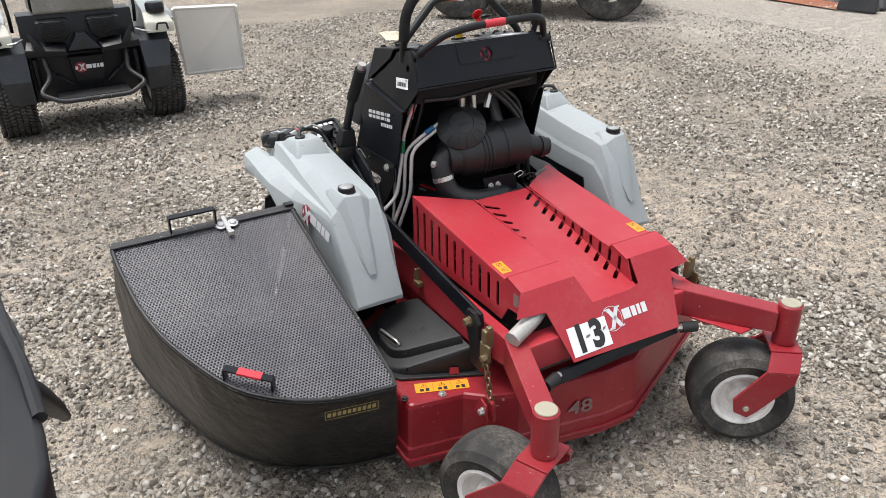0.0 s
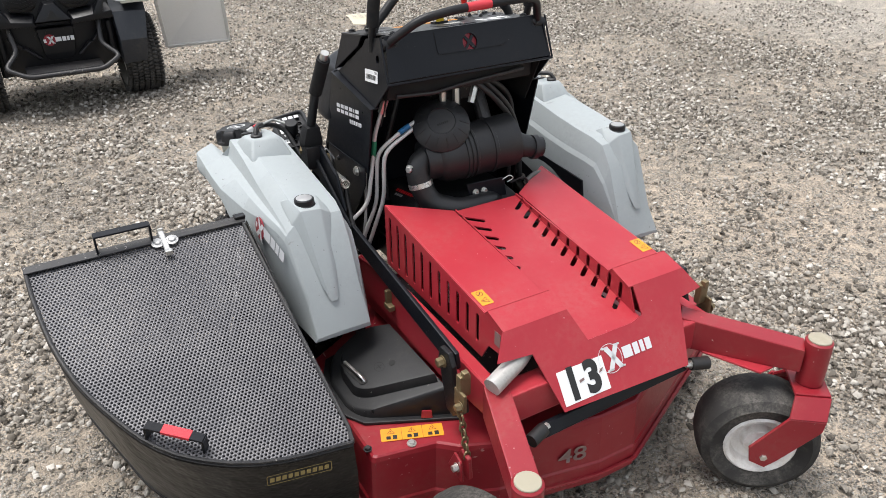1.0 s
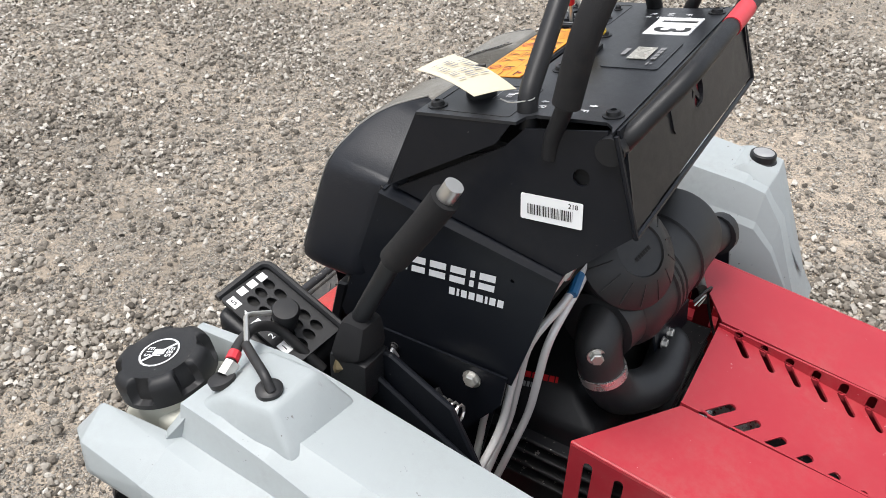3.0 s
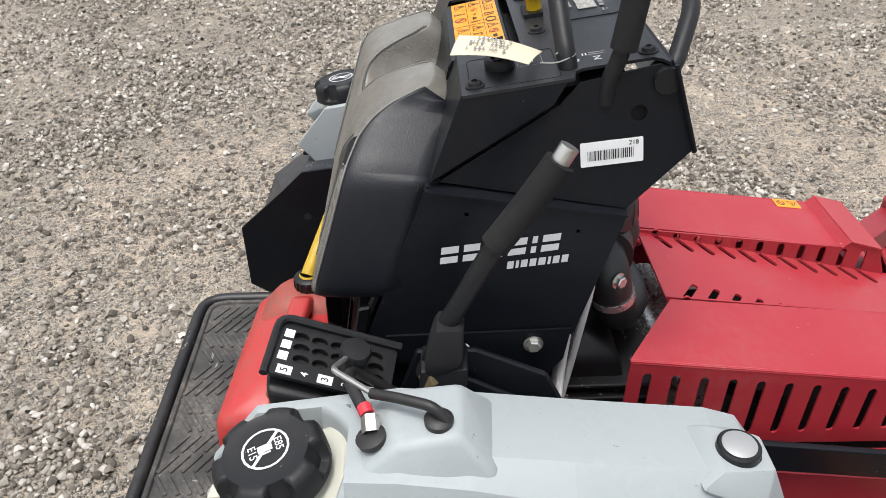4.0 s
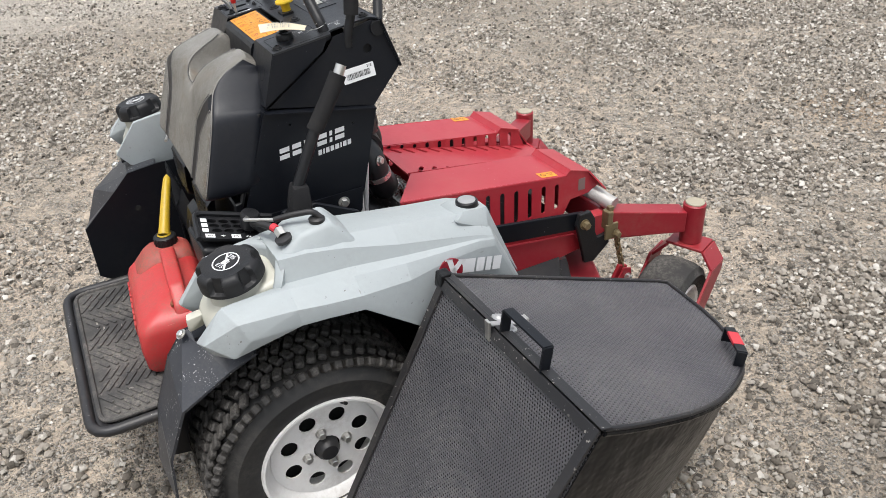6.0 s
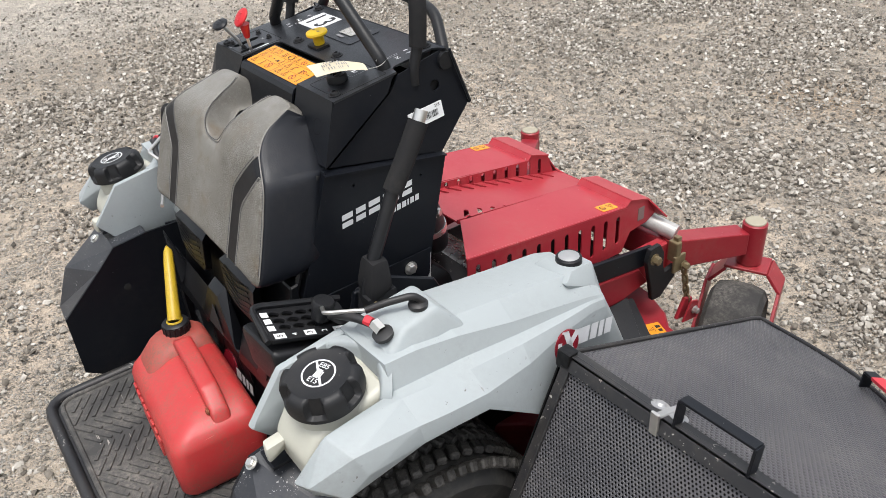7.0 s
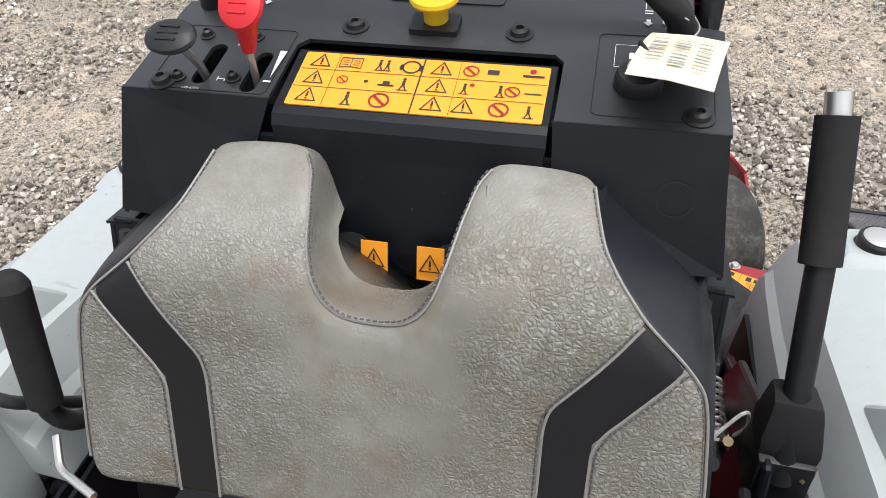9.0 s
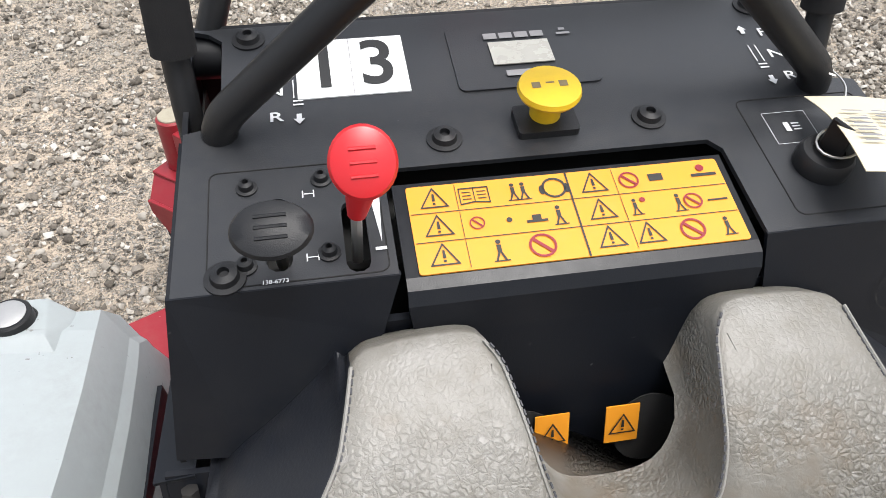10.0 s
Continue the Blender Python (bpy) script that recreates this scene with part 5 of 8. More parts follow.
# ---- lower back panel behind the platform ----
def rear_moulding(m, parent, dark, light, pads=1.0):
    """The moulded back: hatched knee pads, broken ridge, badge panel and slanting ribs."""
    shrink = Matrix.Translation((0.0, -0.22, 0.80)) @ Matrix.Diagonal((0.92 if pads < 1 else 1.0, pads, pads, 1)) @ Matrix.Translation((0.0, 0.22, -0.80))

    def put(name, bm, mat, under=None, label="", smooth=False, sharp=38):
        return part(name, moved(bm, m), mat, under or parent, label, smooth, sharp)

    for s in (1, -1):
        pad = put("knee_pad", side_of(hull([(0.07, -0.17, 0.80), (0.25, -0.17, 0.80), (0.055, -0.265, 0.775), (0.265, -0.265, 0.775), (0.070, -0.275, 0.685), (0.250, -0.275, 0.685), (0.105, -0.268, 0.645), (0.215, -0.268, 0.645), (0.10, -0.20, 0.64), (0.22, -0.20, 0.64)], 0.008, 2), s) if pads == 1.0 else moved(side_of(hull([(0.07, -0.17, 0.80), (0.25, -0.17, 0.80), (0.055, -0.265, 0.775), (0.265, -0.265, 0.775), (0.070, -0.275, 0.685), (0.250, -0.275, 0.685), (0.105, -0.268, 0.645), (0.215, -0.268, 0.645), (0.10, -0.20, 0.64), (0.22, -0.20, 0.64)], 0.008, 2), s), shrink), dark, label="hatched black knee pad", smooth=True, sharp=24)
        for k in range(6):
            for e in (1, -1):
                z = 0.765 - k * 0.019
                put("pad_rib", side_of(prism([(0.160, -0.274, z - 0.014), (0.160 + e * 0.075, -0.272, z + 0.010), (0.160 + e * 0.075, -0.272, z + 0.016), (0.160, -0.274, z - 0.008)], (0, -0.005, 0)), s) if pads == 1.0 else moved(side_of(prism([(0.160, -0.274, z - 0.014), (0.160 + e * 0.075, -0.272, z + 0.010), (0.160 + e * 0.075, -0.272, z + 0.016), (0.160, -0.274, z - 0.008)], (0, -0.005, 0)), s), shrink), light, pad)
        put("ridge", side_of(hull([(0.10, -0.24, 0.630), (0.34, -0.25, 0.660), (0.36, -0.32, 0.615), (0.12, -0.315, 0.585), (0.10, -0.315, 0.555), (0.36, -0.32, 0.570), (0.35, -0.24, 0.560), (0.10, -0.24, 0.545)], 0.004, 2), s), light, smooth=True, sharp=24)
        put("ridge", side_of(hull([(0.25, -0.25, 0.635), (0.31, -0.25, 0.645), (0.31, -0.315, 0.715), (0.335, -0.30, 0.715), (0.30, -0.335, 0.610), (0.24, -0.33, 0.600)], 0.004, 2), s), dark, smooth=True, sharp=24)
        put("diagonal_rib", side_of(hull([(0.105, -0.24, 0.345), (0.130, -0.24, 0.335), (0.190, -0.24, 0.430), (0.215, -0.24, 0.425), (0.108, -0.285, 0.352), (0.126, -0.285, 0.345), (0.194, -0.285, 0.425), (0.208, -0.285, 0.420)], 0.003, 1), s), light)
        put("diagonal_rib", side_of(hull([(0.205, -0.24, 0.430), (0.225, -0.24, 0.410), (0.275, -0.24, 0.500), (0.290, -0.24, 0.490), (0.207, -0.280, 0.430), (0.222, -0.280, 0.415), (0.277, -0.280, 0.495), (0.286, -0.280, 0.490)], 0.003, 1), s), light)
        put("side_rib", side_of(box((0.325, -0.275, 0.44), (0.03, 0.06, 0.22), 0.006, 1), s), dark)
        for k in range(2):
            put("slot_mark", side_of(prism([(0.045 + k * 0.06, -0.2815, 0.525), (0.053 + k * 0.06, -0.2815, 0.525), (0.067 + k * 0.06, -0.2815, 0.495), (0.059 + k * 0.06, -0.2815, 0.495)], (0, -0.003, 0)), s), light)
    put("badge_panel", hull([(-0.115, -0.24, 0.545), (0.115, -0.24, 0.545), (-0.110, -0.281, 0.535), (0.110, -0.281, 0.535), (-0.095, -0.281, 0.375), (0.095, -0.281, 0.375), (-0.07, -0.27, 0.330), (0.07, -0.27, 0.330), (-0.07, -0.24, 0.325), (0.07, -0.24, 0.325)], 0.004, 1), dark, smooth=True, sharp=24)
    put("centre_rib", hull([(-0.035, -0.24, 0.700), (0.035, -0.24, 0.700), (-0.030, -0.30, 0.685), (0.030, -0.30, 0.685), (-0.105, -0.325, 0.585), (0.105, -0.325, 0.585), (-0.105, -0.24, 0.56), (0.105, -0.24, 0.56)], 0.004, 2), light, smooth=True, sharp=24)
    # Dark triangle laid on the rib as the shade of a recess.
    put("triangle_recess", prism([(-0.045, -0.330, 0.592), (0.045, -0.330, 0.592), (0.0, -0.316, 0.655)], (0, -0.003, 0)), RECESS_SHADE)


back = prism([(-0.27, -0.065, 0.79), (0.27, -0.065, 0.79), (0.30, -0.10, 0.60), (0.33, -0.145, 0.34), (-0.33, -0.145, 0.34), (-0.30, -0.10, 0.60)], (0, 0.02, 0.004), 0.003)
bp = part("rear_cover", back, BACKP, mower, "black moulded plastic rear cover with ridges")
rear_moulding(Matrix.Translation((0.007, -0.028, -0.005)) @ Matrix.Diagonal((0.86, 0.36, 1.0, 1)), bp, BACKP, BACKP, 0.72)
bm3 = frame_of((0.0, -0.130, 0.47), (1, 0, 0), (0, 0.12, 1))
part("word_badge", flat(bars_for([0.026, 0.015, 0.012, 0.016], 0.026, 0.006, 0.0, 0.03, -0.014), bm3, 0.006), PRINT_W, bp)
part("badge_disc", sheet(ring2(-0.005, 0.0, 0.034, n=24), [], 0.004, bm3 @ Matrix.Translation((0, 0, 0.006))), DKRED, bp)


# ---- control tower ----
def top_z(y):
    return 1.113 + (y - 0.085) * 0.148


tower = part("control_tower", prism([(-0.245, 0.03, 0.55), (0.245, 0.03, 0.55), (0.245, 0.075, 1.08), (-0.245, 0.075, 1.08)], (0, 0.006, 0)), BLACK, mower, "black powder-coated steel control tower")
for s in (1, -1):
    YZ = frame_of((s * 0.281, 0, 0), (0, 1, 0), (0, 0, 1))
    low = [(0.036, 0.992), (-0.050, 0.755), (-0.045, 0.742), (0.250, 0.742), (0.303, 0.949)]
    t = 0.004 if s > 0 else -0.004
    part("side_panel", sheet(low, [ring2(0.09, 0.955, 0.003, n=8), ring2(0.24, 0.925, 0.003, n=8)], t, YZ), BLACK, tower)
    mid = [(0.054, 0.997), (0.303, 0.953), (0.380, 1.034), (0.352, 1.128), (0.336, 1.118), (0.326, 1.146), (0.228, 1.124), (0.205, 1.096)]
    UZ = frame_of((s * 0.266, 0, 1.0), (0, 1, 0), (-s * 0.11, 0, 1))
    part("upper_plate", sheet([(y, z - 1.0) for y, z in mid], [ring2(0.305, 0.085, 0.0105)], t, UZ), BLACK, tower)
    cov = [(0.044, 1.001), (0.196, 1.100), (0.214, top_z(0.214) - 0.001), (0.085, top_z(0.085) - 0.001)]
    part("cover_side", sheet([(y, z - 1.0) for y, z in cov], [], t, frame_of((s * (0.2735 if s > 0 else 0.2665), 0, 1.0), (0, 1, 0), (-s * 0.115, 0, 1))), BLACK, tower)
    # Near-black disc set behind the cut hole so that it reads as shaded.
    part("hole_backing", sheet(ring2(0.305, 0.085, 0.014), [], 0.001, frame_of((s * 0.256, 0, 1.0), (0, 1, 0), (-s * 0.11, 0, 1))), RECESS_SHADE, tower)
    br = [(-0.025, 0.752), (0.245, 0.758), (0.238, 0.700), (0.092, 0.492), (0.055, 0.530), (0.135, 0.690), (-0.035, 0.700)]
    part("bracket", sheet(br, [], t, frame_of((s * 0.288, 0, 0), (0, 1, 0), (0, 0, 1))), BLACK, tower)
    part("panel_flange", prism([(s * 0.285, 0.036, 0.993), (s * 0.285, 0.303, 0.950), (s * 0.258, 0.303, 0.953), (s * 0.258, 0.036, 0.996)], (0, 0, -0.003)), BLACK, tower)
    part("inner_skirt", prism([(s * 0.268, -0.046, 0.745), (s * 0.268, 0.235, 0.745), (s * 0.268, 0.190, 0.480), (s * 0.268, -0.060, 0.480)], (s * 0.004, 0, 0)), BLACK, tower)
    part("bolt", bolt((s * 0.289, 0.191, 0.732), (s, 0, 0), 0.011, 0.008), STEEL, tower)
    part("bolt", bolt((s * 0.289, 0.055, 0.728), (s, 0, 0), 0.006, 0.004), BLACK_WORN, tower)
    wide = 0.007 if s > 0 else 0.001
    part("rear_face", prism([(s * 0.120 + 0.0055, 0.083, top_z(0.083)), (s * (0.2525 + wide), 0.083, top_z(0.083)), (s * (0.267 + wide), 0.044, 1.004), (s * 0.225, 0.040, 1.004), (s * 0.128, 0.070, 1.075)], (0, 0.004, 0)), BLACK, tower)
    part("rear_lower", prism([(s * 0.20, 0.036, 0.996), (s * 0.277, 0.038, 0.996), (s * 0.277, -0.050, 0.742), (s * 0.20, -0.052, 0.742)], (0, 0.004, 0)), BLACK, tower)
    part("seal", tube([(s * 0.262, 0.030, 0.99), (s * 0.262, -0.062, 0.745)], 0.006, 6, 0), HOSE, tower)
# round knock-out on the rear face
o, i2 = ring2(0.227, 1.063, 0.015, n=22), ring2(0.227, 1.063, 0.0140, n=22)
part("knockout", flat([[(a[0], a[1] - 1.063), (b[0], b[1] - 1.063), (c[0], c[1] - 1.063), (d[0], d[1] - 1.063)] for a, b, c, d in ((o[k - 1], o[k], i2[k], i2[k - 1]) for k in range(22) if k % 11)], frame_of((0, 0.0633, 1.063), (1, 0, 0), (0, 0.36, 1)), 0.0012), RECESS_SHADE, tower)

# top plate, in plan, tilted a little down to the rear
TOPM = frame_of((0, 0, top_z(0)), (1, 0, 0), (0, 1, 0.148))
outl = [(0.2525, 0.085), (0.2500, 0.222), (0.232, 0.226), (0.225, 0.236), (0.225, 0.322), (0.235, 0.332), (0.250, 0.338), (-0.250, 0.338), (-0.235, 0.332), (-0.225, 0.322), (-0.225, 0.236), (-0.232, 0.226), (-0.2500, 0.222), (-0.2525, 0.085),
        (-0.119, 0.085), (-0.119, 0.162), (-0.111, 0.172), (0.111, 0.172), (0.119, 0.162), (0.119, 0.085)]
cons = part("console_top", sheet(outl, [slot2(-0.189, 0.104, -0.189, 0.147, 0.008), slot2(-0.142, 0.097, -0.142, 0.140, 0.0075)], 0.004, TOPM), CONSOLE, mower, "black steel console top with gauge and controls")


def on_top(x, y, lift=0.0):
    return Vector((x, y, top_z(y) + lift))


def pad_on(x0, y0, x1, y1, thick, mat, name, r=0.006, label=""):
    return part(name, sheet(rect2(x0, y0, x1, y1, r), [], thick, TOPM @ Matrix.Translation((0, 0, thick))), mat, cons, label)


front = sheet([(-0.250, 0.0), (0.250, 0.0), (0.262, -0.117), (-0.262, -0.117)], [ring2(0.0, -0.045, 0.0235, n=24)], 0.004, frame_of((0, 0.339, 1.150), (-1, 0, 0), (0, -0.36, 1)))
fp = part("front_panel", front, BLACK, tower)
FPM = frame_of((0, 0.339, 1.150), (-1, 0, 0), (0, -0.36, 1))
part("badge_backing", sheet(ring2(0.0, -0.045, 0.026, n=24), [], 0.001, FPM @ Matrix.Translation((0, 0, -0.005))), DKRED, fp)
part("badge_mark", sheet([(a * 1.15, -0.045 + (b + 0.045) * 1.15) for a, b in ((-0.017, -0.060), (-0.008, -0.060), (0.0, -0.050), (0.009, -0.060), (0.018, -0.060), (0.006, -0.044), (0.016, -0.029), (0.008, -0.029), (0.0, -0.039), (-0.009, -0.029), (-0.017, -0.029), (-0.005, -0.045))], [], 0.003, FPM @ Matrix.Translation((0, 0, -0.001))), BLACK, fp)
groove = [(-0.135, -0.004), (-0.128, -0.022), (-0.112, -0.060), (-0.104, -0.066), (0.100, -0.066), (0.104, -0.060), (0.106, -0.006)]
gp = []
for a, b in zip(groove, groove[1:]):
    dd = (Vector((*b, 0)) - Vector((*a, 0))).normalized()
    nn = Vector((-dd.y, dd.x, 0)) * 0.0014
    gp.append([(-a[0] - nn.x, a[1] + nn.y), (-b[0] - nn.x, b[1] + nn.y), (-b[0] + nn.x, b[1] - nn.y), (-a[0] + nn.x, a[1] - nn.y)])
step_out = [(-a, b) for a, b in groove]
part("raised_step", sheet(step_out, [ring2(0.0, -0.045, 0.0235, n=24)], 0.003, FPM @ Matrix.Translation((0, 0, 0.0025))), BLACK, fp)
# Groove shade painted as thin dark lines.
part("groove", flat(gp, FPM, 0.0005), RECESS_SHADE, fp)
for s in (1, -1):
    part("screw", screw(FPM @ Vector((s * 0.225, -0.018, 0)), FPM.to_3x3() @ Vector((0, 0, 1))), PLASTIC, fp)
for s in (1, -1):
    part("hem", tube([(s * 0.262, 0.340, 1.148), (s * 0.266, 0.381, 1.036)], 0.003, 6, 0), BLACK, fp)
part("lower_hem", tube([(-0.266, 0.381, 1.034), (0.266, 0.381, 1.034)], 0.0035, 6, 0), BLACK, fp)

# tilted label plate set in the console's rear edge
lp = bmesh.new()
prof = [(0.157, 1.1215), (0.085, 1.1065), (0.077, 1.103), (0.072, 1.094), (0.068, 1.07), (0.048, 0.985), (0.040, 0.93)]
halfw = [0.115, 0.115, 0.115, 0.115, 0.112, 0.075, 0.030]
rows = [[lp.verts.new((-w, y, z)), lp.verts.new((w, y, z))] for (y, z), w in zip(prof, halfw)]
for a, b in zip(rows, rows[1:]):
    lp.faces.new((a[0], a[1], b[1], b[0]))
r = bmesh.ops.extrude_face_region(lp, geom=lp.faces[:])
bmesh.ops.translate(lp, vec=(0, 0.003, -0.003), verts=[v for v in r["geom"] if isinstance(v, bmesh.types.BMVert)])
# Dark box and side sheets added inside to stop light showing through seams.
part("inner_box", box((0, 0.218, 1.030), (0.480, 0.20, 0.12), 0.004, 1), RECESS_SHADE, tower)
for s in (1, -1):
    part("side_liner", sheet([(0.030, 0.93), (0.285, 0.89), (0.350, 1.02), (0.330, 1.10), (0.215, 1.095), (0.060, 1.02)], [], 0.002 * s, frame_of((s * 0.247, 0, 0), (0, 1, 0), (0, 0, 1))), RECESS_SHADE, tower)
label_plate = part("label_plate", lp, BLACK, mower, "black bent plate with orange safety label")
LBM = frame_of((0.0015, 0.119, 1.1138), (1, 0, 0), (0, 1, 0.208))
sticker = part("safety_label", sheet(rect2(-0.108, -0.0345, 0.108, 0.0345, 0.002), [], 0.0012, LBM @ Matrix.Translation((0, 0, 0.0014))), ORANGE, label_plate, "orange safety label with rows of pictograms")
pk = []
for j in (-1, 0, 1):
    y = -j * 0.0225
    for side in (-1, 1):
        x0 = -0.107 if side < 0 else 0.001
        pk += triangle_sign(x0 + 0.016, y, 0.0175)
        if j == 1 and side > 0:
            pk += triangle_sign(x0 + 0.042, y, 0.0175)
        pk += [rect2(x0 + 0.031, y - 0.0105, x0 + 0.0314, y + 0.0105)]
for y in (-0.0116, 0.0112):
    pk.append(rect2(-0.107, y, 0.107, y + 0.0006))
pk.append(rect2(-0.0005, -0.0345, 0.0008, 0.0345))


def figure(cx, cy, s):
    """A small plain pictogram of blocks."""
    return [ring2(cx, cy + s * 0.40, s * 0.11, n=8), rect2(cx - s * 0.09, cy - s * 0.1, cx + s * 0.09, cy + s * 0.26), [(cx - s * 0.08, cy - s * 0.1), (cx + s * 0.02, cy - s * 0.1), (cx - s * 0.14, cy - s * 0.5), (cx - s * 0.22, cy - s * 0.5)],
            [(cx, cy - s * 0.1), (cx + s * 0.09, cy - s * 0.1), (cx + s * 0.24, cy - s * 0.5), (cx + s * 0.14, cy - s * 0.5)], rect2(cx - s * 0.3, cy - s * 0.54, cx + s * 0.34, cy - s * 0.48)]


def open_book(cx, cy, w, h):
    return [[(cx - w, cy - h), (cx, cy - h * 0.8), (cx, cy - h * 0.65), (cx - w, cy - h * 0.85)], [(cx, cy - h * 0.8), (cx + w, cy - h), (cx + w, cy - h * 0.85), (cx, cy - h * 0.65)], rect2(cx - w, cy - h, cx - w * 0.93, cy + h),
            rect2(cx + w * 0.93, cy - h, cx + w, cy + h), rect2(cx - w, cy + h * 0.85, cx + w, cy + h), rect2(cx - w * 0.03, cy - h * 0.8, cx + w * 0.03, cy + h)] + [rect2(cx - w * 0.8, cy + h * q, cx - w * 0.2, cy + h * (q + 0.1)) for q in (-0.4, 0, 0.4)] + [rect2(cx + w * 0.2, cy + h * q, cx + w * 0.8, cy + h * (q + 0.1)) for q in (-0.4, 0, 0.4)]


pk += open_book(-0.064, 0.0225, 0.010, 0.007) + figure(-0.038, 0.0225, 0.014) + figure(-0.031, 0.0225, 0.014)
oo, ii = ring2(-0.010, 0.0225, 0.0085, n=18), ring2(-0.010, 0.0225, 0.0068, n=18)
pk += [[oo[k - 1], oo[k], ii[k], ii[k - 1]] for k in range(18)]
pk += [ring2(-0.0185, 0.0215, 0.002, 0.004, 8), ring2(-0.0015, 0.0215, 0.002, 0.004, 8)]
pk += figure(-0.012, 0.0, 0.015) + [rect2(-0.034, -0.004, -0.020, -0.002), rect2(-0.030, -0.002, -0.024, 0.002)] + [ring2(-0.045, 0, 0.002, n=8)]
pk += figure(-0.056, -0.0225, 0.016) + figure(0.070, 0.0, 0.014) + figure(0.096, -0.0225, 0.014) + figure(0.040, 0.0, 0.013) + [rect2(0.090, -0.0015, 0.104, 0.0), rect2(0.086, 0.020, 0.104, 0.0225), rect2(0.056, 0.020, 0.066, 0.026)]
part("pictogram", flat(pk, LBM, 0.0020), INK, sticker)
rk = circle_sign(-0.028, -0.0225, 0.009) + circle_sign(0.042, 0.0225, 0.007) + circle_sign(0.080, 0.0, 0.0065) + circle_sign(0.072, -0.0225, 0.0085) + circle_sign(-0.066, 0.0, 0.005) + [ring2(0.094, 0.027, 0.003, n=8), ring2(0.046, 0.005, 0.002, n=8)]
tagged(part("red_pictogram", flat(rk, LBM, 0.0023), DKRED, sticker), kind="stuff")
# lower stickers seen through the seat's notch
for s in (1, -1):
    part("small_sticker", sheet(rect2(-0.012, -0.016, 0.012, 0.016), [], 0.001, frame_of((0.001 + s * 0.025, 0.033, 0.990), (1, 0, 0), (0, 0.3, 1))), ORANGE, label_plate)
    part("pictogram", flat(triangle_sign(0, 0, 0.018), frame_of((0.001 + s * 0.025, 0.033, 0.990), (1, 0, 0), (0, 0.3, 1)), 0.0016), INK, label_plate)

# console fittings
for x, y in ((-0.0735, 0.193), (0.0765, 0.197), (0.228, 0.101), (-0.221, 0.094), (0.205, 0.318), (-0.205, 0.318)):
    part("screw", screw(on_top(x, y), (0, -0.148, 1), 0.0105), PLASTIC, cons, smooth=True)
for x, y in ((-0.208, 0.164), (-0.160, 0.166), (-0.159, 0.105), (-0.209, 0.101)):
    part("screw", screw(on_top(x, y), (0, -0.148, 1), 0.0058), PLASTIC, cons, smooth=True)
gauge = pad_on(-0.054, 0.242, 0.056, 0.319, 0.0016, CONSOLE, "hour_meter", 0.006, "flush black hour meter with grey display")
part("display", sheet(rect2(-0.0235, 0.267, 0.024, 0.294), [], 0.0008, TOPM @ Matrix.Translation((0, 0, 0.0034))), LCD, gauge)
ic = [rect2(-0.0255 + k * 0.0125, 0.2985, -0.0150 + k * 0.0125, 0.3055) for k in range(4)] + [rect2(-0.016, 0.2535, 0.010, 0.2600), rect2(0.033, 0.299, 0.044, 0.3015), rect2(0.036, 0.304, 0.041, 0.307)]
tagged(part("icon_bar", flat(ic, TOPM, 0.0030), GREYPRINT, gauge), kind="stuff")
num = pad_on(-0.171, 0.248, -0.089, 0.314, 0.0010, WHITE, "number_decal", 0.0005, "white decal with black numerals")
for ch, dx in (("1", -0.150), ("3", -0.1105)):
    lettering("numeral", ch, 0.072, TOPM @ Matrix.Translation((dx, 0.281, 0.0006)), INK, num, 0.82, bold=0.016)
part("decal_seam", flat([rect2(-0.1305, 0.248, -0.1300, 0.314)], TOPM, 0.0012), GREYPRINT, num)
for sx, lx in ((-1, -0.187), (1, 0.202)):
    for ch, y in (("F", 0.285), ("N", 0.258), ("R", 0.231)):
        lettering("drive_letter", ch, 0.0135, TOPM @ Matrix.Translation((lx, y, 0)), PRINT_W, cons, 1.25)
    ax = lx + (0.016 if sx < 0 else -0.016)
    ar = [[(ax - 0.004, 0.290), (ax + 0.004, 0.290), (ax, 0.2955)], rect2(ax - 0.0018, 0.285, ax + 0.0018, 0.290), [(ax - 0.004, 0.228), (ax + 0.004, 0.228), (ax, 0.2225)], rect2(ax - 0.0018, 0.228, ax + 0.0018, 0.233)]
    ar += [rect2(ax - 0.0032, 0.250, ax - 0.0024, 0.270), rect2(ax + 0.0024, 0.250, ax + 0.0032, 0.270), rect2(ax - 0.0036, 0.246, ax + 0.0036, 0.2475), rect2(ax - 0.0036, 0.242, ax + 0.0036, 0.2435)]
    part("drive_arrow", flat(ar, TOPM, 0.0009), PRINT_W, cons)
mk = [[(-0.1305, 0.150), (-0.124, 0.150), (-0.1265, 0.110)], rect2(-0.131, 0.104, -0.124, 0.1065)]
for y in (0.104, 0.156):
    mk += [rect2(-0.173, y - 0.003, -0.1722, y + 0.003), rect2(-0.166, y - 0.003, -0.1652, y + 0.003), rect2(-0.172, y - 0.0004, -0.166, y + 0.0004)]
mk += [rect2(0.160, 0.160, 0.1604, 0.192), rect2(0.193, 0.160, 0.1934, 0.192), rect2(0.160, 0.160, 0.1934, 0.1604), rect2(0.160, 0.1916, 0.1934, 0.192), rect2(0.172, 0.172, 0.176, 0.181), rect2(0.178, 0.173, 0.184, 0.1742), rect2(0.178, 0.176, 0.184, 0.1772), rect2(0.178, 0.179, 0.184, 0.1802)]
tagged(part("printed_mark", flat(mk, TOPM, 0.0009), PRINT_W, cons), kind="stuff")
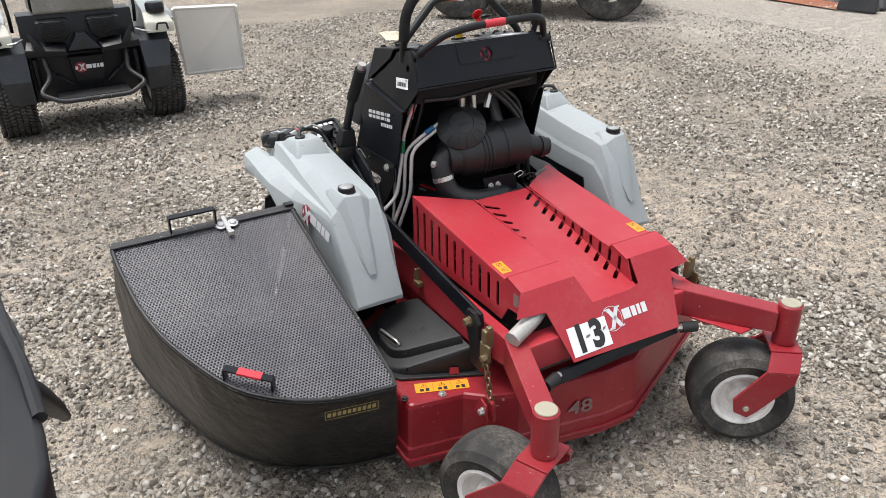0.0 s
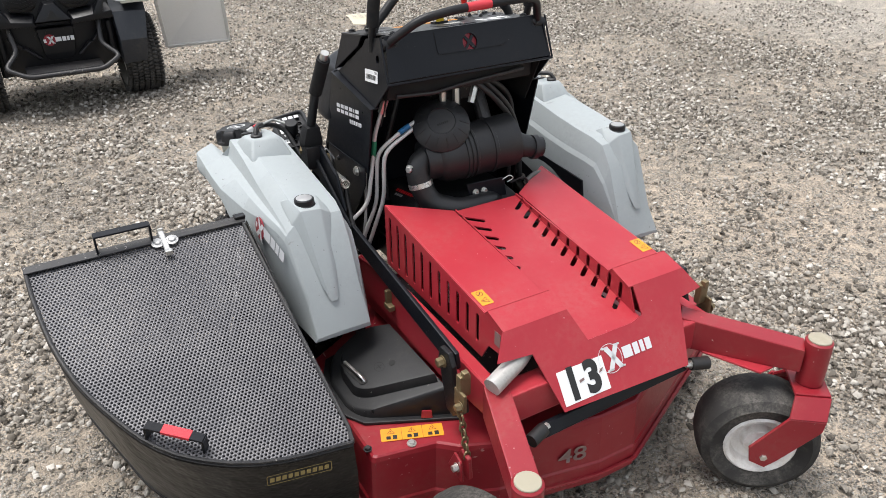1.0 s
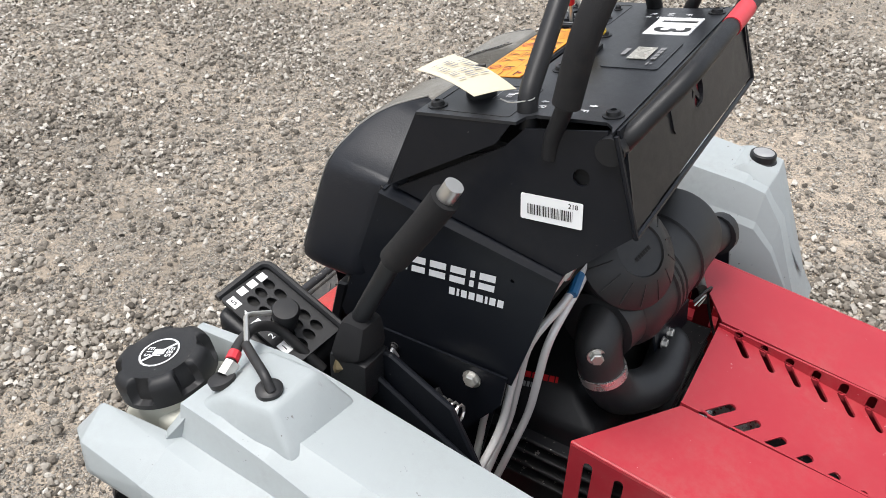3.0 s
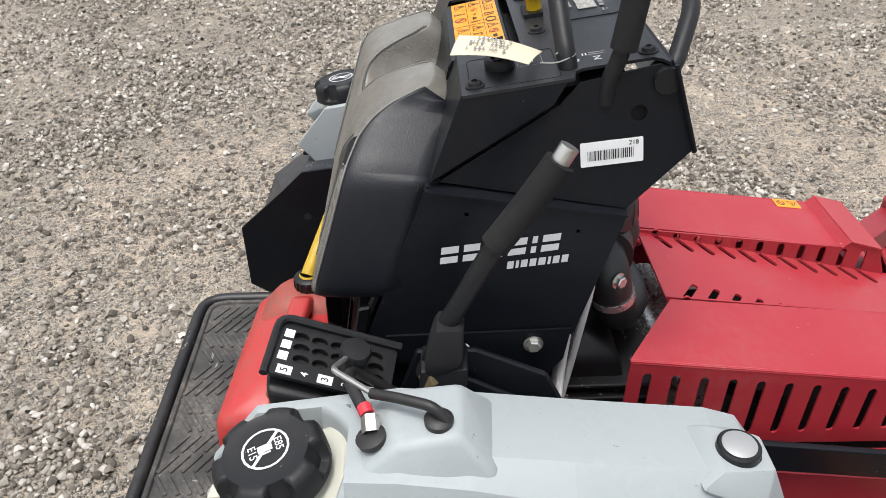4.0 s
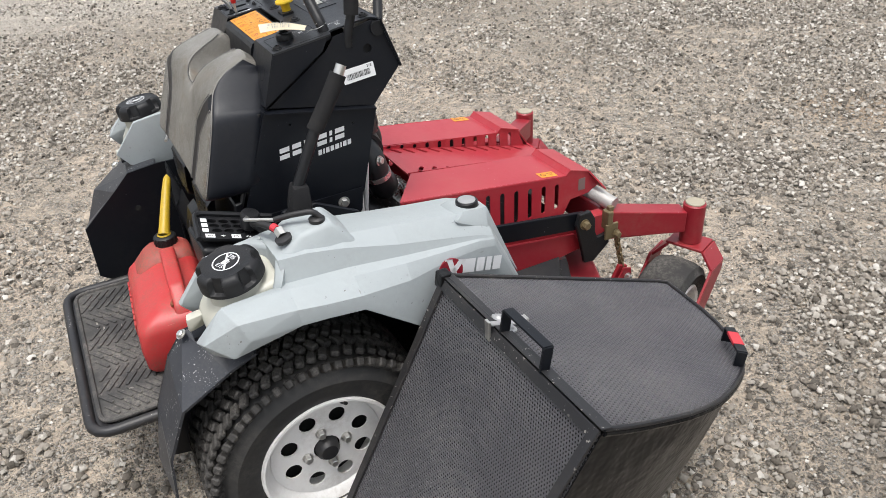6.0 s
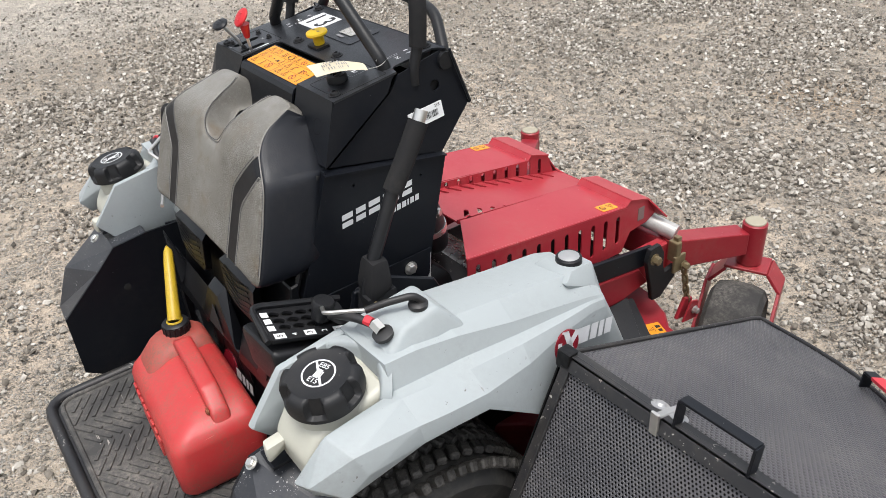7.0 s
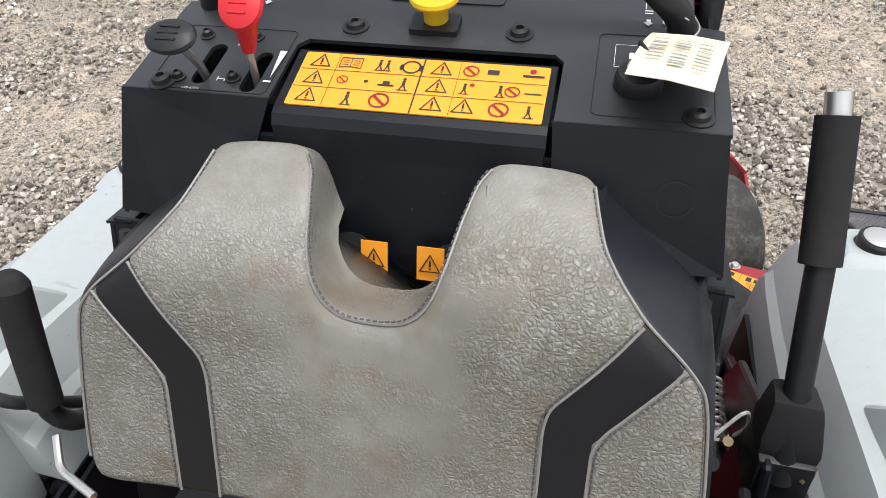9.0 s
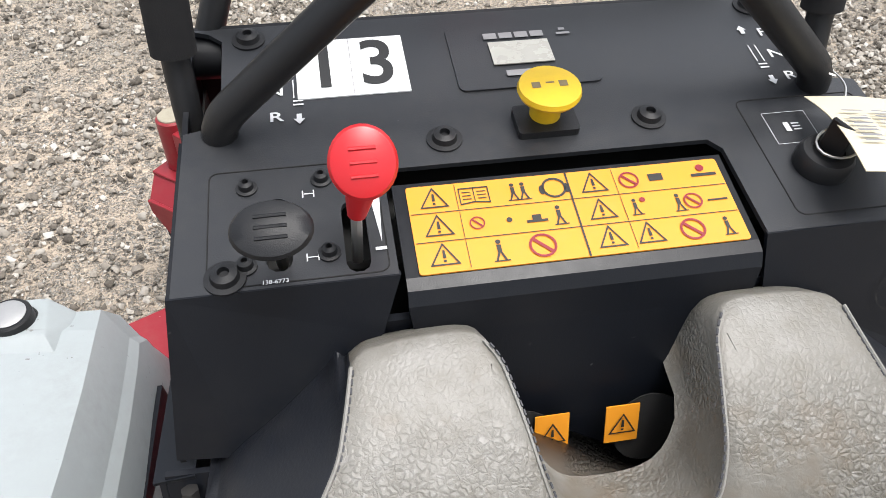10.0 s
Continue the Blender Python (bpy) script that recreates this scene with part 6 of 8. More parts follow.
lettering("part_number", "138-6773", 0.0042, TOPM @ Matrix.Translation((-0.192, 0.0885, 0)), PRINT_W, cons)
for loop in (rect2(-0.232, 0.080 + 0.008, -0.124, 0.182, 0.006), rect2(0.146, 0.096, 0.240, 0.208, 0.006)):
    loop = loop + [loop[0]]
    part("plate_edge", tube([TOPM @ Vector((x, y, 0.0002)) for x, y in loop], 0.0005, 5, 0), RECESS_SHADE, cons)
# Dark ovals on the plate paint the shade of two openings.
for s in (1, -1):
    part("dark_well", sheet(ring2(0.0, 0.0, 0.026, 0.030, 20), [], 0.001, frame_of((0.001 + s * 0.046, 0.0335, 0.980), (1, 0, 0), (0, 0.3, 1)) @ Matrix.Translation((0, 0, 0.0004))), RECESS_SHADE, label_plate)
pad_on(-0.022, 0.188, 0.022, 0.217, 0.006, PLASTIC, "button_base", 0.003)
ym = along(on_top(0.0, 0.203, 0.006), (0, -0.148, 1))
part("pull_button", lathe([(0.011, 0), (0.0115, 0.016), (0.013, 0.018), (0.021, 0.0195), (0.0225, 0.0225), (0.0215, 0.026), (0.012, 0.0275), (0, 0.0275)], ym, 28), YELLOW, cons, "yellow mushroom pull button", smooth=True)
part("button_marks", flat([rect2(-0.013, -0.003, -0.007, 0.003), rect2(0.006, -0.003, 0.012, 0.003), rect2(-0.003, 0.001, 0.003, 0.0025)], ym, 0.0278), BRASS, cons)
part("throttle_stem", tube([on_top(-0.142, 0.115, -0.02), on_top(-0.141, 0.110, 0.020), Vector((-0.137, 0.106, 1.168))], 0.0035, 8, 0), STEEL, cons)
part("throttle_neck", tube([Vector((-0.1405, 0.1095, 1.142)), Vector((-0.136, 0.106, 1.172))], (0.006, 0.011), 12, 0), REDKNOB, cons, smooth=True)


def paddle(c, n, rx, ry, th, mat, name, label):
    """A flattened oval knob with three raised ribs on its face."""
    m = along(c, n) @ Matrix.Rotation(radians(0), 4, "Z")
    pr = [(0, -th), (0.6, -th * 0.85), (0.92, -th * 0.45), (1.0, 0), (0.92, th * 0.45), (0.6, th * 0.85), (0, th)]
    b = lathe([(a * rx, h) for a, h in pr], None, 28)
    bmesh.ops.scale(b, vec=(1, ry / rx, 1), verts=b.verts)
    ob = part(name, moved(b, m), mat, cons, label, smooth=True)
    for k in (-1, 0, 1):
        rib = tube([m @ Vector((-rx * 0.38, k * ry * 0.36, th * 0.93)), m @ Vector((rx * 0.38, k * ry * 0.36, th * 0.93))], 0.0011, 6, 0)
        part("rib", rib, mat, ob)
    return ob


paddle((-0.135, 0.102, 1.186), (0.0, -0.78, 0.62), 0.0195, 0.0215, 0.0065, REDKNOB, "throttle_knob", "red ribbed throttle knob")
paddle((-0.187, 0.074, 1.168), (0.0, -0.45, 0.9), 0.0225, 0.0175, 0.006, PLASTIC, "choke_knob", "black ribbed choke knob")
part("choke_stem", tube([on_top(-0.189, 0.118, -0.02), on_top(-0.189, 0.106, 0.012), Vector((-0.188, 0.082, 1.160))], 0.004, 8, 0), STEEL, cons)
ks = along(on_top(0.181, 0.136, 0), (0, -0.148, 1))
part("key_switch", lathe([(0.0195, 0), (0.0195, 0.010), (0.017, 0.014), (0.011, 0.0145), (0.011, 0.011), (0, 0.011)], ks, 24), PLASTIC, cons, smooth=True)
part("key", box((0, 0, 0), (0.003, 0.018, 0.026), 0.001, 1, ks @ Matrix.Translation((0, 0, 0.026)) @ Matrix.Rotation(radians(25), 4, "Z")), PLASTIC, cons)
kr = [ks @ Vector((0.004 + 0.014 * math.cos(a), 0.014 * math.sin(a), 0.022 + 0.004 * math.cos(a))) for a in (2 * math.pi * k / 16 for k in range(17))]
part("key_ring", tube(kr, 0.0009, 5, 0), STEEL, cons)

# the console and its label sit a little towards the lever side
for ob in (cons, label_plate):
    ob.matrix_local = Matrix.Translation((0.0055, 0, 0)) @ Matrix.Diagonal((1.016, 1, 1, 1))

# handle bars
fb = [(0.238, 0.334, 1.118), (0.236, 0.346, 1.138), (0.165, 0.382, 1.192), (0.06, 0.386, 1.206), (-0.16, 0.384, 1.212), (-0.212, 0.365, 1.200), (-0.236, 0.342, 1.140)]
bar1 = part("front_bar", tube(fb, 0.0115, 14, 0.03), PLASTIC, mower, "black steel front reference bar", smooth=True)
part("red_band", tube([(0.030, 0.3863, 1.2070), (-0.045, 0.3855, 1.2093)], 0.0124, 14, 0), REDTAPE, bar1, smooth=True)
for s in (1, -1):
    part("end_knuckle", tube([(s * 0.226, 0.334, 1.126), (s * 0.260, 0.334, 1.126)], 0.017, 14, 0), PLASTIC, bar1, smooth=True)
lb = [(0.226, 0.222, 1.112), (0.222, 0.214, 1.146), (0.098, 0.200, 1.262), (0.050, 0.198, 1.268), (-0.050, 0.198, 1.268), (-0.098, 0.200, 1.262), (-0.222, 0.214, 1.146), (-0.226, 0.222, 1.112)]
bar2 = part("rear_bar", tube(lb, 0.0125, 14, 0.035), PLASTIC, mower, "black steel rear reference bar", smooth=True)
part("red_band", tube([(0.036, 0.198, 1.268), (-0.036, 0.198, 1.268)], 0.0134, 14, 0), REDTAPE, bar2, smooth=True)
lv = [(0.250, 0.262, 1.095), (0.250, 0.262, 1.120), (0.252, 0.276, 1.165), (0.248, 0.286, 1.255), (0.205, 0.300, 1.320), (-0.205, 0.300, 1.320), (-0.248, 0.286, 1.255), (-0.252, 0.276, 1.165), (-0.250, 0.262, 1.120), (-0.250, 0.262, 1.095)]
bar3 = part("drive_lever", tube(lv, 0.0105, 14, 0.04), PLASTIC, mower, "black drive control loop with foam grips", smooth=True)
for s in (1, -1):
    gr = tube([(s * 0.252, 0.276, 1.165), (s * 0.249, 0.2855, 1.24), (s * 0.225, 0.294, 1.29), (s * 0.18, 0.300, 1.32)], 0.0165, 16, 0.05)
    part("foam_grip", gr, FOAM, bar3, smooth=True)

# maker's word on the right side panel, as slanted bars with an outline
for s in (1, -1):
    SM = frame_of((s * 0.2815, 0.140, 0.893), (0, s * 1, s * 0.125), (0, -0.125, 1)) @ Matrix.Translation((0, 0, 0.0004))
    W = [0.024, 0.022, 0.026, 0.024, 0.007, 0.024]
    b1 = bars_for(W, 0.027, 0.0070, 0.22, -0.087, -0.006)
    for poly in b1:
        a, b, c, d = [Vector((*p, 0)) for p in poly[:4]]
        for t0, t1 in ((0.0, 0.40), (0.58, 1.0)):
            part("word_mark", flat([[tuple(a.lerp(d, t0)[:2]), tuple(b.lerp(c, t0)[:2]), tuple(b.lerp(c, t1)[:2]), tuple(a.lerp(d, t1)[:2])]], SM, 0.0005), PRINT_W, tower)
    part("word_decal", flat(bars_for([0.009, 0.004, 0.009, 0.009, 0.010, 0.004, 0.009, 0.009], 0.0125, 0.003, 0.2, 0.003, -0.028), SM, 0.0005), PRINT_W, tower)
bcm = frame_of((0.2628, 0.2755, 1.0335), (0, 1, 0.115), (-0.11, 0, 1))
tagp = part("barcode_sticker", sheet(rect2(-0.040, -0.0165, 0.040, 0.0165, 0.002), [], 0.0008, bcm @ Matrix.Translation((0, 0, 0.0012))), WHITE, tower, "white barcode sticker")
bars, x = [], -0.031
rnd = random.Random(4)
while x < 0.028:
    w = rnd.choice((0.0006, 0.0012, 0.0018))
    bars.append(rect2(x, -0.009, x + w, 0.0045))
    x += w + rnd.choice((0.0007, 0.0012))
part("bars", flat(bars, bcm, 0.0016), INK, tagp)
lettering("lot_number", "218", 0.0085, bcm @ Matrix.Translation((0.028, 0.0105, 0.0008)), INK, tagp)


# ---- thigh cushion on the tower's rear ----
CUSHION_PROFILE = ((0.78, -0.138), (0.823, -0.125), (0.94, -0.088), (1.005, -0.068), (1.034, -0.053), (1.054, -0.032), (1.068, -0.006), (1.079, 0.022), (1.087, 0.044), (1.093, 0.056), (1.099, 0.068))


def cushion_outline():
    half = [(0.0, 0.826), (0.12, 0.824), (0.200, 0.821), (0.245, 0.817), (0.264, 0.820), (0.2695, 0.835), (0.2680, 0.870), (0.2635, 0.920), (0.2570, 0.970), (0.2510, 0.996), (0.2355, 1.0135), (0.2035, 1.0375), (0.184, 1.054), (0.170, 1.066), (0.163, 1.077), (0.158, 1.086),
            (0.150, 1.0890), (0.132, 1.0905), (0.110, 1.0910), (0.090, 1.0910), (0.077, 1.0895), (0.068, 1.083), (0.0610, 1.070), (0.0555, 1.054), (0.049, 1.036), (0.039, 1.020), (0.025, 1.010), (0.011, 1.0065), (0.0, 1.006)]
    smooth = filleted([(x, 0, z) for x, z in half], 0.012, 2)
    right = [(p.x, p.z) for p in smooth]
    return [(x + 0.007, z) for x, z in right + [(-x, z) for x, z in right[-2:0:-1]]]


def cushion_y(z, x=1.0):
    """How far back the cushion's face lies at a height, with a shallow hollow under the notch."""
    y = float(np.mean(np.interp([z - 0.008, z - 0.004, z, z + 0.004, z + 0.008], [q[0] for q in CUSHION_PROFILE], [q[1] for q in CUSHION_PROFILE])))
    return y + 0.011 * math.exp(-((x - 0.007) / 0.05) ** 2) * max(0.0, min(1.0, (z - 0.95) / 0.05)) * max(0.0, min(1.0, (1.06 - z) / 0.04))


def cushion():
    base = [Vector((x, z)) for x, z in cushion_outline()]
    n = len(base)
    area = sum(base[i - 1].x * base[i].y - base[i].x * base[i - 1].y for i in range(n))
    sgn = 1 if area > 0 else -1
    normals = []
    for i in range(n):
        d = (base[(i + 1) % n] - base[i - 1]).normalized()
        normals.append(Vector((-d.y, d.x)) * sgn)
    for _ in range(2):
        normals = [(normals[i - 1] + normals[i] * 2 + normals[(i + 1) % n]).normalized() for i in range(n)]
    bm = bmesh.new()
    rings = []
    for out, depth in ((0.0045, 0.125), (0.0070, 0.090), (0.0072, 0.045), (0.0055, 0.016), (0.003, 0.005), (0.001, 0.0016), (-0.001, 0.0010), (-0.004, -0.0022), (-0.0085, -0.0042)):
        ring = []
        for p, q in zip(base, normals):
            grow = 1.0
            if out > 0:
                grow = 1.0 - 0.85 * max(0.0, min(1.0, (p.y - 1.02) / 0.05))
                if abs(p.x - 0.007) < 0.07 and p.y > 0.95:
                    grow = 0.0
            v = p - q * (out * grow)
            y0 = cushion_y(p.y, p.x)
            y, z = (cushion_y(v.y, v.x) if out < 0 else y0) + depth, v.y
            if depth > 0:
                notch = math.exp(-((p.x - 0.007) / 0.062) ** 6) if p.y > 0.95 else 0.0
                wall = 0.072 - 0.074 * notch * max(0.0, min(1.0, (1.07 - p.y) / 0.03))
                y = max(y0, min(y, wall))
                back = max(0.0, y - y0)
                tip = (p.y - 1.045) / 0.042 if abs(p.x - 0.007) < 0.10 else (p.y - 1.075) / 0.012
                z -= back * (0.10 + 0.20 * notch + 0.75 * max(0.0, min(1.0, tip))) if p.y > 1.0 else 0.0
            ring.append(bm.verts.new((v.x, y, z)))
        rings.append(ring)
    for k, (a, b) in enumerate(zip(rings, rings[1:])):
        for i in range(n):
            f = bm.faces.new((a[i - 1], a[i], b[i], b[i - 1]))
            mid = (base[i - 1] + base[i]) / 2
            if k < 6 and (abs(mid.x - 0.007) > 0.1575 and mid.y < 1.0875 or mid.y < 0.83):
                f.material_index = 1
    bm.faces.new(rings[0])
    face = bm.faces.new(rings[-1])
    geom = [face] + list(face.edges) + list(face.verts)
    rim = set(rings[-1])
    cuts = [((0, 0, 0.82 + 0.007 * k), (0, 0, 1)) for k in range(40)] + [((-0.27 + 0.0125 * k, 0, 0), (1, 0, 0)) for k in range(45)]
    for co, no in cuts:
        geom = bmesh.ops.bisect_plane(bm, geom=geom, dist=0.0002, plane_co=co, plane_no=no)["geom"]
    inner = [g for g in geom if isinstance(g, bmesh.types.BMVert)]
    bmesh.ops.remove_doubles(bm, verts=inner, dist=0.0009)
    for v in [v for v in inner if v.is_valid and v not in rim]:
        rough = 0.0 if any(len(f.verts) == 4 and len(rim.intersection(f.verts)) > 1 for f in v.link_faces) else 0.0008
        v.co.y = cushion_y(v.co.z, v.co.x) - (0.0042 if rough == 0.0 else 0.0052) + rough * noise.noise(v.co * 30)
    return bm


seat = part("cushion", cushion(), SEATV, mower, "worn cracked grey vinyl thigh cushion with black stripes", smooth=True, sharp=120)
seat.data.materials.append(SIDEV)


def seam(points, out=0.0052, beside=0.0):
    """A folded vinyl edge with a row of single stitches laid beside it."""
    pts = filleted([Vector((x + 0.007, cushion_y(z, x + 0.007) - out, z)) for x, z in points], 0.01)
    part("seam_fold", tube(pts, 0.0013, 6, 0), PIPING, seat, smooth=True)
    run = [0.0]
    for p, q in zip(pts, pts[1:]):
        run.append(run[-1] + (q - p).length)
    row, at = bmesh.new(), 0.003
    while at < run[-1] - 0.004:
        ends = []
        for d in (at, at + 0.0036):
            i = max(j for j in range(len(run) - 1) if run[j] <= d)
            t = (d - run[i]) / max(1e-6, run[i + 1] - run[i])
            along_edge = (pts[i + 1] - pts[i]).normalized()
            ends.append(pts[i].lerp(pts[i + 1], t) + along_edge.cross(Vector((0, -1, 0))) * beside + Vector((0, -0.0006, 0.0004)))
        b = tube(ends, 0.0008, 5, 0)
        add_into(row, b, Matrix())
        at += 0.0054
    tagged(part("stitching", row, THREAD, seat), kind="stuff")


def kinked(x0, z0, k, za, zb):
    out = []
    for q in range(13):
        z = za + (zb - za) * q / 12
        out.append((x0 + max(0, z - z0) * k, z))
    return out


for s in (1, -1):
    for x0, z0, k, top, turn in ((0.139, 0.963, 0.86, 1.0365, -1), (0.177, 0.943, 0.83, 1.0125, 1)):
        seam([(s * x, z) for x, z in kinked(x0, z0, k, 0.828, top)], beside=0.0032 * turn * s)
    seam([(s * x, z) for x, z in ((0.2690, 0.842), (0.2675, 0.870), (0.2630, 0.920), (0.2565, 0.970), (0.2505, 0.996), (0.235, 1.0135), (0.203, 1.0375), (0.1835, 1.054), (0.1695, 1.066), (0.1625, 1.077), (0.1575, 1.086))], out=0.001, beside=-0.0035 * s)
notch_half = [(0.077, 1.0885), (0.0685, 1.083), (0.0615, 1.070), (0.056, 1.054), (0.0495, 1.036), (0.0395, 1.0195), (0.0252, 1.0095), (0.011, 1.0060), (0.0, 1.0055)]
seam(notch_half + [(-x, z) for x, z in notch_half[-2::-1]], out=0.001, beside=0.0035)

# ---- right deck-lift lever and left parking lever ----
lever = part("lift_lever", tube([(0.374, 0.030, 0.760), (0.372, 0.060, 0.845), (0.369, 0.121, 0.970)], 0.0130, 14, 0.02), PLASTIC, mower, "black lift lever with long foam grip", smooth=True)
part("foam_grip", tube([(0.3685, 0.119, 0.966), (0.366, 0.158, 1.024), (0.363, 0.190, 1.076)], 0.0185, 18, 0.02), FOAM, lever, smooth=True)
part("release_button", tube([(0.363, 0.190, 1.076), (0.361, 0.200, 1.094)], 0.0118, 16, 0), STEEL, lever, "bright steel release button", smooth=True)
boot = hull([(0.345, 0.035, 0.800), (0.405, 0.030, 0.800), (0.345, 0.085, 0.800), (0.405, 0.080, 0.800), (0.350, 0.040, 0.765), (0.400, 0.030, 0.765), (0.350, 0.075, 0.770), (0.350, 0.048, 0.855), (0.395, 0.045, 0.855), (0.352, 0.085, 0.850), (0.392, 0.082, 0.850)], 0.008, 2)
part("boot", boot, FOAM, lever, smooth=True)
part("pivot_plate", prism([(0.352, -0.01, 0.700), (0.352, 0.02, 0.790), (0.352, 0.10, 0.790), (0.352, 0.20, 0.740), (0.352, 0.25, 0.640), (0.352, 0.22, 0.625), (0.352, 0.10, 0.700)], (0.010, 0, 0), 0.003), BLACK, lever)
part("lift_link", prism([(0.366, 0.020, 0.700), (0.366, 0.025, 0.748), (0.366, 0.085, 0.752), (0.366, 0.310, 0.622), (0.366, 0.305, 0.580), (0.366, 0.095, 0.694)], (0.009, 0, 0), 0.003), BLACK, lever, "flat black lift link")
part("lever_socket", hull([(0.348, 0.022, 0.715), (0.402, 0.020, 0.715), (0.348, 0.088, 0.720), (0.402, 0.085, 0.720), (0.348, 0.026, 0.790), (0.402, 0.024, 0.790), (0.348, 0.090, 0.792), (0.402, 0.088, 0.792)], 0.006, 2), PLASTIC, lever, smooth=True)
part("pivot_nut", bolt((0.385, 0.045, 0.768), (0.7, -0.6, 0.2), 0.014, 0.02), BRASS, lever)
part("return_spring", tube([(0.330 + 0.012 * math.cos(a), 0.10 + a * 0.0016, 0.700 + 0.012 * math.sin(a)) for a in (k * 0.7 for k in range(90))], 0.0022, 5, 0), STEEL, lever)
pk2 = part("parking_lever", tube([(-0.345, 0.02, 0.755), (-0.352, -0.045, 0.765), (-0.366, -0.060, 0.800), (-0.362, -0.046, 0.86)], 0.011, 12, 0.02), PLASTIC, mower, "short black parking lever with foam grip", smooth=True)
part("foam_grip", tube([(-0.366, -0.055, 0.815), (-0.363, -0.044, 0.88), (-0.358, -0.030, 0.958)], 0.0175, 16, 0.02), FOAM, pk2, smooth=True)
part("grip_end", tube([(-0.358, -0.030, 0.958), (-0.3575, -0.0285, 0.9665), (-0.3572, -0.0277, 0.971)], (0.0175, 0.0095), 16, 0), FOAM, pk2, smooth=True, sharp=80)
part("link_rod", tube([(-0.36, -0.07, 0.775), (-0.34, -0.10, 0.765), (-0.29, -0.12, 0.762)], 0.0045, 8, 0.01), STEEL, pk2)

# ---- height-of-cut selector box ----
hx = part("height_box", hull([(0.305, -0.185, 0.796), (0.420, -0.175, 0.785), (0.325, -0.015, 0.745), (0.432, -0.010, 0.735), (0.315, -0.180, 0.705), (0.425, -0.170, 0.695), (0.325, -0.02, 0.680), (0.43, -0.02, 0.670)], 0.012, 3), PLASTIC, mower, "black selector box with numbered height holes", smooth=True)
HM = frame_of((0.374, -0.090, 0.784), (0.10, 1, -0.30), (-1, 0.10, 0.12))
oval = lambda cx, cy: [(cx + 0.0112 * math.cos(k * math.pi / 8), cy + 0.0074 * math.sin(k * math.pi / 8)) for k in range(16)]
panel = part("selector_panel", sheet(rect2(-0.080, -0.045, 0.080, 0.045, 0.008), [oval(-0.043 + k * 0.0255 - 0.004 * j, -0.013 + 0.0185 * j) for k in range(5) for j in range(3)], 0.006, HM @ Matrix.Translation((0, 0, 0.006))), PLASTIC, hx)
# Near-black sheet below the panel stands for shade in its holes.
part("dark_well", sheet(rect2(-0.076, -0.041, 0.076, 0.041), [], 0.001, HM @ Matrix.Translation((0, 0, -0.004))), RECESS_SHADE, hx)
for k in (0, 2, 4):
    part("number_patch", flat([rect2(-0.070 + k * 0.027, -0.042, -0.050 + k * 0.027, -0.028)], HM, 0.0068), WHITE, hx)
for k in range(3):
    part("index_patch", flat([rect2(-0.074, -0.020 + k * 0.019, -0.061, -0.006 + k * 0.019)], HM, 0.0068), WHITE, hx)
for k, ch in enumerate("54321"):
    lettering("height_number", ch, 0.014, HM @ Matrix.Translation((-0.060 + k * 0.027, -0.035, 0.0062)) @ Matrix.Rotation(radians(90), 4, "Z"), INK if k % 2 == 0 else WHITE, hx)
part("raised_rim", tube([HM @ Vector(p) for p in ((-0.084, -0.046, 0.004), (-0.086, 0.048, 0.010), (0.084, 0.048, 0.010))], 0.006, 8, 0.02), PLASTIC, hx, smooth=True)
part("stop_knob", moved(lathe([(0.012, 0), (0.017, 0.004), (0.021, 0.036), (0.018, 0.041), (0, 0.042)], None, 22), HM @ Matrix.Translation((0.022, -0.010, 0.012))), PLASTIC, hx, smooth=True)
part("stop_pin", tube([HM @ Vector((0.022, -0.010, -0.03)), HM @ Vector((0.022, -0.010, 0.014))], 0.007, 10, 0), BLACK, hx)

# ---- engine bay ----
eng = part("engine", hull([(-0.20, 0.08, 0.40), (0.20, 0.08, 0.40), (-0.20, 0.42, 0.40), (0.20, 0.42, 0.40), (-0.19, 0.08, 0.60), (0.19, 0.08, 0.60), (-0.19, 0.36, 0.60), (0.19, 0.36, 0.60), (-0.15, 0.12, 0.645), (0.15, 0.12, 0.645), (-0.15, 0.30, 0.645), (0.15, 0.30, 0.645)], 0.012, 2), PLASTIC, mower, "black petrol engine with shroud and large air filter", smooth=True)
for z in (0.470, 0.500, 0.530, 0.560):
    part("cooling_fin", box((0.0, 0.255, z), (0.425, 0.35, 0.008), 0.002, 1), BLACK_WORN, eng)
em2 = frame_of((0.155, 0.235, 0.634), (-0.25, 0.9, 0.0), (-0.95, -0.2, 0.35))
part("brand_bars", flat(bars_for([0.010, 0.008, 0.009, 0.008, 0.006, 0.008, 0.008, 0.004], 0.011, 0.002, 0.0, -0.04, 0.0), em2, 0.010), REDKNOB, eng)
part("model_bars", flat(bars_for([0.007, 0.007, 0.004, 0.008], 0.009, 0.002, 0.0, -0.03, -0.016), em2, 0.010), GREYPRINT, eng)
part("muffler", tube([(-0.17, 0.50, 0.47), (0.17, 0.50, 0.47)], 0.065, 20, 0), SILVER, eng, "dull steel muffler under the hood", smooth=True)
part("belt_pulley", tube([(0, 0.70, 0.36), (0, 0.70, 0.40)], 0.08, 24, 0), BLACK_WORN, eng, smooth=True)
part("under_tray", box((0, 0.62, 0.36), (0.58, 0.74, 0.01), 0.002), BLACK_WORN, eng)
ax0, ax1 = Vector((0.135, 0.312, 0.772)), Vector((-0.165, 0.338, 0.792))
axd = (ax0 - ax1).normalized()
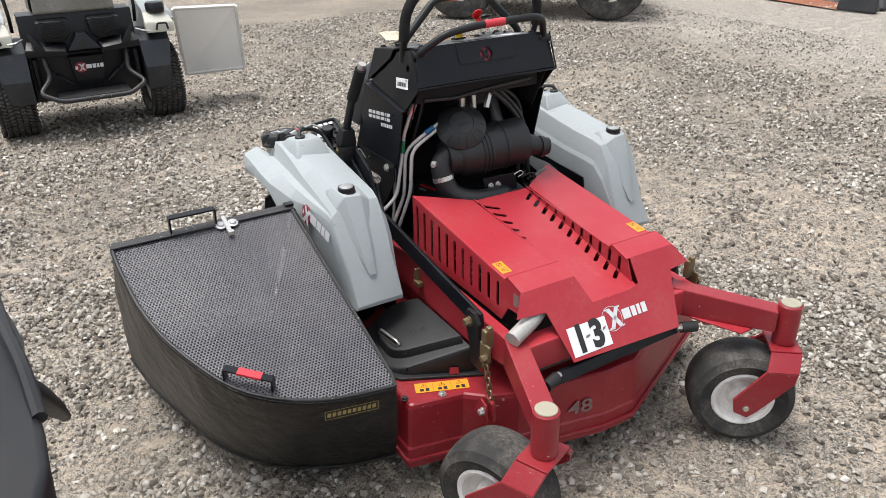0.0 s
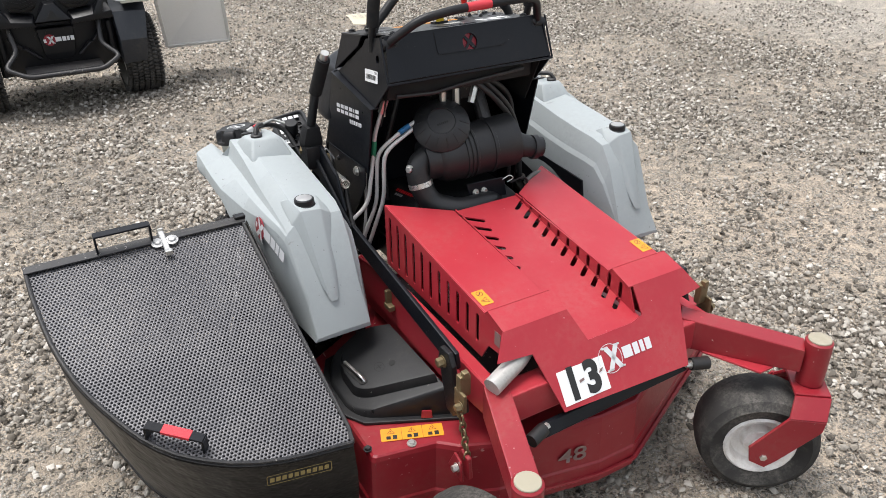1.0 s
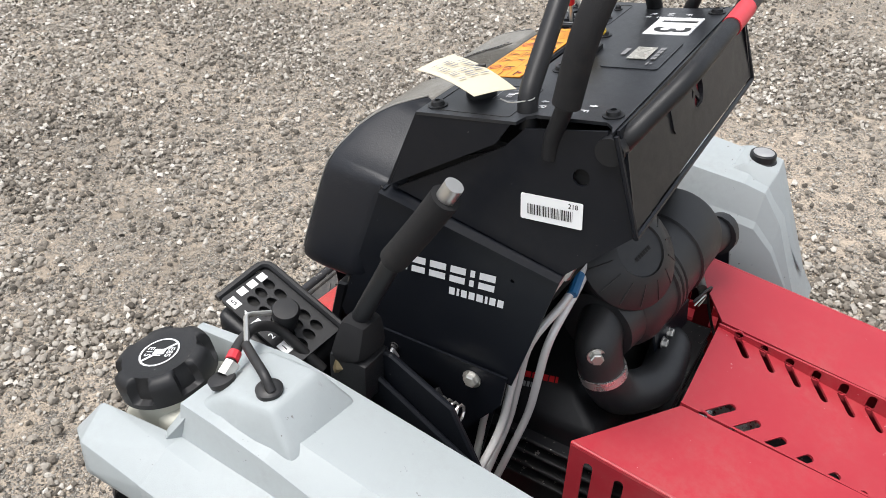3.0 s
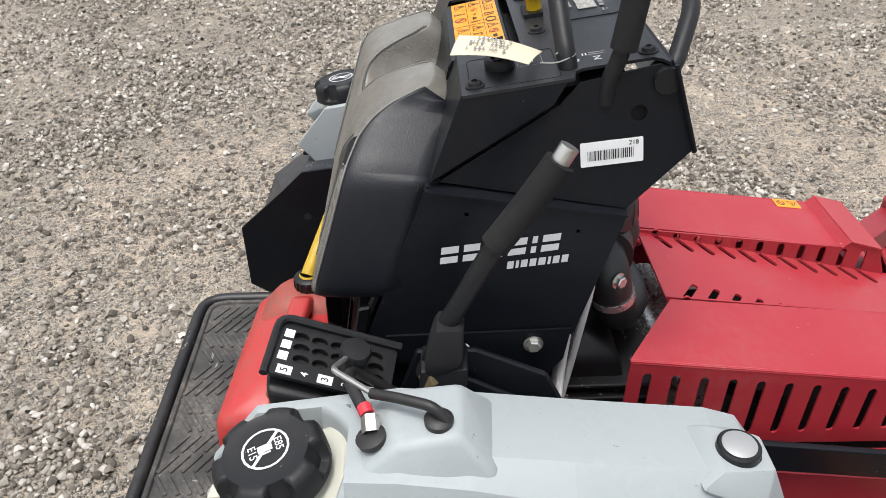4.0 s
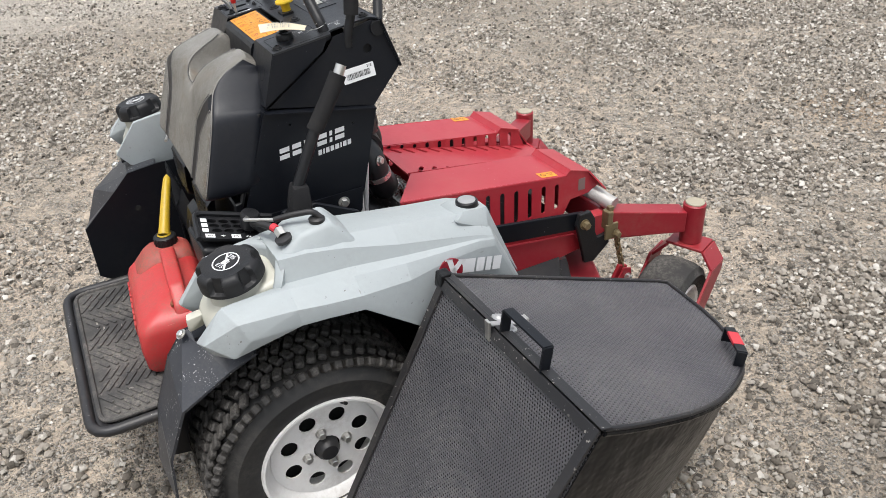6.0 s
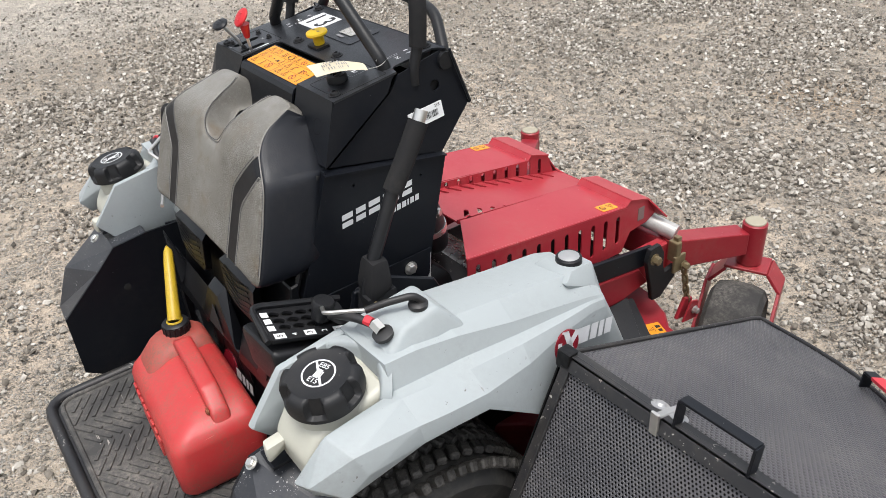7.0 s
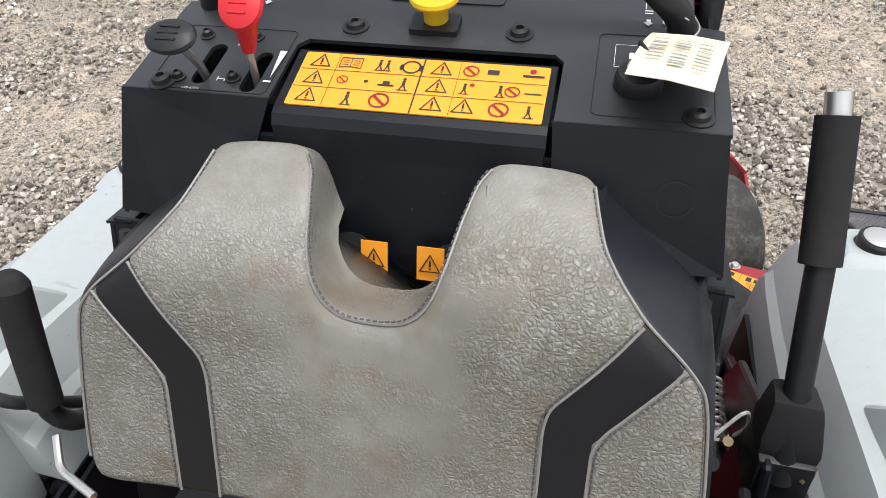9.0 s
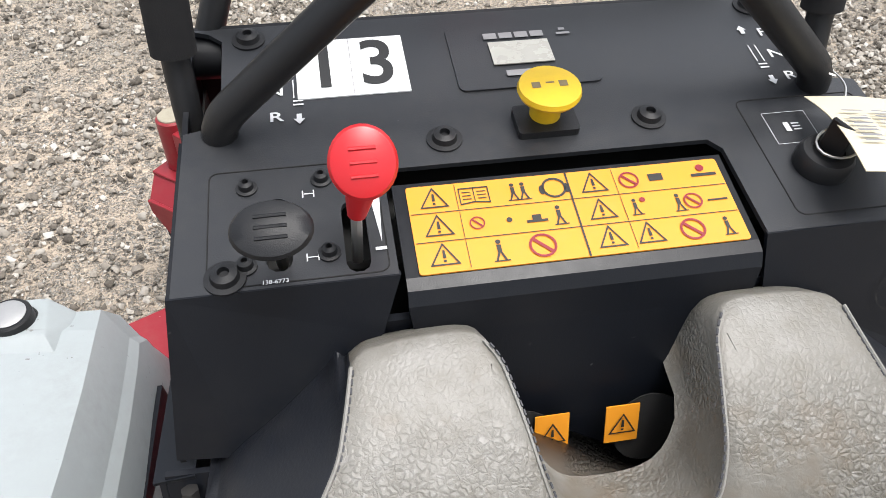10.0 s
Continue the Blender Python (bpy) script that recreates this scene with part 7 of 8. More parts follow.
prof = [(0, 0), (0.060, 0), (0.078, 0.006), (0.080, 0.012), (0.080, 0.085), (0.0835, 0.087), (0.0835, 0.097), (0.080, 0.099), (0.080, 0.150), (0.083, 0.152), (0.083, 0.158), (0.080, 0.160), (0.083, 0.166), (0.083, 0.172), (0.080, 0.174), (0.083, 0.180), (0.083, 0.186), (0.079, 0.188), (0.077, 0.235), (0.070, 0.255), (0.062, 0.262), (0.058, 0.300), (0, 0.302)]
filt = part("air_filter", lathe(prof, along(ax1, axd), 36), AIRBOX, eng, "black ribbed canister air filter", smooth=True)
capc, capn = Vector((0.074, 0.322, 0.872)), Vector((0.34, 0.66, 0.70)).normalized()
part("precleaner_bowl", lathe([(0.060, -0.075), (0.074, -0.030), (0.080, -0.006), (0.083, -0.003), (0.083, 0.004), (0.078, 0.010), (0.052, 0.030), (0.040, 0.034), (0.038, 0.031), (0, 0.031)], along(capc, capn), 40), AIRBOX, filt, smooth=True)
cmx = along(capc, capn)
for k in range(14):
    a = 2 * math.pi * k / 14
    part("bowl_rib", tube([cmx @ Vector((0.0795 * math.cos(a), 0.0795 * math.sin(a), 0.009)), cmx @ Vector((0.066 * math.cos(a), 0.066 * math.sin(a), 0.0195)), cmx @ Vector((0.050 * math.cos(a), 0.050 * math.sin(a), 0.0310))], 0.0011, 5, 0), AIRBOX, filt)
part("cap_bars", flat(bars_for([0.005, 0.004, 0.005, 0.004, 0.004, 0.005], 0.006, 0.0012, 0.0, -0.017, 0.004), cmx @ Matrix.Rotation(radians(200), 4, "Z"), 0.0318), RECESS_SHADE, filt)
part("snorkel", tube([ax1 + Vector((0.03, 0.02, 0.0)), ax1 + Vector((-0.01, 0.05, -0.012)), ax1 + Vector((-0.065, 0.062, -0.020))], (0.040, 0.030), 18, 0.03), AIRBOX, filt, smooth=True)
part("snorkel_lip", tube([ax1 + Vector((-0.030, 0.058, -0.016)), ax1 + Vector((-0.045, 0.060, -0.018))], 0.0365, 18, 0), AIRBOX, filt, smooth=True)
elbow = tube([(0.115, 0.318, 0.790), (0.158, 0.325, 0.768), (0.158, 0.338, 0.715), (0.135, 0.360, 0.655), (0.060, 0.405, 0.632), (-0.045, 0.395, 0.632), (-0.075, 0.370, 0.615)], 0.0345, 20, 0.05)
part("intake_hose", elbow, AIRBOX, eng, "thick black rubber intake hose", smooth=True)
part("hose_clamp", tube([(0.1565, 0.3375, 0.722), (0.1545, 0.3415, 0.708)], 0.0365, 24, 0), SILVER, eng, smooth=True)
part("elbow_bolt", bolt((0.186, 0.335, 0.766), (0.8, 0.5, 0.1), 0.010, 0.010), STEEL, eng)
part("filter_bracket", prism([(0.02, 0.375, 0.695), (-0.10, 0.395, 0.700), (-0.11, 0.400, 0.640), (0.01, 0.385, 0.640)], (0, -0.005, 0), 0.002), BLACK, eng)
for x in (-0.005, -0.035):
    part("bolt", bolt((x, 0.385, 0.668), (0, 1, 0.1), 0.008, 0.008), STEEL, eng)
# hydraulic lines
for pts in (((0.375, 0.222, 0.560), (0.345, 0.229, 0.587), (0.280, 0.238, 0.640), (0.258, 0.250, 0.806), (0.258, 0.263, 0.863), (0.244, 0.302, 0.955)),
            ((0.310, 0.212, 0.480), (0.252, 0.238, 0.637), (0.250, 0.256, 0.804), (0.188, 0.292, 0.868), (0.100, 0.275, 0.895)),
            ((0.290, 0.222, 0.470), (0.240, 0.264, 0.657), (0.240, 0.281, 0.811), (0.150, 0.290, 0.867), (0.060, 0.270, 0.900)),
            ((0.285, 0.190, 0.470), (0.270, 0.200, 0.600), (0.272, 0.215, 0.720), (0.268, 0.225, 0.830))):
    part("hydraulic_line", tube(pts, 0.0062, 10, 0.035), LINE, eng, smooth=True)
for p, q in (((0.248, 0.294, 0.935), (0.241, 0.310, 0.975)), ((0.222, 0.245, 0.905), (0.224, 0.245, 0.95)), ((-0.06, 0.29, 0.96), (-0.04, 0.30, 0.915)), ((0.0, 0.28, 0.96), (0.0, 0.285, 0.90)), ((0.05, 0.29, 0.96), (0.05, 0.29, 0.93))):
    part("fitting_nut", tube([p, q], 0.011, 6, 0), STEEL, eng)
part("blue_sleeve", tube([(0.193, 0.2900, 0.864), (0.160, 0.2855, 0.8765)], 0.0078, 10, 0), BLUE, eng)
part("green_sleeve", tube([(0.2585, 0.2487, 0.795), (0.2580, 0.2585, 0.842)], 0.0075, 10, 0), GREEN, eng)
part("valve_block", merge(box((-0.03, 0.20, 0.96), (0.16, 0.12, 0.09), 0.006), tube([(-0.09, 0.25, 0.93), (-0.09, 0.30, 0.85)], 0.022, 14, 0)), BLACK_WORN, eng)
part("cross_rod", tube([(0.22, 0.335, 0.985), (0.10, 0.33, 0.975), (0.0, 0.325, 0.985), (-0.20, 0.330, 1.000)], 0.006, 8, 0.02), HOSE, eng, smooth=True)
for k, pts in enumerate((((-0.05, 0.30, 0.98), (-0.10, 0.33, 0.93), (-0.19, 0.30, 0.84), (-0.20, 0.27, 0.62)), ((-0.08, 0.29, 0.98), (-0.16, 0.31, 0.90), (-0.225, 0.28, 0.80), (-0.235, 0.29, 0.62)), ((0.03, 0.27, 0.98), (-0.12, 0.28, 0.97), (-0.21, 0.26, 0.90), (-0.24, 0.25, 0.66)),
                          ((0.13, 0.18, 0.98), (0.16, 0.20, 0.90), (0.20, 0.18, 0.75), (0.20, 0.2, 0.62)), ((0.31, 0.14, 0.70), (0.33, 0.20, 0.63), (0.34, 0.26, 0.57)), ((0.315, 0.05, 0.74), (0.345, 0.14, 0.66), (0.335, 0.20, 0.58)))):
    part("black_hose", tube(pts, 0.0085, 10, 0.05), HOSE, eng, smooth=True)
part("loose_wire", tube([(-0.12, 0.40, 0.68), (-0.16, 0.42, 0.70), (-0.18, 0.41, 0.66), (-0.20, 0.43, 0.58), (-0.18, 0.45, 0.56)], 0.0028, 6, 0.03), HOSE, eng)
part("wire_clip", tube([(-0.085, 0.408, 0.700), (-0.105, 0.418, 0.715), (-0.120, 0.418, 0.700), (-0.10, 0.412, 0.690)], 0.0016, 5, 0.01), STEEL, eng)
part("loose_wire", tube([(0.315, 0.08, 0.74), (0.345, 0.09, 0.79), (0.355, 0.10, 0.745), (0.350, 0.12, 0.70)], 0.0022, 6, 0.03), PRINT_W, eng)
part("tan_strap", tube([(0.330, 0.07, 0.755), (0.338, 0.11, 0.70), (0.348, 0.17, 0.63)], 0.0055, 8, 0.03), BRASS, eng)
part("left_tube", tube([(-0.18, 0.40, 0.67), (-0.22, 0.38, 0.675), (-0.28, 0.36, 0.665)], 0.0085, 10, 0.03), DULL, eng, smooth=True)
part("left_tube", tube([(-0.18, 0.41, 0.645), (-0.22, 0.39, 0.65), (-0.28, 0.37, 0.64)], 0.0085, 10, 0.03), DULL, eng, smooth=True)
part("bulkhead", box((0, 0.10, 0.58), (0.54, 0.02, 0.36), 0.002), BLACK, eng)

# ---- paper tag tied to the rear bar ----
tag = thing("paper_tag", "cream handwritten paper tag tied to the bar", "tag")
bm = bmesh.new()
A, B, C, D = Vector((0.257, 0.163, 1.150)), Vector((0.197, 0.188, 1.143)), Vector((0.176, 0.084, 1.158)), Vector((0.239, 0.070, 1.156))
n = 8
rows = []
for i in range(n + 1):
    t = i / n
    lift = Vector((0, 0, 0.006 * math.sin(math.pi * t)))
    p, q = B.lerp(C, t) + lift, A.lerp(D, t) + lift * 0.8
    rows.append([bm.verts.new(p), bm.verts.new(p.lerp(q, 0.5) + Vector((0, 0, 0.002))), bm.verts.new(q)])
for a, b in zip(rows, rows[1:]):
    for k in range(2):
        bm.faces.new((a[k], a[k + 1], b[k + 1], b[k]))
r = bmesh.ops.extrude_face_region(bm, geom=bm.faces[:])
bmesh.ops.translate(bm, vec=(0, 0, -0.0006), verts=[v for v in r["geom"] if isinstance(v, bmesh.types.BMVert)])
part("card", bm, PAPER, tag, smooth=True)
wr = bmesh.new()
rnd = random.Random(9)
for row, (v0, v1) in enumerate(((0.12, 0.34), (0.40, 0.62), (0.68, 0.88))):
    u = 0.34
    while u < 0.82:
        w = rnd.uniform(0.03, 0.07)
        pts = []
        for uu, vv in ((u, v0), (u + w * 0.4, v0 + 0.02), (u + w * 0.4, v1), (u, v1 - 0.03)):
            lift = 0.006 * math.sin(math.pi * uu)
            p, q = B.lerp(C, uu) + Vector((0, 0, lift)), A.lerp(D, uu) + Vector((0, 0, lift * 0.8))
            pts.append(p.lerp(q, vv) + Vector((0, 0, 0.0028 + 0.002 * (1 - abs(2 * vv - 1)))))
        if rnd.random() < 0.75:
            wr.faces.new([wr.verts.new(p) for p in pts])
        u += w
tagged(part("handwriting", wr, GREYPRINT, tag), kind="stuff")
part("string", tube([(0.227, 0.182, 1.140), (0.238, 0.20, 1.143), (0.226, 0.228, 1.150), (0.212, 0.214, 1.152), (0.226, 0.200, 1.150)], 0.0009, 5, 0.01), STEEL, tag)


# ---- grass catcher ----
catcher = thing("grass_catcher", "black perforated steel grass catcher with latch and handles, beside the deck", "grass catcher")


def cz(y):
    return 0.702 - (y - 0.265) * 0.40


edge_xy = [(1.193, 0.272), (1.193, 0.333), (1.180, 0.480), (1.152, 0.590), (1.113, 0.674), (1.060, 0.765), (1.007, 0.823), (0.913, 0.881), (0.809, 0.914), (0.658, 0.932)]
crv = filleted([(x, y, cz(y)) for x, y in edge_xy], 0.05, 2)
top_out = [(p.x, p.y) for p in crv] + [(0.652, 0.90), (0.668, 0.265)]
CS = math.sqrt(1 + 0.4 ** 2)
CM = frame_of((0, 0, cz(0)), (1, 0, 0), (0, 1, -0.40))
uv = [(x, y * CS) for x, y in top_out]
me = perforated(in_poly(uv), 0.64, 1.21, 0.25 * CS, 0.95 * CS, 0.0090, 0.0055, 0.0016, CM)
me.materials.append(PERF)
me.name = "perforated_top"
topo = new("perforated_top", me)
topo.parent = catcher
tagged(topo, "dusty perforated steel top sheet")
edge3 = [Vector((x, y, cz(y))) for x, y in top_out]
rim = filleted([(p.x, p.y, p.z + 0.003) for p in edge3] + [(edge3[0].x, edge3[0].y, edge3[0].z + 0.003)], 0.004, 2)
part("top_rim", tube(rim, 0.0048, 8, 0), BLACK_WORN, catcher, smooth=True)
bot_xy = [(1.181, -0.115), (1.150, 0.120), (1.097, 0.321), (1.060, 0.470), (1.011, 0.571), (0.945, 0.665), (0.861, 0.728), (0.740, 0.790), (0.615, 0.817)]
bot = filleted([(x, y, 0.10) for x, y in bot_xy], 0.05, 2)


def resample(pts, n):
    d = [0.0]
    for a, b in zip(pts, pts[1:]):
        d.append(d[-1] + (b - a).length)
    out = []
    for k in range(n):
        t = d[-1] * k / (n - 1)
        i = max(j for j in range(len(d)) if d[j] <= t + 1e-9)
        i = min(i, len(pts) - 2)
        f = (t - d[i]) / max(1e-9, d[i + 1] - d[i])
        out.append(pts[i].lerp(pts[i + 1], min(1, f)))
    return out


N = 72
tu, bo = resample([Vector(p) for p in crv], N), resample(bot, N)
wall = bmesh.new()
rows = []
for a, b in zip(tu, bo):
    col = []
    for k in range(13):
        t = k / 12
        p = a.lerp(b, t)
        c = Vector((0.75, 0.35, p.z))
        p += (p - c).normalized() * 0.010 * math.sin(math.pi * t) + Vector((0, 0, 0))
        p += (p - c).normalized() * (0.007 * noise.noise(p * 6) + 0.004 * abs(noise.noise(p * 13))) * math.sin(math.pi * min(1, t * 1.2 + 0.02))
        col.append(wall.verts.new(p))
    rows.append(col)
for a, b in zip(rows, rows[1:]):
    for k in range(12):
        wall.faces.new((a[k], b[k], b[k + 1], a[k + 1]))
r = bmesh.ops.extrude_face_region(wall, geom=wall.faces[:])
for v in r["geom"]:
    if isinstance(v, bmesh.types.BMVert):
        v.co += (Vector((0.75, 0.35, v.co.z)) - v.co).normalized() * 0.003
part("curved_wall", wall, CATCH, catcher, "scuffed black sheet-steel wall", smooth=True)
part("wall_hem", tube([p + Vector((0, 0, -0.006)) for p in tu], 0.006, 8, 0), CATCH, catcher, smooth=True)
part("bottom_hem", tube(bo, 0.006, 8, 0), CATCH, catcher, smooth=True)
# sloping rear screen in its frame
Q0, Q1, Q2, Q3 = Vector((0.668, 0.262, 0.700)), Vector((1.193, 0.268, 0.700)), Vector((1.181, -0.120, 0.105)), Vector((0.690, -0.075, 0.105))
RM = frame_of(Q1, Q0 - Q1, Q3 - Q1)
loc = [RM.inverted() @ q for q in (Q1, Q0, Q3, Q2)]
poly = [(q.x, q.y) for q in loc]
me = perforated(in_poly(poly), min(p[0] for p in poly), max(p[0] for p in poly), min(p[1] for p in poly), max(p[1] for p in poly), 0.0072, 0.0046, 0.0014, RM)
me.materials.append(PERF)
me.name = "rear_screen"
rs = new("rear_screen", me)
rs.parent = catcher
tagged(rs, "dusty perforated steel rear screen")
nrm = (Q0 - Q1).cross(Q3 - Q1).normalized()
if nrm.y > 0:
    nrm = -nrm
for a, b, w in ((Q0, Q1, 0.022), (Q1, Q2, 0.020), (Q2, Q3, 0.022), (Q3, Q0, 0.020)):
    d = (b - a).normalized()
    inw = nrm.cross(d)
    mid = (Q0 + Q1 + Q2 + Q3) / 4
    if (mid - a).dot(inw) < 0:
        inw = -inw
    part("screen_frame", prism([a + nrm * 0.002, b + nrm * 0.002, b + inw * w + nrm * 0.002, a + inw * w + nrm * 0.002], nrm * 0.006, 0.001), BLACK_WORN, catcher)
part("top_angle", prism([(0.660, 0.256, 0.708), (1.198, 0.262, 0.708), (1.198, 0.286, 0.701), (0.660, 0.284, 0.701)], (0, 0, 0.003), 0.0008), BLACK_WORN, catcher)
part("inner_wall", prism([(0.655, 0.265, 0.695), (0.652, 0.90, 0.435), (0.640, 0.80, 0.11), (0.685, -0.06, 0.11)], (-0.003, 0, 0)), CATCH, catcher)
part("floor_pan", prism([(p.x, p.y, 0.101) for p in bo[::6]] + [(bo[-1].x, bo[-1].y, 0.101), (0.63, 0.80, 0.101), (0.66, -0.09, 0.101), (1.18, -0.125, 0.101)], (0, 0, 0.004)), CATCH, catcher)
part("corner_post", hull([(0.655, 0.250, 0.715), (0.685, 0.250, 0.715), (0.655, 0.275, 0.715), (0.685, 0.275, 0.715), (0.655, 0.245, 0.68), (0.685, 0.245, 0.68), (0.665, 0.27, 0.68)], 0.003), CATCH, catcher)


def loop_handle(a, b, h, name, label):
    d = (b - a).normalized()
    up = Vector((0, 0.15, 1)).normalized()
    wide = d.cross(up).normalized() * 0.011
    out = None
    for p, q in ((a, a + up * h), (a + up * h, b + up * h), (b + up * h, b)):
        dd = (q - p).normalized()
        th = dd.cross(wide).normalized() * 0.0025
        pc = prism([p - wide - th, p + wide - th, p + wide + th, p - wide + th], (q - p) * 1.0, 0.0006)
        out = merge(out, pc) if out else pc
    return part(name, out, BLACK, catcher, label)


loop_handle(Vector((0.900, 0.268, 0.704)), Vector((1.030, 0.268, 0.704)), 0.052, "lift_handle", "black flat-bar lift handle")
h2 = loop_handle(Vector((0.948, 0.835, cz(0.835) + 0.004)), Vector((1.045, 0.765, cz(0.765) + 0.004)), 0.036, "front_handle", "black flat-bar handle with red tape")
ta, tb = Vector((0.948, 0.835, cz(0.835) + 0.004)), Vector((1.045, 0.765, cz(0.765) + 0.004))
tape_up = Vector((0, 0.15, 1)).normalized()
td = (tb - ta).normalized()
tw, tt = td.cross(tape_up).normalized() * 0.0118, tape_up * 0.0036
tp = ta.lerp(tb, 0.22) + tape_up * 0.036
part("red_tape", prism([tp - tw - tt, tp + tw - tt, tp + tw + tt, tp - tw + tt], (tb - ta) * 0.50, 0.0006), REDTAPE, h2)
for s in (1, -1):
    part("latch_plate", lathe([(0, 0), (0.016, 0), (0.016, 0.003), (0.010, 0.004), (0.007, 0.008), (0, 0.009)], along((0.872 + s * 0.018, 0.285, 0.700), (0, 0.37, 1)), 18), BRIGHT, catcher, smooth=True)
part("latch_tongue", prism([(0.866, 0.246, 0.712), (0.880, 0.246, 0.712), (0.880, 0.330, 0.685), (0.866, 0.330, 0.685)], (0, 0, 0.006), 0.002), BRIGHT, catcher, "dull steel toggle latch")
part("latch_hook", box((0.873, 0.330, 0.692), (0.018, 0.016, 0.014), 0.003), STEEL, catcher)
part("latch_lever", box((0.873, 0.248, 0.700), (0.016, 0.006, 0.045), 0.002), STEEL, catcher)
# faded yellow word strip on the wall, as bars
wm1, wm2 = Vector((0.712, 0.936, 0.402)), Vector((0.848, 0.914, 0.406))
WM = frame_of(wm2, wm1 - wm2, (0.0, 0, 1))
o = rect2(-0.004, -0.006, 0.136, 0.020, 0.004)
i2 = rect2(-0.0025, -0.0045, 0.1345, 0.0185, 0.003)
wp = [[o[k - 1], o[k], i2[k], i2[k - 1]] for k in range(len(o))] + bars_for([0.0094] * 10, 0.012, 0.0036, 0.1, 0.002, 0.001)
part("faded_word_strip", flat(wp, WM, 0.0085), GOLD, catcher)

# ---- fuel can on the platform ----
can = thing("fuel_can", "faded red plastic fuel can with yellow spout on the platform", "fuel can")
KM = Matrix.Translation((0.003, -0.214, 0.3455)) @ Matrix.Rotation(radians(-4), 4, "Z")


def moulded(levels, n=7):
    """A blow-moulded hollow: rounded rectangles (z, x0, x1, y0, y1, corner) skinned one above the other."""
    bm = bmesh.new()
    rings = [[bm.verts.new((x, y, z)) for x, y in rect2(x0, y0, x1, y1, r, n)] for z, x0, x1, y0, y1, r in levels]
    for p, q in zip(rings, rings[1:]):
        for k in range(len(p)):
            bm.faces.new((p[k - 1], p[k], q[k], q[k - 1]))
    bm.faces.new(rings[0][::-1])
    bm.faces.new(rings[-1])
    return moved(bm, KM)


part("body", moulded([(0.001, -0.138, 0.190, -0.104, 0.060, 0.022), (0.006, -0.148, 0.202, -0.113, 0.068, 0.026), (0.018, -0.154, 0.209, -0.119, 0.074, 0.028),
                           (0.070, -0.155, 0.210, -0.122, 0.075, 0.028), (0.118, -0.155, 0.206, -0.119, 0.074, 0.028), (0.134, -0.154, 0.201, -0.112, 0.072, 0.028), (0.148, -0.152, 0.187, -0.096, 0.068, 0.028),
                           (0.160, -0.149, 0.164, -0.072, 0.062, 0.026), (0.169, -0.144, 0.134, -0.050, 0.054, 0.022), (0.173, -0.134, 0.096, -0.034, 0.040, 0.016)]), CANRED, can, "faded dusty red plastic body", smooth=True, sharp=60)
part("shoulder", moulded([(0.118, -0.153, -0.030, -0.104, 0.070, 0.030), (0.156, -0.151, -0.040, -0.090, 0.066, 0.030), (0.182, -0.149, -0.056, -0.066, 0.058, 0.028), (0.193, -0.143, -0.076, -0.052, 0.046, 0.024)]), CANDIRT, can, "dust-stained shoulder round the spout", smooth=True, sharp=60)
grip_side = [(-0.098, 0.160), (-0.084, 0.194), (-0.052, 0.213), (0.040, 0.213), (0.124, 0.202), (0.174, 0.168), (0.203, 0.118), (0.207, 0.078), (0.165, 0.078), (0.154, 0.126), (0.120, 0.162), (0.056, 0.182), (-0.020, 0.186), (-0.056, 0.172)]
grip = prism([(x, -0.022, z) for x, z in grip_side], (0, 0.040, 0), 0.010, 3)
part("handle", moved(grip, KM), CANRED, can, "moulded red carrying handle", smooth=True, sharp=50)
part("handle_screw", bolt(KM @ Vector((0.160, -0.0225, 0.168)), KM.to_3x3() @ Vector((0.1, -1, 0.1)), 0.006, 0.003), RUST, can)
cpm = KM @ Matrix.Translation((-0.120, 0.002, 0.187)) @ Matrix.Diagonal((0.96, 0.96, 1.0, 1))
cap = lathe([(0.026, 0.0), (0.026, 0.004), (0.031, 0.005), (0.031, 0.028), (0.027, 0.031), (0.014, 0.032), (0, 0.032)], None, 24)
cp = part("collar", moved(cap, cpm), PLASTIC, can, "black ribbed screw collar", smooth=True)
for k in range(16):
    a = 2 * math.pi * k / 16
    part("grip_rib", moved(box((0.0315, 0, 0.016), (0.003, 0.005, 0.020), 0.0008, 1), cpm @ Matrix.Rotation(a, 4, "Z")), PLASTIC, cp)
part("spout", moved(tube([(0, 0, 0.030), (-0.016, 0.006, 0.046), (-0.058, 0.022, 0.082), (-0.108, 0.040, 0.120), (-0.136, 0.050, 0.136), (-0.152, 0.056, 0.134)], (0.0165, 0.0100), 16, 0.03), cpm), SPOUT, can, "dirty yellow plastic spout", smooth=True)
part("spout_ring", moved(lathe([(0.0185, 0.030), (0.0200, 0.033), (0.0175, 0.037)], None, 16), cpm), SPOUT, can, smooth=True)
for k in range(8):
    part("embossed_bar", moved(box((-0.098 + k * 0.029, -0.122, 0.088), (0.021, 0.006, 0.040), 0.002, 1), KM), CANRED, can)
part("embossed_panel", moved(box((0.0, -0.122, 0.040), (0.16, 0.005, 0.018), 0.002, 1), KM), CANRED, can)

# ---- second mower, seen from behind ----
m2 = thing("stand_on_mower", "grey and black stand-on mower parked with its back to the yard", "lawn mower")
M2 = Matrix.Translation((0.79, -3.70, 0)) @ Matrix.Rotation(radians(180), 4, "Z")


def p2(name, bm, mat, parent=None, label="", smooth=False, sharp=38):
    return part(name, moved(bm, M2), mat, parent or m2, label, smooth, sharp)


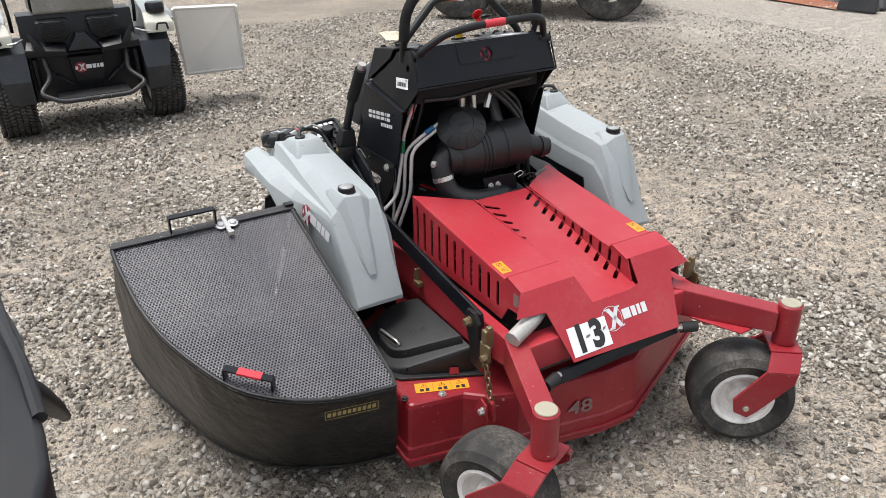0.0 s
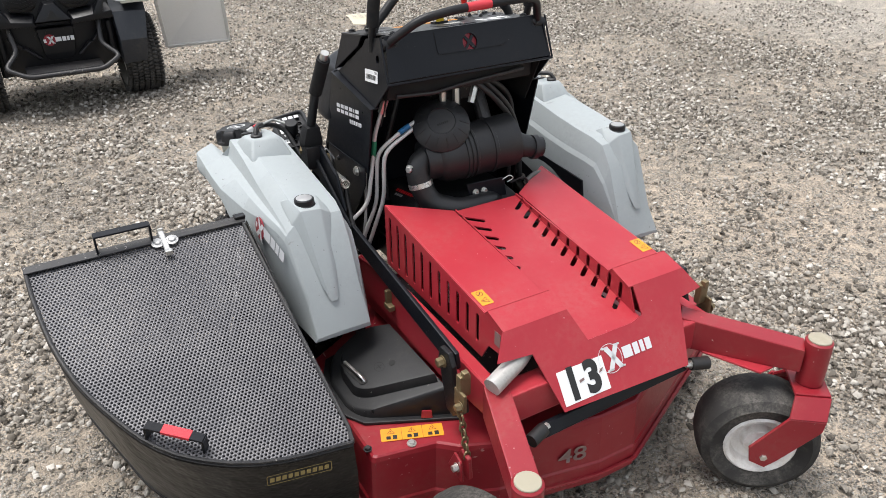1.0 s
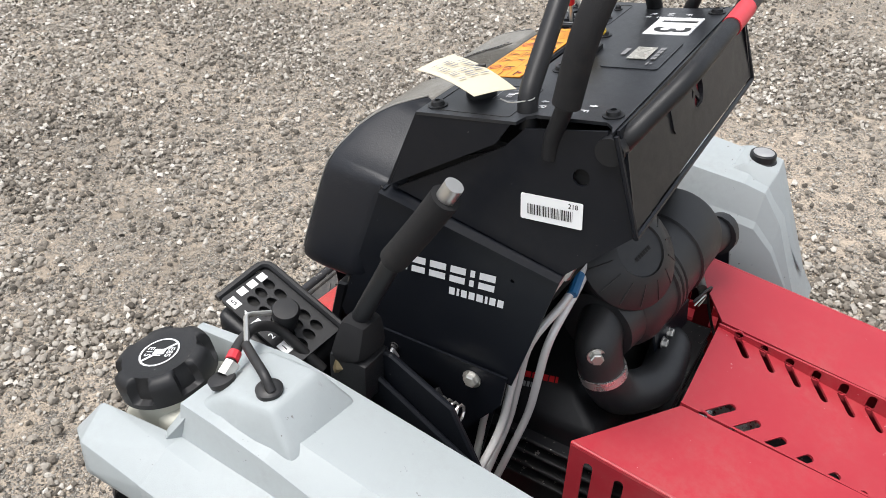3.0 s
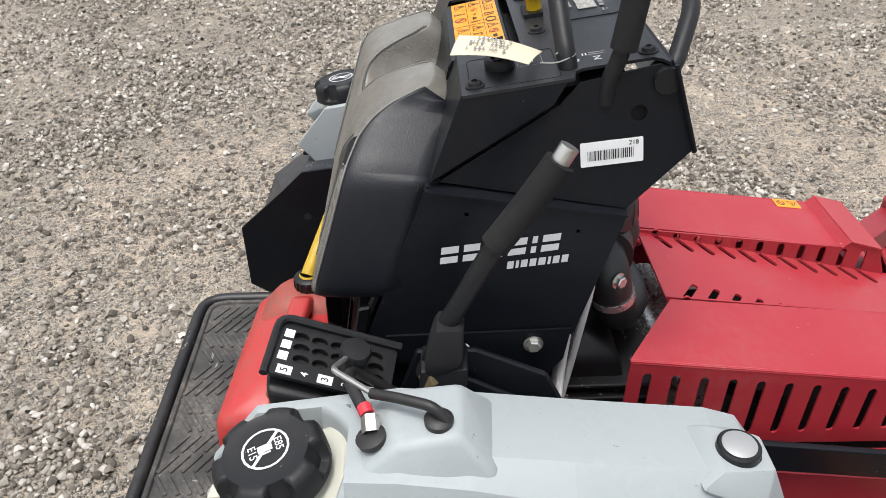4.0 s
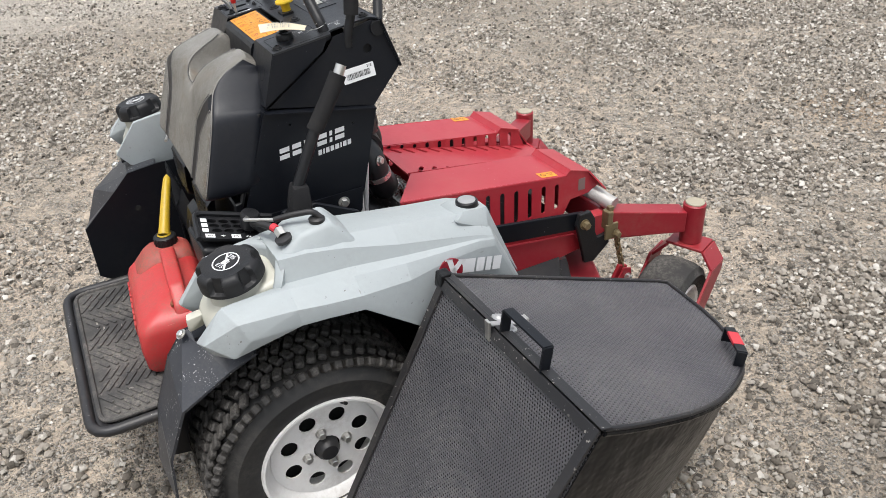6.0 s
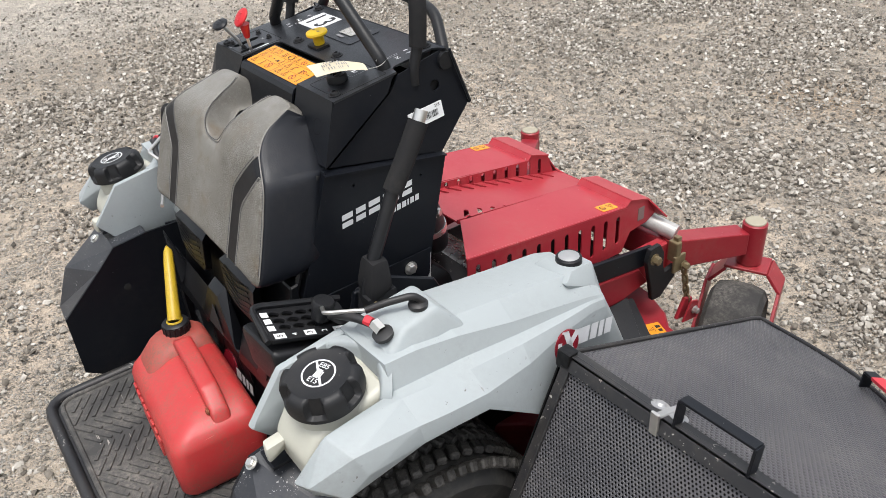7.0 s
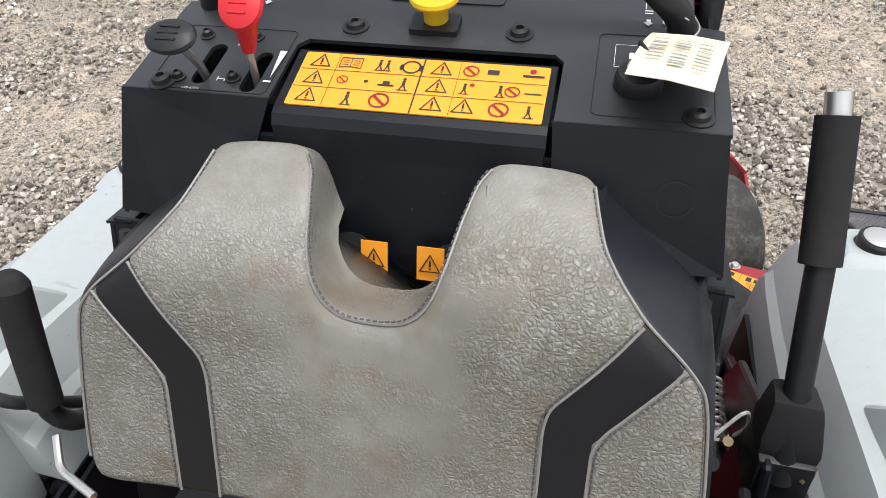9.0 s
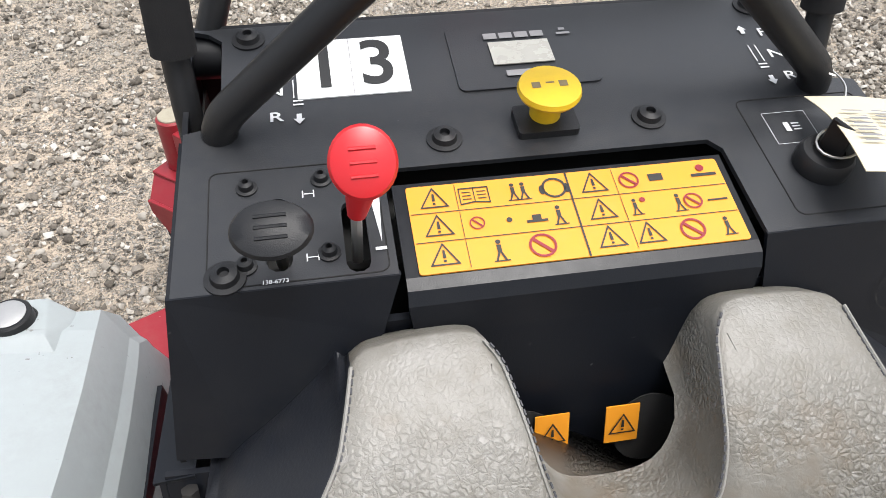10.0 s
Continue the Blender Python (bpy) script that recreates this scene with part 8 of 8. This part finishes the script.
for s in (1, -1):
    w = drive_wheel(m2, s, (s * 0.50, -0.06, 0.265), 0.265, 0.24)
    for o in (w, *w.children):
        if o.data.users == 1:
            o.data.transform(M2)
    f = p2("fender", side_of(hull([(0.36, -0.06, 0.66), (0.60, -0.06, 0.64), (0.36, -0.30, 0.60), (0.57, -0.30, 0.59), (0.37, -0.36, 0.42), (0.54, -0.36, 0.42), (0.37, -0.34, 0.26), (0.52, -0.34, 0.27), (0.37, -0.02, 0.30), (0.38, -0.02, 0.66)], 0.004, 2), s), SLATE, label="slate dusty steel fender", smooth=True, sharp=20)
    sh = hull([(0.43, 0.10, 0.86), (0.62, 0.10, 0.82), (0.43, -0.16, 0.80), (0.64, -0.16, 0.76), (0.45, -0.24, 0.70), (0.62, -0.24, 0.68), (0.43, 0.5, 0.72), (0.60, 0.5, 0.66), (0.44, 0.5, 0.45), (0.60, 0.5, 0.45), (0.44, 0.1, 0.62), (0.65, 0.1, 0.62)], 0.012, 2)
    p2("tank_shroud", side_of(sh, s), GREY, label="grey plastic tank shroud", smooth=True)
    p2("fuel_tank", side_of(hull([(0.44, -0.14, 0.79), (0.60, -0.14, 0.78), (0.42, -0.30, 0.72), (0.62, -0.30, 0.71), (0.42, -0.32, 0.645), (0.62, -0.32, 0.645), (0.44, -0.14, 0.645)], 0.012, 2), s), TANK, label="milky fuel tank end", smooth=True)
    p2("fuel_cap", lathe([(0.062, 0.77), (0.066, 0.78), (0.066, 0.82), (0.055, 0.835), (0, 0.836)], Matrix.Translation((s * 0.53, -0.17, 0)), 20), PLASTIC, smooth=True)
    p2("tank_latch", tube([(s * 0.49, -0.325, 0.665), (s * 0.50, -0.335, 0.710), (s * 0.56, -0.335, 0.710), (s * 0.57, -0.325, 0.665)], 0.007, 8, 0.01), PLASTIC)
p2("rear_cover", hull([(-0.36, -0.20, 0.82), (0.36, -0.20, 0.82), (-0.36, -0.24, 0.25), (0.36, -0.24, 0.25), (-0.36, 0.0, 0.82), (0.36, 0.0, 0.82), (-0.36, 0.0, 0.25), (0.36, 0.0, 0.25)], 0.01, 2), BACKP, label="black moulded rear cover", smooth=True)
rear_moulding(M2, m2, BACKP, BACKP)
p2("cushion", hull([(-0.24, -0.12, 0.80), (0.24, -0.12, 0.80), (-0.26, -0.22, 0.82), (0.26, -0.22, 0.82), (-0.25, -0.16, 1.10), (0.25, -0.16, 1.10), (-0.2, -0.06, 1.12), (0.2, -0.06, 1.12)], 0.02, 3), SEATV, label="worn grey vinyl cushion", smooth=True)
p2("tower", hull([(-0.26, 0.0, 0.80), (0.26, 0.0, 0.80), (-0.26, 0.35, 1.12), (0.26, 0.35, 1.12), (-0.26, -0.05, 1.12), (0.26, -0.05, 1.12), (-0.26, 0.3, 0.8), (0.26, 0.3, 0.8)], 0.006, 2), BLACK, label="black control tower")
p2("bumper_tube", tube([(-0.27, -0.26, 0.56), (-0.25, -0.33, 0.42), (-0.34, -0.43, 0.345), (-0.22, -0.49, 0.290), (0.22, -0.49, 0.290), (0.34, -0.43, 0.345), (0.25, -0.33, 0.42), (0.27, -0.26, 0.56)], 0.016, 12, 0.04), BLACK_WORN, label="scuffed bent-tube platform rim", smooth=True)
p2("folded_platform", box((0, -0.36, 0.295), (0.46, 0.20, 0.02), 0.006, 2), BLACK_WORN)
bmx = M2 @ frame_of((0.0, -0.262, 0.462), (1, 0, 0), (0, 0, 1))
part("badge_disc", sheet(ring2(-0.045, 0.0, 0.036, n=24), [], 0.006, bmx @ Matrix.Translation((0, 0, 0.0225))), DKRED, m2)
part("badge_mark", flat(x_mark(-0.038, 0.0, 0.050) + bars_for([0.016], 0.022, 0.005, 0.0, -0.082, -0.013) + bars_for([0.036, 0.022, 0.015, 0.022], 0.028, 0.006, 0.0, -0.012, -0.013), bmx, 0.0240), PRINT_W, m2)
for s in (1, -1):
    p2("lever", tube([(s * 0.40, -0.05, 0.70), (s * 0.40, -0.10, 0.80), (s * 0.41, -0.06, 1.0)], 0.012, 10, 0.02), PLASTIC, smooth=True)
    p2("latch_wire", tube([(s * 0.36, -0.27, 0.68), (s * 0.40, -0.32, 0.67), (s * 0.46, -0.31, 0.66), (s * 0.45, -0.25, 0.67)], 0.006, 8, 0.01), STEEL)
# Dark box added below the body in place of its shade.
part("under_plate", box((0.79, -3.95, 0.30), (0.74, 0.5, 0.22), 0.01), BLACK_WORN, m2)

# pale mesh screen leaning at its side
S0, S1, S2, S3 = Vector((0.02, -3.965, 0.20)), Vector((-0.430, -3.865, 0.215)), Vector((-0.345, -3.60, 0.745)), Vector((0.115, -3.62, 0.76))
screen = part("side_screen", prism([S0, S1, S2, S3], (0, -0.006, 0)), SCREEN, m2, "pale mesh panel in an aluminium frame")
sn = (S1 - S0).cross(S3 - S0).normalized()
for a, b in ((S0, S1), (S1, S2), (S2, S3), (S3, S0)):
    d = (b - a).normalized()
    q = sn.cross(d) * 0.012
    part("frame_bar", prism([a - q + sn * 0.012, b - q + sn * 0.012, b + q + sn * 0.012, a + q + sn * 0.012], -sn * 0.024, 0.003), ALLOY, screen)
part("hinge_bar", tube([(0.30, -3.75, 0.62), (0.09, -3.66, 0.70)], 0.014, 8, 0), STEEL, screen)

# ---- corner of another machine ----
other = thing("neighbouring_machine", "black plastic corner of a neighbouring machine with a lever", "machine")
part("shell", hull([(1.442, 1.03, 1.0), (1.430, 1.20, 1.0), (1.416, 1.30, 0.998), (1.409, 1.45, 0.995), (1.411, 1.52, 0.990), (1.428, 1.585, 0.985), (1.47, 1.605, 0.985), (1.80, 1.605, 0.99), (1.80, 0.95, 1.01), (1.46, 0.95, 1.005),
                     (1.455, 1.05, 0.58), (1.440, 1.50, 0.58), (1.80, 1.05, 0.55), (1.80, 1.55, 0.55)], 0.014, 3), PLASTIC, other, "dusty black moulded shell", smooth=True)
part("grey_edge", tube([(1.452, 0.98, 1.012), (1.434, 1.20, 1.012), (1.420, 1.30, 1.008), (1.412, 1.42, 0.992)], 0.010, 8, 0.05), PLASTIC, other, smooth=True)
part("lever", tube([(1.432, 1.32, 0.985), (1.412, 1.25, 0.91), (1.398, 1.165, 0.825), (1.393, 1.127, 0.786)], (0.022, 0.010), 12, 0.04), PLASTIC, other, smooth=True)
part("pedestal", box((1.68, 1.28, 0.30), (0.26, 0.40, 0.60), 0.02, 2), BLACK_WORN, other)

# ---- machines far behind ----
digger = thing("old_loader", "rusty orange and white loader with worn black tyres, far off", "vehicle")


def big_tyre(x, y, R, w, ang):
    m = Matrix.Translation((x, y, R)) @ Matrix.Rotation(radians(ang), 4, "Z") @ Matrix.Rotation(radians(90), 4, "X")
    t = part("tyre", tyre_mesh(R, w, R * 0.5, m), CASTER_TYRE, digger, "worn dusty black tyre", smooth=True)
    part("rim", lathe([(0, 0.02), (R * 0.3, 0.02), (R * 0.48, w * 0.35), (R * 0.52, w * 0.38)], m, 24), PALE, t, smooth=True)
    part("rim", lathe([(0, -0.02), (R * 0.3, -0.02), (R * 0.48, -w * 0.35), (R * 0.52, -w * 0.38)], m, 24), PALE, t, smooth=True)


for p in ((-3.86, -5.95), (-5.25, -4.80)):
    big_tyre(p[0], p[1], 0.45, 0.32, 140)
    big_tyre(p[0] - 1.1, p[1] - 1.25, 0.45, 0.32, 140)
cc = Vector((-5.15, -5.90, 0))
R3 = Matrix.Translation(cc) @ Matrix.Rotation(radians(-40), 4, "Z")
part("chassis", moved(box((0, 0, 0.62), (2.6, 1.1, 0.30), 0.05, 2), R3), RUST, digger)
part("lower_skirt", moved(box((0.25, 0.72, 0.52), (1.5, 0.30, 0.26), 0.06, 2), R3), PALE, digger, "chipped white and rust skirt")
part("cab", moved(box((0.1, 0, 1.35), (1.4, 1.3, 1.1), 0.08, 2), R3), PALE, digger)
part("boom", moved(box((-0.2, 0.85, 1.1), (2.4, 0.16, 0.2), 0.03, 2), R3), RUST, digger)
part("upright", moved(box((-0.72, 0.85, 0.65), (0.12, 0.12, 1.1), 0.02, 2), R3), BLACK_WORN, digger)
blade = thing("loader_bucket", "rusty black steel bucket resting on gravel", "attachment")
part("bucket_shell", hull([(-8.1, -3.9, 0.02), (-8.4, -3.2, 0.02), (-8.2, -5.2, 0.02), (-9.2, -5.3, 0.02), (-9.2, -3.4, 0.02), (-8.6, -3.4, 0.45), (-8.6, -5.2, 0.45), (-9.2, -4.3, 0.6)], 0.03, 2), BLACK_WORN, blade)
part("cutting_edge", prism([(-8.12, -5.2, 0.01), (-8.02, -3.6, 0.01), (-8.10, -3.6, 0.06), (-8.20, -5.2, 0.06)], (-0.05, 0, 0.02), 0.005), RUST, blade)
part("rubber_corner", hull([(-8.0, -3.62, 0.01), (-8.12, -3.15, 0.01), (-8.3, -3.2, 0.01), (-8.1, -3.62, 0.25), (-8.2, -3.2, 0.22)], 0.02, 2), PLASTIC, blade)


# ---- loose gravel ----
def stone_templates(k, rng, corners):
    out = []
    for _ in range(k):
        bm = bmesh.new()
        sc = Vector((1.0, rng.uniform(0.60, 0.95), rng.uniform(0.55, 0.95)))
        for j in range(corners):
            up = 1 - 2 * (j + 0.5) / corners
            turn = j * 2.4 + rng.uniform(-0.6, 0.6)
            flat_r = math.sqrt(1 - up * up)
            p = Vector((flat_r * math.cos(turn), flat_r * math.sin(turn), up)) * rng.uniform(0.78, 1.12)
            bm.verts.new((p.x * sc.x, p.y * sc.y, p.z * sc.z))
        bmesh.ops.convex_hull(bm, input=bm.verts)
        bmesh.ops.delete(bm, geom=[v for v in bm.verts if not v.link_faces], context="VERTS")
        bmesh.ops.recalc_face_normals(bm, faces=bm.faces)
        bmesh.ops.delete(bm, geom=[f for f in bm.faces if f.normal.z < -0.30], context="FACES_ONLY")
        bm.verts.index_update()
        out.append((np.array([v.co[:] for v in bm.verts]), np.array([[v.index for v in f.verts] for f in bm.faces])))
        bm.free()
    return out


def scatter(name, label, n, region, size, rng, cover=(0.44, 0.6), hole=None, corners=8):
    """Stones strewn over a region of the plan, thicker where the patch noise is high."""
    temps = stone_templates(24, rng, corners)
    xy = np.stack([rng.uniform(region[0], region[1], n), rng.uniform(region[2], region[3], n)], 1)
    keep = np.zeros(n, bool)
    hz = np.zeros(n)
    for i, (x, y) in enumerate(xy):
        v = 0.5 + 0.5 * noise.noise(Vector((x * 1.3, y * 1.3, 7.0))) * 1.2 + 0.22 * noise.noise(Vector((x * 5, y * 5, 3.0)))
        lane = min(1.0, max(0.0, (-4.2 - x) / 1.0))
        p = min(1.0, max(0.20, (v - cover[0]) / (cover[1] - cover[0]))) * (1 - 0.75 * lane)
        for cx, cy, reach in ((-1.35, -0.85, 0.75), (-1.9, 0.1, 0.8), (-2.0, 1.9, 0.9), (0.9, 2.7, 0.8), (-1.0, 1.8, 0.7), (0.1, 1.75, 0.45)):
            p *= 1 - 0.62 * max(0.0, min(1.0, (reach - math.hypot(x - cx, y - cy)) / 0.25))
        if hole and hole[0] < x < hole[1] and hole[2] < y < hole[3]:
            p *= 0.1
        keep[i] = rng.uniform() < p
        hz[i] = 0.014 * noise.noise(Vector((x * 0.8, y * 0.8, 0.3))) + 0.006 * noise.noise(Vector((x * 4, y * 4, 2.0))) - 0.006
    xy, hz = xy[keep], hz[keep]
    m = len(xy)
    r = np.clip(size[0] * np.exp(rng.normal(0, 0.58, m)), size[1], size[2])
    Vs, Fs, off = [], [], 0
    which = rng.integers(0, len(temps), m)
    for t, (vs, fs) in enumerate(temps):
        idx = np.where(which == t)[0]
        q = len(idx)
        a, b = rng.uniform(0, 2 * math.pi, q), rng.normal(0, 0.35, q)
        ca, sa, cb2, sb = np.cos(a), np.sin(a), np.cos(b), np.sin(b)
        P = vs[None] * r[idx][:, None, None]
        y2 = P[..., 1] * cb2[:, None] - P[..., 2] * sb[:, None]
        z2 = P[..., 1] * sb[:, None] + P[..., 2] * cb2[:, None]
        X = P[..., 0] * ca[:, None] - y2 * sa[:, None] + xy[idx, 0][:, None]
        Y = P[..., 0] * sa[:, None] + y2 * ca[:, None] + xy[idx, 1][:, None]
        Z = z2 + (hz[idx] + r[idx] * 0.52)[:, None]
        Vs.append(np.stack([X, Y, Z], -1).reshape(-1, 3))
        Fs.append((fs[None] + (np.arange(q) * len(vs))[:, None, None]).reshape(-1, 3) + off)
        off += q * len(vs)
    me = quick_mesh(np.concatenate(Vs), np.concatenate(Fs))
    me.name = name
    me.materials.append(STONE)
    ob = new(name, me)
    return tagged(ob, label, "gravel", kind="stuff")


rng = np.random.default_rng(11)
scatter("gravel", "loose grey crushed limestone gravel on dirt", 250000, (-2.4, 1.9, -2.3, 3.4), (0.0061, 0.0030, 0.018), rng, (0.44, 0.74))
scatter("gravel", "finer grey gravel farther across the yard", 430000, (-6.5, 2.4, -7.0, 5.5), (0.0085, 0.0050, 0.019), rng, (0.28, 0.62), (-2.4, 1.9, -2.3, 3.4), 6)
